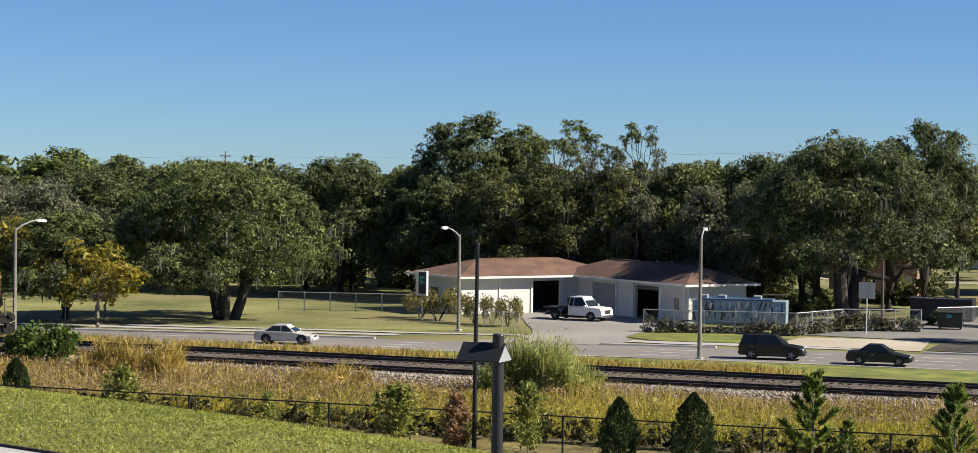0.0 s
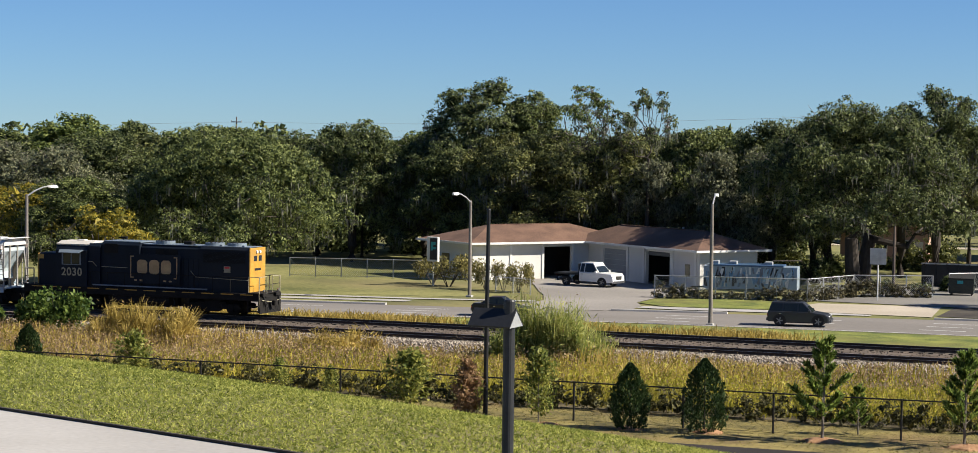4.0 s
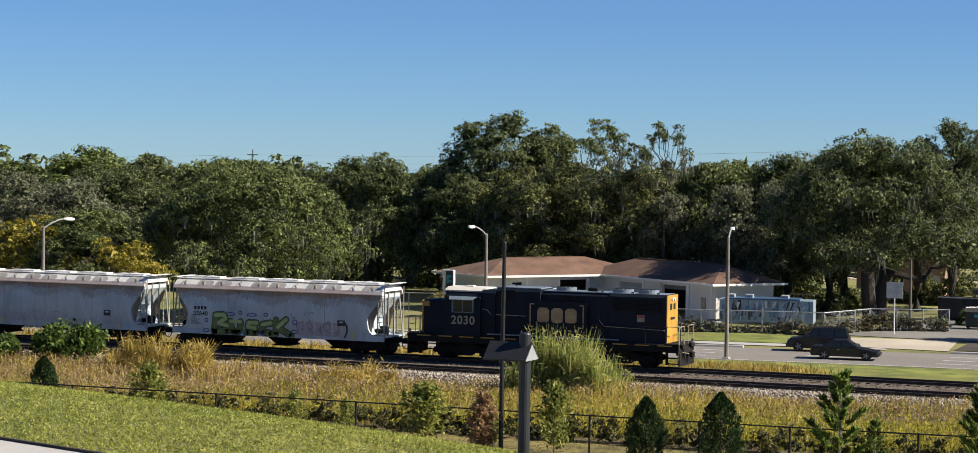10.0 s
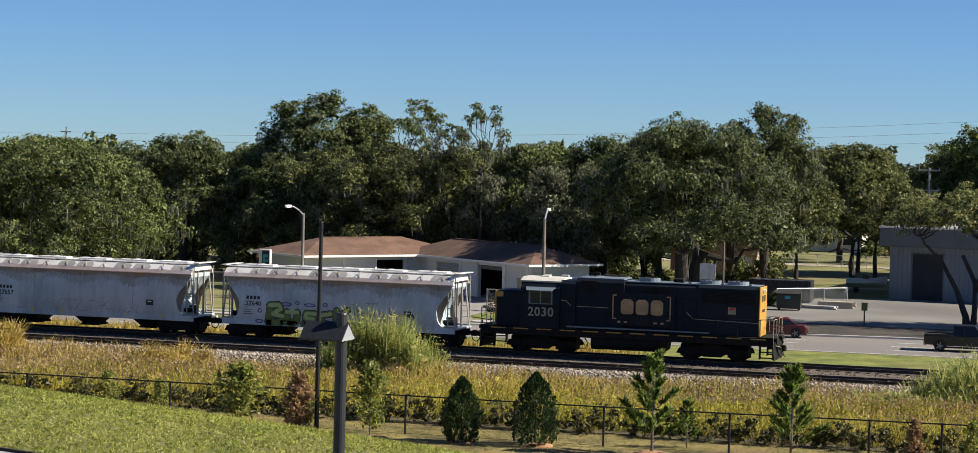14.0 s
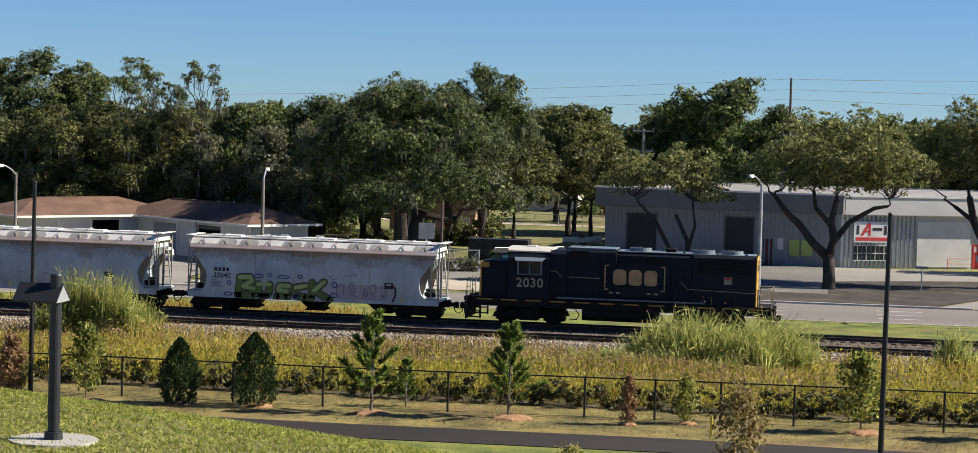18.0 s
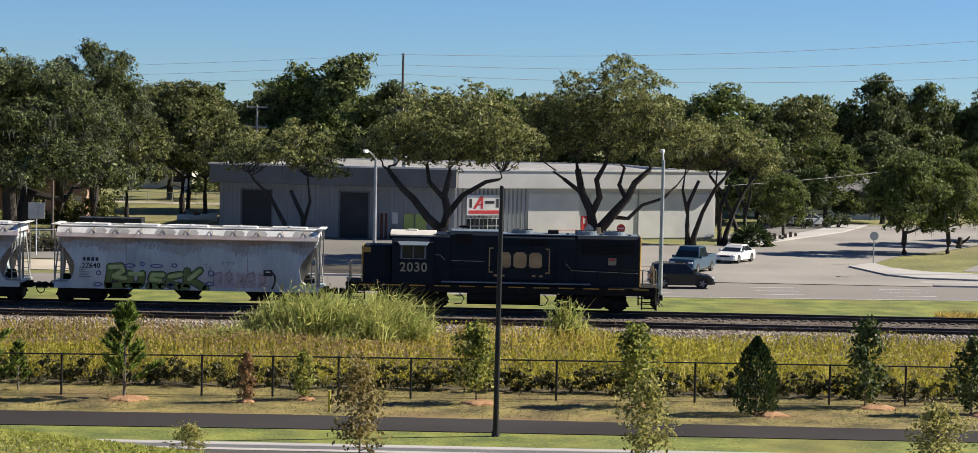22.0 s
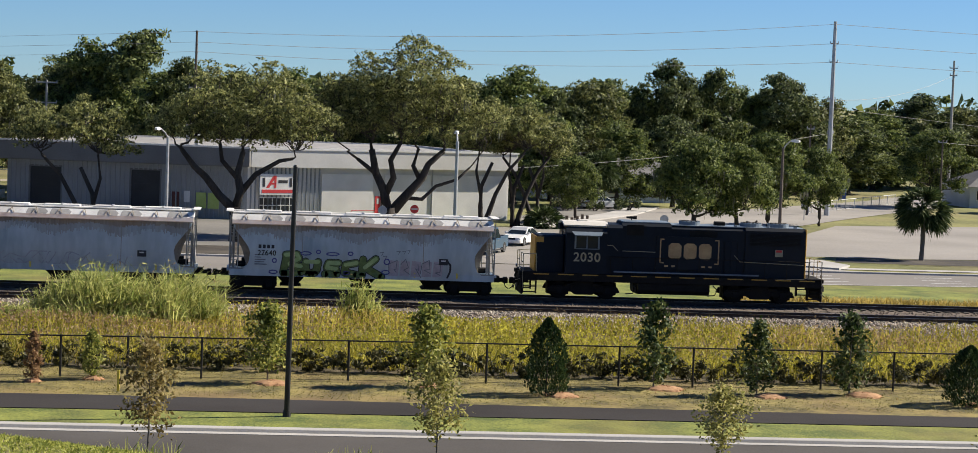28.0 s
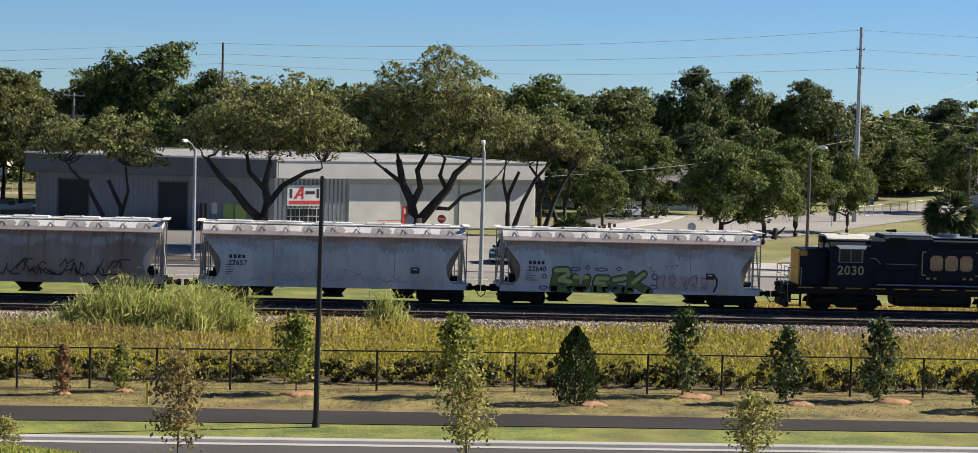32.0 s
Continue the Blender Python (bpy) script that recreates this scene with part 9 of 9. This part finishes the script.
def post_light():
    T = thing("post_light", pose(-10.25, 27.0, 7.95), "dark hooded light on a thick post in the lawn", "post light")
    part("post", Geo().path([(0, 0, -0.2), (0, 0, 1.2), (0, 0, 2.24)], [0.078, 0.078, 0.078], 16), M["dark_paint"], T)
    part("base_flange", Geo().tube((0, 0, 0.1), (0, 0, 0.2), 0.125, 0.115, 16), M["dark_paint"], T)
    part("footing", Geo().tube((0, 0, -0.1), (0, 0, 0.1), 0.58, 0.57, 28), M["concrete"], T, "round pale concrete footing")
    part("cap", Geo().tube((0, 0, 2.24), (0, 0, 2.26), 0.08, 0.07, 16), M["dark_paint"], T)
    part("hood", Geo().prism([(-0.25, 1.92), (-0.24, 1.9), (0.0, 2.11), (0.24, 1.9), (0.25, 1.92), (0.0, 2.14)], -0.5, 0.1), M["dark_paint"], T, "dark gabled metal hood")
    part("hood_end", Geo().prism([(-0.24, 1.9), (0.24, 1.9), (0.0, 2.11)], 0.085, 0.1), M["galv"], T, "pale end plate of the hood")
    part("lens", Geo().box(-0.45, 0.05, -0.16, 0.16, 1.9, 1.93), M["lamp_white"], T)


post_light()


def black_fence():
    T = thing("fence", pose(0, 0, 0.07), "black chain-link fence along the railway field", "fence")
    line = [(-110, 88.2), (-62, 88.6), (-40, 88.8), (-20, 88.9), (-6, 89.9), (10, 90.6), (40, 91.3), (90, 92.0)]
    y = lambda x: lerp_list(line, x)
    xs = [-79, -74, -69.5, -64.5, -61, -56.6, -48.9, -41.8, -38.6, -30.7, -25.8, -21.9, -16.6, -10.9, -8.0, -5.3, -2.3, 3.75, 9.55, 15.2, 18.4, 24.0, 27.2, 32.9, 36.1, 41.8, 47, 52, 57]
    for x in xs:
        part("post", Geo().tube((x, y(x), -0.1), (x, y(x), 1.72), 0.048, n=8), M["black_steel"], T)
    for a, b in zip(xs, xs[1:]):
        part("top_rail", Geo().tube((a, y(a), 1.68), (b, y(b), 1.68), 0.033, n=6, caps=False), M["black_steel"], T)
    part("bottom_wire", Geo().path([(x, y(x), 0.04) for x in xs], [0.008] * len(xs), 4), M["black_steel"], T)
    v, f = [], []
    x = -79.0
    while x < 56:
        for d in (-1, 1):
            x2 = x + d * 1.6
            w = 0.0018
            n = len(v)
            v += [(x - w, y(x), 0.03), (x + w, y(x), 0.03), (x2 + w, y(x2), 1.67), (x2 - w, y(x2), 1.67)]
            f.append((n, n + 1, n + 2, n + 3))
        x += 0.11
    tagged(part("wire_mesh", soup("wire_mesh", np.array(v), np.array(f)), M["black_steel"], T, "thin black wire mesh"), kind="stuff")


black_fence()


def yard_fence(pts, h, label, step=2.4):
    T = thing("fence", Matrix(), label, "fence", "galvanised fences")
    for (xa, ya), (xb, yb) in zip(pts, pts[1:]):
        L = math.hypot(xb - xa, yb - ya)
        n = max(1, round(L / step))
        for i in range(n + 1):
            t = i / n
            part("post", Geo().tube((xa + (xb - xa) * t, ya + (yb - ya) * t, -0.1), (xa + (xb - xa) * t, ya + (yb - ya) * t, h + 0.05), 0.045, n=7), M["galv"], T)
        part("top_rail", Geo().tube((xa, ya, h), (xb, yb, h), 0.035, n=6), M["galv"], T)
        part("mid_wire", Geo().tube((xa, ya, h * 0.08), (xb, yb, h * 0.08), 0.015, n=4), M["galv"], T)
        v, f, x = [], [], 0.0
        while x < L:
            for d in (-1, 1):
                x2 = max(0, min(L, x + d * h))
                k = len(v)
                for xx, zz in ((x - 0.006, 0.05), (x + 0.006, 0.05), (x2 + 0.006, h), (x2 - 0.006, h)):
                    v.append((xa + (xb - xa) * xx / L, ya + (yb - ya) * xx / L, zz))
                f.append((k, k + 1, k + 2, k + 3))
            x += 0.16
        tagged(part("wire_mesh", soup("wire_mesh", np.array(v), np.array(f)), M["galv"], T), kind="stuff")


yard_fence([(-49.0, 160.4), (-37.6, 162.6), (-35.5, 169.5), (-29.8, 172.0)], 1.75, "galvanised chain-link fence round the workshop yard")
yard_fence([(-29.6, 178.5), (-24.5, 183.5)], 1.6, "galvanised fence beside the parking lot")
yard_fence([(-62.0, 160.2), (-58.5, 158.6)], 1.2, "low galvanised gate panel by the driveway")
yard_fence([(-84.0, 168.0), (-70.8, 171.0)], 1.6, "galvanised chain-link fence across the park lawn")
yard_fence([(-40, 252), (-20, 250)], 1.3, "pale rail fence on the far lawn", 3.0)
yard_fence([(60, 236), (78, 264)], 1.2, "low wire fence down the side street", 3.5)


def utility_pole(x, y, h, r, arms, mat, label):
    T = thing("utility_pole", pose(x, y, 0), label, "utility pole", "utility poles")
    part("pole", Geo().path([(0, 0, -0.3), (0, 0, h * 0.5), (0, 0, h)], [r * 1.25, r, r * 0.7], 10), M[mat], T)
    for z, w in arms:
        arm = part("crossarm", Geo().cbox(-w / 2, w / 2, -0.06, 0.06, z - 0.07, z + 0.07, 0.01), M["pole_concrete"], T)
        for k in (-0.95, 0.0, 0.95):
            part("insulator", Geo().tube((k * w / 2, 0, z + 0.07), (k * w / 2, 0, z + 0.3), 0.05, 0.03, 8), M["galv"], arm)
    return T


utility_pole(-7.4, 232, 17.4, 0.16, ((12.6, 1.4), (11.4, 1.4), (9.2, 0.9)), "pole_wood", "tall weathered utility pole behind the warehouse")
utility_pole(61.1, 232.4, 21.1, 0.25, ((18.7, 0.9), (16.7, 0.9), (12.6, 0.8), (9.0, 0.7)), "galv", "tall pale concrete power pole at the corner")
utility_pole(-22.8, 232, 11.6, 0.15, ((11.4, 2.2), (9.3, 2.2)), "pole_concrete", "utility pole with two crossarms")
utility_pole(93.0, 290, 18.6, 0.2, ((17.6, 1.2), (16.6, 1.0)), "pole_concrete", "distant tall pale concrete power pole")
utility_pole(58.8, 232, 9.9, 0.12, ((9.4, 0.8),), "pole_wood", "short wooden utility pole at the corner")
utility_pole(-32.9, 172.1, 5.6, 0.11, (), "pole_wood", "dark wooden pole beside the yard fence")
utility_pole(-139.2, 262, 14.3, 0.13, ((13.6, 1.6),), "lamp_pole", "distant utility pole rising over the trees")
utility_pole(78.0, 246, 8.5, 0.12, ((8.2, 1.0),), "pole_wood", "wooden pole down the side street")


def wire(p, q, sag, label="thin pale overhead power line", r=0.02):
    pts = []
    for i in range(13):
        t = i / 12
        v = Vector(p).lerp(Vector(q), t)
        v.z -= sag * 4 * t * (1 - t)
        pts.append(v)
    tagged(part("power_line", Geo().path(pts, [r] * 13, 4), M["pole_concrete"]), label, "power line", "overhead power lines")


for za, zb, zc in ((17.3, 20.8, 17.6), (16.2, 18.7, 16.8), (15.2, 16.7, 16.2)):
    wire((-7.4, 232, za), (61.1, 232.4, zb), 0.9)
    wire((-7.4, 232, za), (-139.2, 262, 13.6 + (za - 17.3) * 0.8), 1.2, r=0.013)
    wire((-139.2, 262, 13.6 + (za - 17.3) * 0.8), (-290, 300, 13.0 + (za - 17.3) * 0.8), 0.8, r=0.013)
    wire((61.1, 232.4, zb), (170, 238, zb + 1.0), 1.2)
wire((61.1, 232.4, 12.6), (93, 290, 16.6), 1.0)
wire((61.1, 232.4, 11.8), (150, 236, 9.0), 1.6)
wire((61.1, 232.4, 9.0), (12, 205, 4.4), 1.0)
wire((78, 246, 8.2), (120, 262, 7.5), 0.6)


def sign_on_post(x, y, h, label, panel, mat, shape="rect", post="galv", turn=0):
    T = thing("road_sign", pose(x, y, 0, 0, 0, turn), label, "road sign", "signs")
    part("post", Geo().tube((0, 0.03, -0.1), (0, 0.03, h), 0.05, n=8), M[post], T)
    w, z0, z1 = panel
    if shape == "rect":
        part("panel", Geo().cbox(-w / 2, w / 2, -0.03, 0.0, z0, z1, 0.01), M[mat], T)
    else:
        k = 8 if shape == "octagon" else 24
        prof = [(w / 2 * math.cos(2 * math.pi * (i + 0.5) / k), (z0 + z1) / 2 + w / 2 * math.sin(2 * math.pi * (i + 0.5) / k)) for i in range(k)]
        part("panel", Geo().prism(prof, -0.03, 0.0, "y"), M[mat], T)
    return T


sign_on_post(-33.1, 166.8, 4.0, "blank grey sign board on a white post", (1.25, 2.8, 4.05), "galv", post="white_paint")
sign_on_post(-92.6, 147.9, 2.9, "white sign board on a thin post beside the road", (0.75, 1.9, 3.0), "white_paint")
sign_on_post(-20.5, 163.3, 1.7, "small yellowish sign on a dark post in the lot", (0.45, 1.15, 1.75), "dry_leaf", post="dark_paint")
sign_on_post(9.4, 171.5, 3.0, "grey back of a stop sign beside the oak", (0.75, 2.2, 2.95), "galv", "octagon")
stop = sign_on_post(12.4, 178.5, 2.7, "red no-entry sign on a thin post", (0.7, 2.0, 2.7), "red_paint", "round")
part("bar", Geo().box(-0.25, 0.25, -0.036, -0.03, 2.3, 2.42), M["white_paint"], stop)
sign_on_post(32.6, 175.3, 2.7, "grey round sign back at the corner", (0.7, 2.0, 2.7), "galv", "round")
sign_on_post(56.0, 222, 2.3, "grey square sign back down the side street", (0.75, 1.5, 2.3), "galv")
sign_on_post(5.0, 170.5, 1.9, "small blue-white street name sign", (0.9, 1.7, 1.9), "wall_grey")


def dumpster():
    T = thing("dumpster", pose(-28.2, 176.2, 0.05, 0, 0, 5), "black-green steel dumpster with a pale label", "dumpster")
    body = surface("dumpster_green", (0.01, 0.018, 0.015), (0.025, 0.036, 0.03), 0.6, scale=1, fine=8, bump=0.1, stain=(0.05, 0.04, 0.03))
    part("body", Geo().loft([[(-0.95, -0.7, 0.15), (0.95, -0.7, 0.15), (0.95, 0.7, 0.15), (-0.95, 0.7, 0.15)], [(-1.0, -0.85, 1.3), (1.0, -0.85, 1.3), (1.0, 0.8, 1.55), (-1.0, 0.8, 1.55)]]), body, T)
    for x in (-1.0, 0.02):
        part("lid", Geo().add([(x, -0.92, 1.33), (x + 0.98, -0.92, 1.33), (x + 0.98, 0.82, 1.6), (x, 0.82, 1.6), (x, -0.92, 1.38), (x + 0.98, -0.92, 1.38), (x + 0.98, 0.82, 1.65), (x, 0.82, 1.65)], [(3, 2, 1, 0), (4, 5, 6, 7), (0, 1, 5, 4), (1, 2, 6, 5), (2, 3, 7, 6), (3, 0, 4, 7)]), M["rubber"], T)
    part("label", Geo().add([(-0.3, -0.82, 0.95), (0.15, -0.82, 0.95), (0.15, -0.845, 1.2), (-0.3, -0.845, 1.2)], [(0, 1, 2, 3)]).mesh("label", fix=False), M["teal"], T, "pale green label")
    for s in (-1, 1):
        part("lift_pocket", Geo().cbox(min(s * 0.97, s * 1.12), max(s * 0.97, s * 1.12), -0.4, 0.4, 0.75, 0.9, 0.02), body, T)
        part("caster", Geo().tube((s * 0.75, -0.5, 0.08), (s * 0.85, -0.5, 0.08), 0.09, n=10), M["rubber"], T)
        part("caster", Geo().tube((s * 0.75, 0.5, 0.08), (s * 0.85, 0.5, 0.08), 0.09, n=10), M["rubber"], T)


dumpster()


def open_skip():
    T = thing("cargo_bin", pose(-30.5, 186.5, 0.05, 0, 0, 0), "long dark open cargo bin beside the lot", "bin")
    g = Geo().box(-2.6, 2.6, -1.0, -0.9, 0.3, 1.9).box(-2.6, 2.6, 0.9, 1.0, 0.3, 1.9).box(-2.6, -2.5, -0.9, 0.9, 0.3, 1.9).box(2.5, 2.6, -0.9, 0.9, 0.3, 1.9).box(-2.6, 2.6, -1.0, 1.0, 0.15, 0.3)
    part("body", g, M["dark_paint"], T)
    for k in range(6):
        part("rib", Geo().box(-2.4 + k * 0.94, -2.28 + k * 0.94, -1.08, -1.0, 0.3, 1.9), M["dark_paint"], T)
    part("skid", Geo().box(-2.5, 2.5, -0.8, -0.65, 0, 0.15).box(-2.5, 2.5, 0.65, 0.8, 0, 0.15), M["dark_paint"], T)
    part("rim", Geo().box(-2.65, 2.65, -1.06, -0.98, 1.86, 1.96), M["galv"], T)


open_skip()


def timber_stack(x, y, turn, label, mat, n):
    T = thing("timber_stack", pose(x, y, 0.05, 0, 0, turn), label, "timber", "piles in the lot")
    r = random.Random(n)
    for i in range(n):
        z, k = divmod(i, 4)
        part("plank", Geo().cbox(-1.4 + r.uniform(-0.2, 0.2), 1.4 + r.uniform(-0.2, 0.2), -0.5 + k * 0.26, -0.28 + k * 0.26, z * 0.14, z * 0.14 + 0.12, 0.01), mat, T)


timber_stack(-25.0, 181.0, 4, "stack of pale weathered timber", M["sand"], 16)
timber_stack(-26.2, 179.3, -8, "low pile of pale planks", M["pole_concrete"], 8)


def boat():
    T = thing("boat", pose(-25.5, 204, 0.05, 0, 0, 4) @ Matrix.Diagonal((0.7, 0.8, 0.8, 1)), "white covered boat on a trailer", "boat")
    part("hull", Geo().loft([[(x, -w, z), (x, 0, z - 0.55), (x, w, z), (x, w * 0.9, z + 0.45), (x, 0, z + 0.55), (x, -w * 0.9, z + 0.45)] for x, w, z in ((-2.6, 0.95, 1.1), (-0.5, 1.05, 1.1), (1.3, 0.8, 1.2), (2.7, 0.08, 1.4))]), M["white_paint"], T, "white hull")
    part("windscreen", Geo().cbox(-0.4, 0.4, -0.6, 0.6, 1.6, 2.05, 0.08), M["glass"], T)
    part("trailer_frame", Geo().box(-2.4, 3.2, -0.06, 0.06, 0.4, 0.5).box(-1.4, -1.25, -0.9, 0.9, 0.36, 0.46), M["galv"], T)
    for s in (-1, 1):
        part("wheel", Geo().tube((-1.3, s * 0.8, 0.32), (-1.3, s * 1.0, 0.32), 0.32, n=16), M["rubber"], T)


boat()


def marker_post():
    T = thing("marker_post", pose(-5.4, 85.8, 0.07), "yellow plastic utility marker post in the grass", "marker post")
    part("post", Geo().cbox(-0.05, 0.05, -0.03, 0.03, -0.1, 0.8, 0.01), M["yellow_plastic"], T)
    part("cap", Geo().cbox(-0.06, 0.06, -0.04, 0.04, 0.8, 0.84, 0.01), M["yellow_plastic"], T)


marker_post()


def wheeled_bin(x, y):
    T = thing("wheeled_bin", pose(x, y, 0.03), "blue wheeled refuse bin beside the street", "bin")
    part("body", Geo().loft([[(-0.35, -0.35, 0.08), (0.35, -0.35, 0.08), (0.35, 0.35, 0.08), (-0.35, 0.35, 0.08)], [(-0.45, -0.45, 1.35), (0.45, -0.45, 1.35), (0.45, 0.45, 1.35), (-0.45, 0.45, 1.35)]]), M["blue_plastic"], T)
    part("lid", Geo().cbox(-0.48, 0.48, -0.5, 0.48, 1.35, 1.48, 0.03), M["blue_plastic"], T)
    for s in (-1, 1):
        part("wheel", Geo().tube((s * 0.3, 0.36, 0.13), (s * 0.4, 0.36, 0.13), 0.13, n=12), M["rubber"], T)


wheeled_bin(72.6, 268.9)


def stump():
    T = thing("tree_stump", pose(44.8, 199.0, 0.02), "dark broken tree stump on the lawn", "stump")
    part("stem", Geo().path([(0, 0, -0.05), (0.05, 0, 0.5), (0.12, 0.05, 1.0)], [0.32, 0.26, 0.2], 9), M["bark"], T)
    part("branch", Geo().path([(0.05, 0, 0.4), (0.6, 0.1, 0.7), (1.0, 0.1, 1.1)], [0.16, 0.12, 0.07], 7).path([(0, 0, 0.5), (-0.5, 0.0, 0.55)], [0.14, 0.08], 7), M["bark"], T)


stump()

kerb_stones = thing("kerb_stones", pose(0, 0, 0), "row of low dark weathered stubs along the pavement", "kerb stones")
for i in range(9):
    t = i / 8
    part("stone", Geo().cbox(-0.13, 0.13, -0.12, 0.12, 0.0, rng.uniform(0.3, 0.6), 0.03), M["pole_wood"], kerb_stones, at=pose(25.9 + 5.6 * t, 199.0 + 11.3 * t, 0.15, 0, 0, rng.uniform(-20, 20)))


# ---- what moves ----
TRAIN = [(0, -91.2), (1, -86.2), (2, -81.4), (3, -76.75), (3.5, -74.42), (5.5, -65.3), (6, -63.05), (7, -58.57), (8, -54.1), (9, -49.8), (10, -45.6), (11, -41.4), (12, -37.2), (13, -33.2), (14, -29.15), (15, -25.15), (15.5, -23.15),
         (17.5, -15.25), (18, -13.28), (19, -9.35), (20, -5.56), (21, -1.84), (22, 1.87), (23, 5.52), (24, 9.15), (25, 12.76), (25.5, 14.53), (27.5, 21.6), (28, 23.4), (29, 26.87), (30, 30.26), (31, 33.67), (32, 37.08)]


def turning(axles, r):
    """Rolls wheelsets with the train's way, in small steps."""
    steps = [i * 4 / 30 for i in range(240)] + [32.0]
    for ax in axles:
        p = ax.matrix_basis.translation.copy()
        walk(ax, [(t, Matrix.Translation(p) @ Matrix.Rotation((lerp_list(TRAIN, t) + 90.5) / r, 4, "Y")) for t in steps])


def motions():
    for ob, off in ((loco, 0.0), (hopper_a, -17.7), (hopper_b, -34.55), (hopper_c, -51.5)):
        walk(ob, [(t, pose(x + off, 124, 0.635)) for t, x in TRAIN])
    turning(loco_axles, 0.508)
    for _, axles in car_axles:
        turning(axles, 0.42)
    for ob, x0, speed, lane in CARS:
        rows = []
        for i in range(33):
            x = x0 + speed * i
            a = math.degrees(math.atan2(lane_y(x + 2, lane) - lane_y(x - 2, lane), 4)) + (0 if speed > 0 else 180)
            rows.append((i, pose(x, lane_y(x, lane), 0.03, 0, 0, a)))
        walk(ob, rows)
    walk(waiting_pickup, [(0, pose(16.8, 163.6, 0.042, 0, 0, -113)), (32, pose(16.8, 163.6, 0.042, 0, 0, -113))])
    walk(white_sedan, [(t, pose(x, y, 0.042, 0, 0, -118)) for t, x, y in ((0, 27.5, 187.2), (18, 27.5, 187.2), (19, 25.6, 183.2), (20, 23.6, 179.2), (21, 22.2, 176.5), (22, 21.4, 175.0), (23, 20.9, 174.2), (24, 20.7, 173.8), (32, 20.7, 173.8))])


motions()
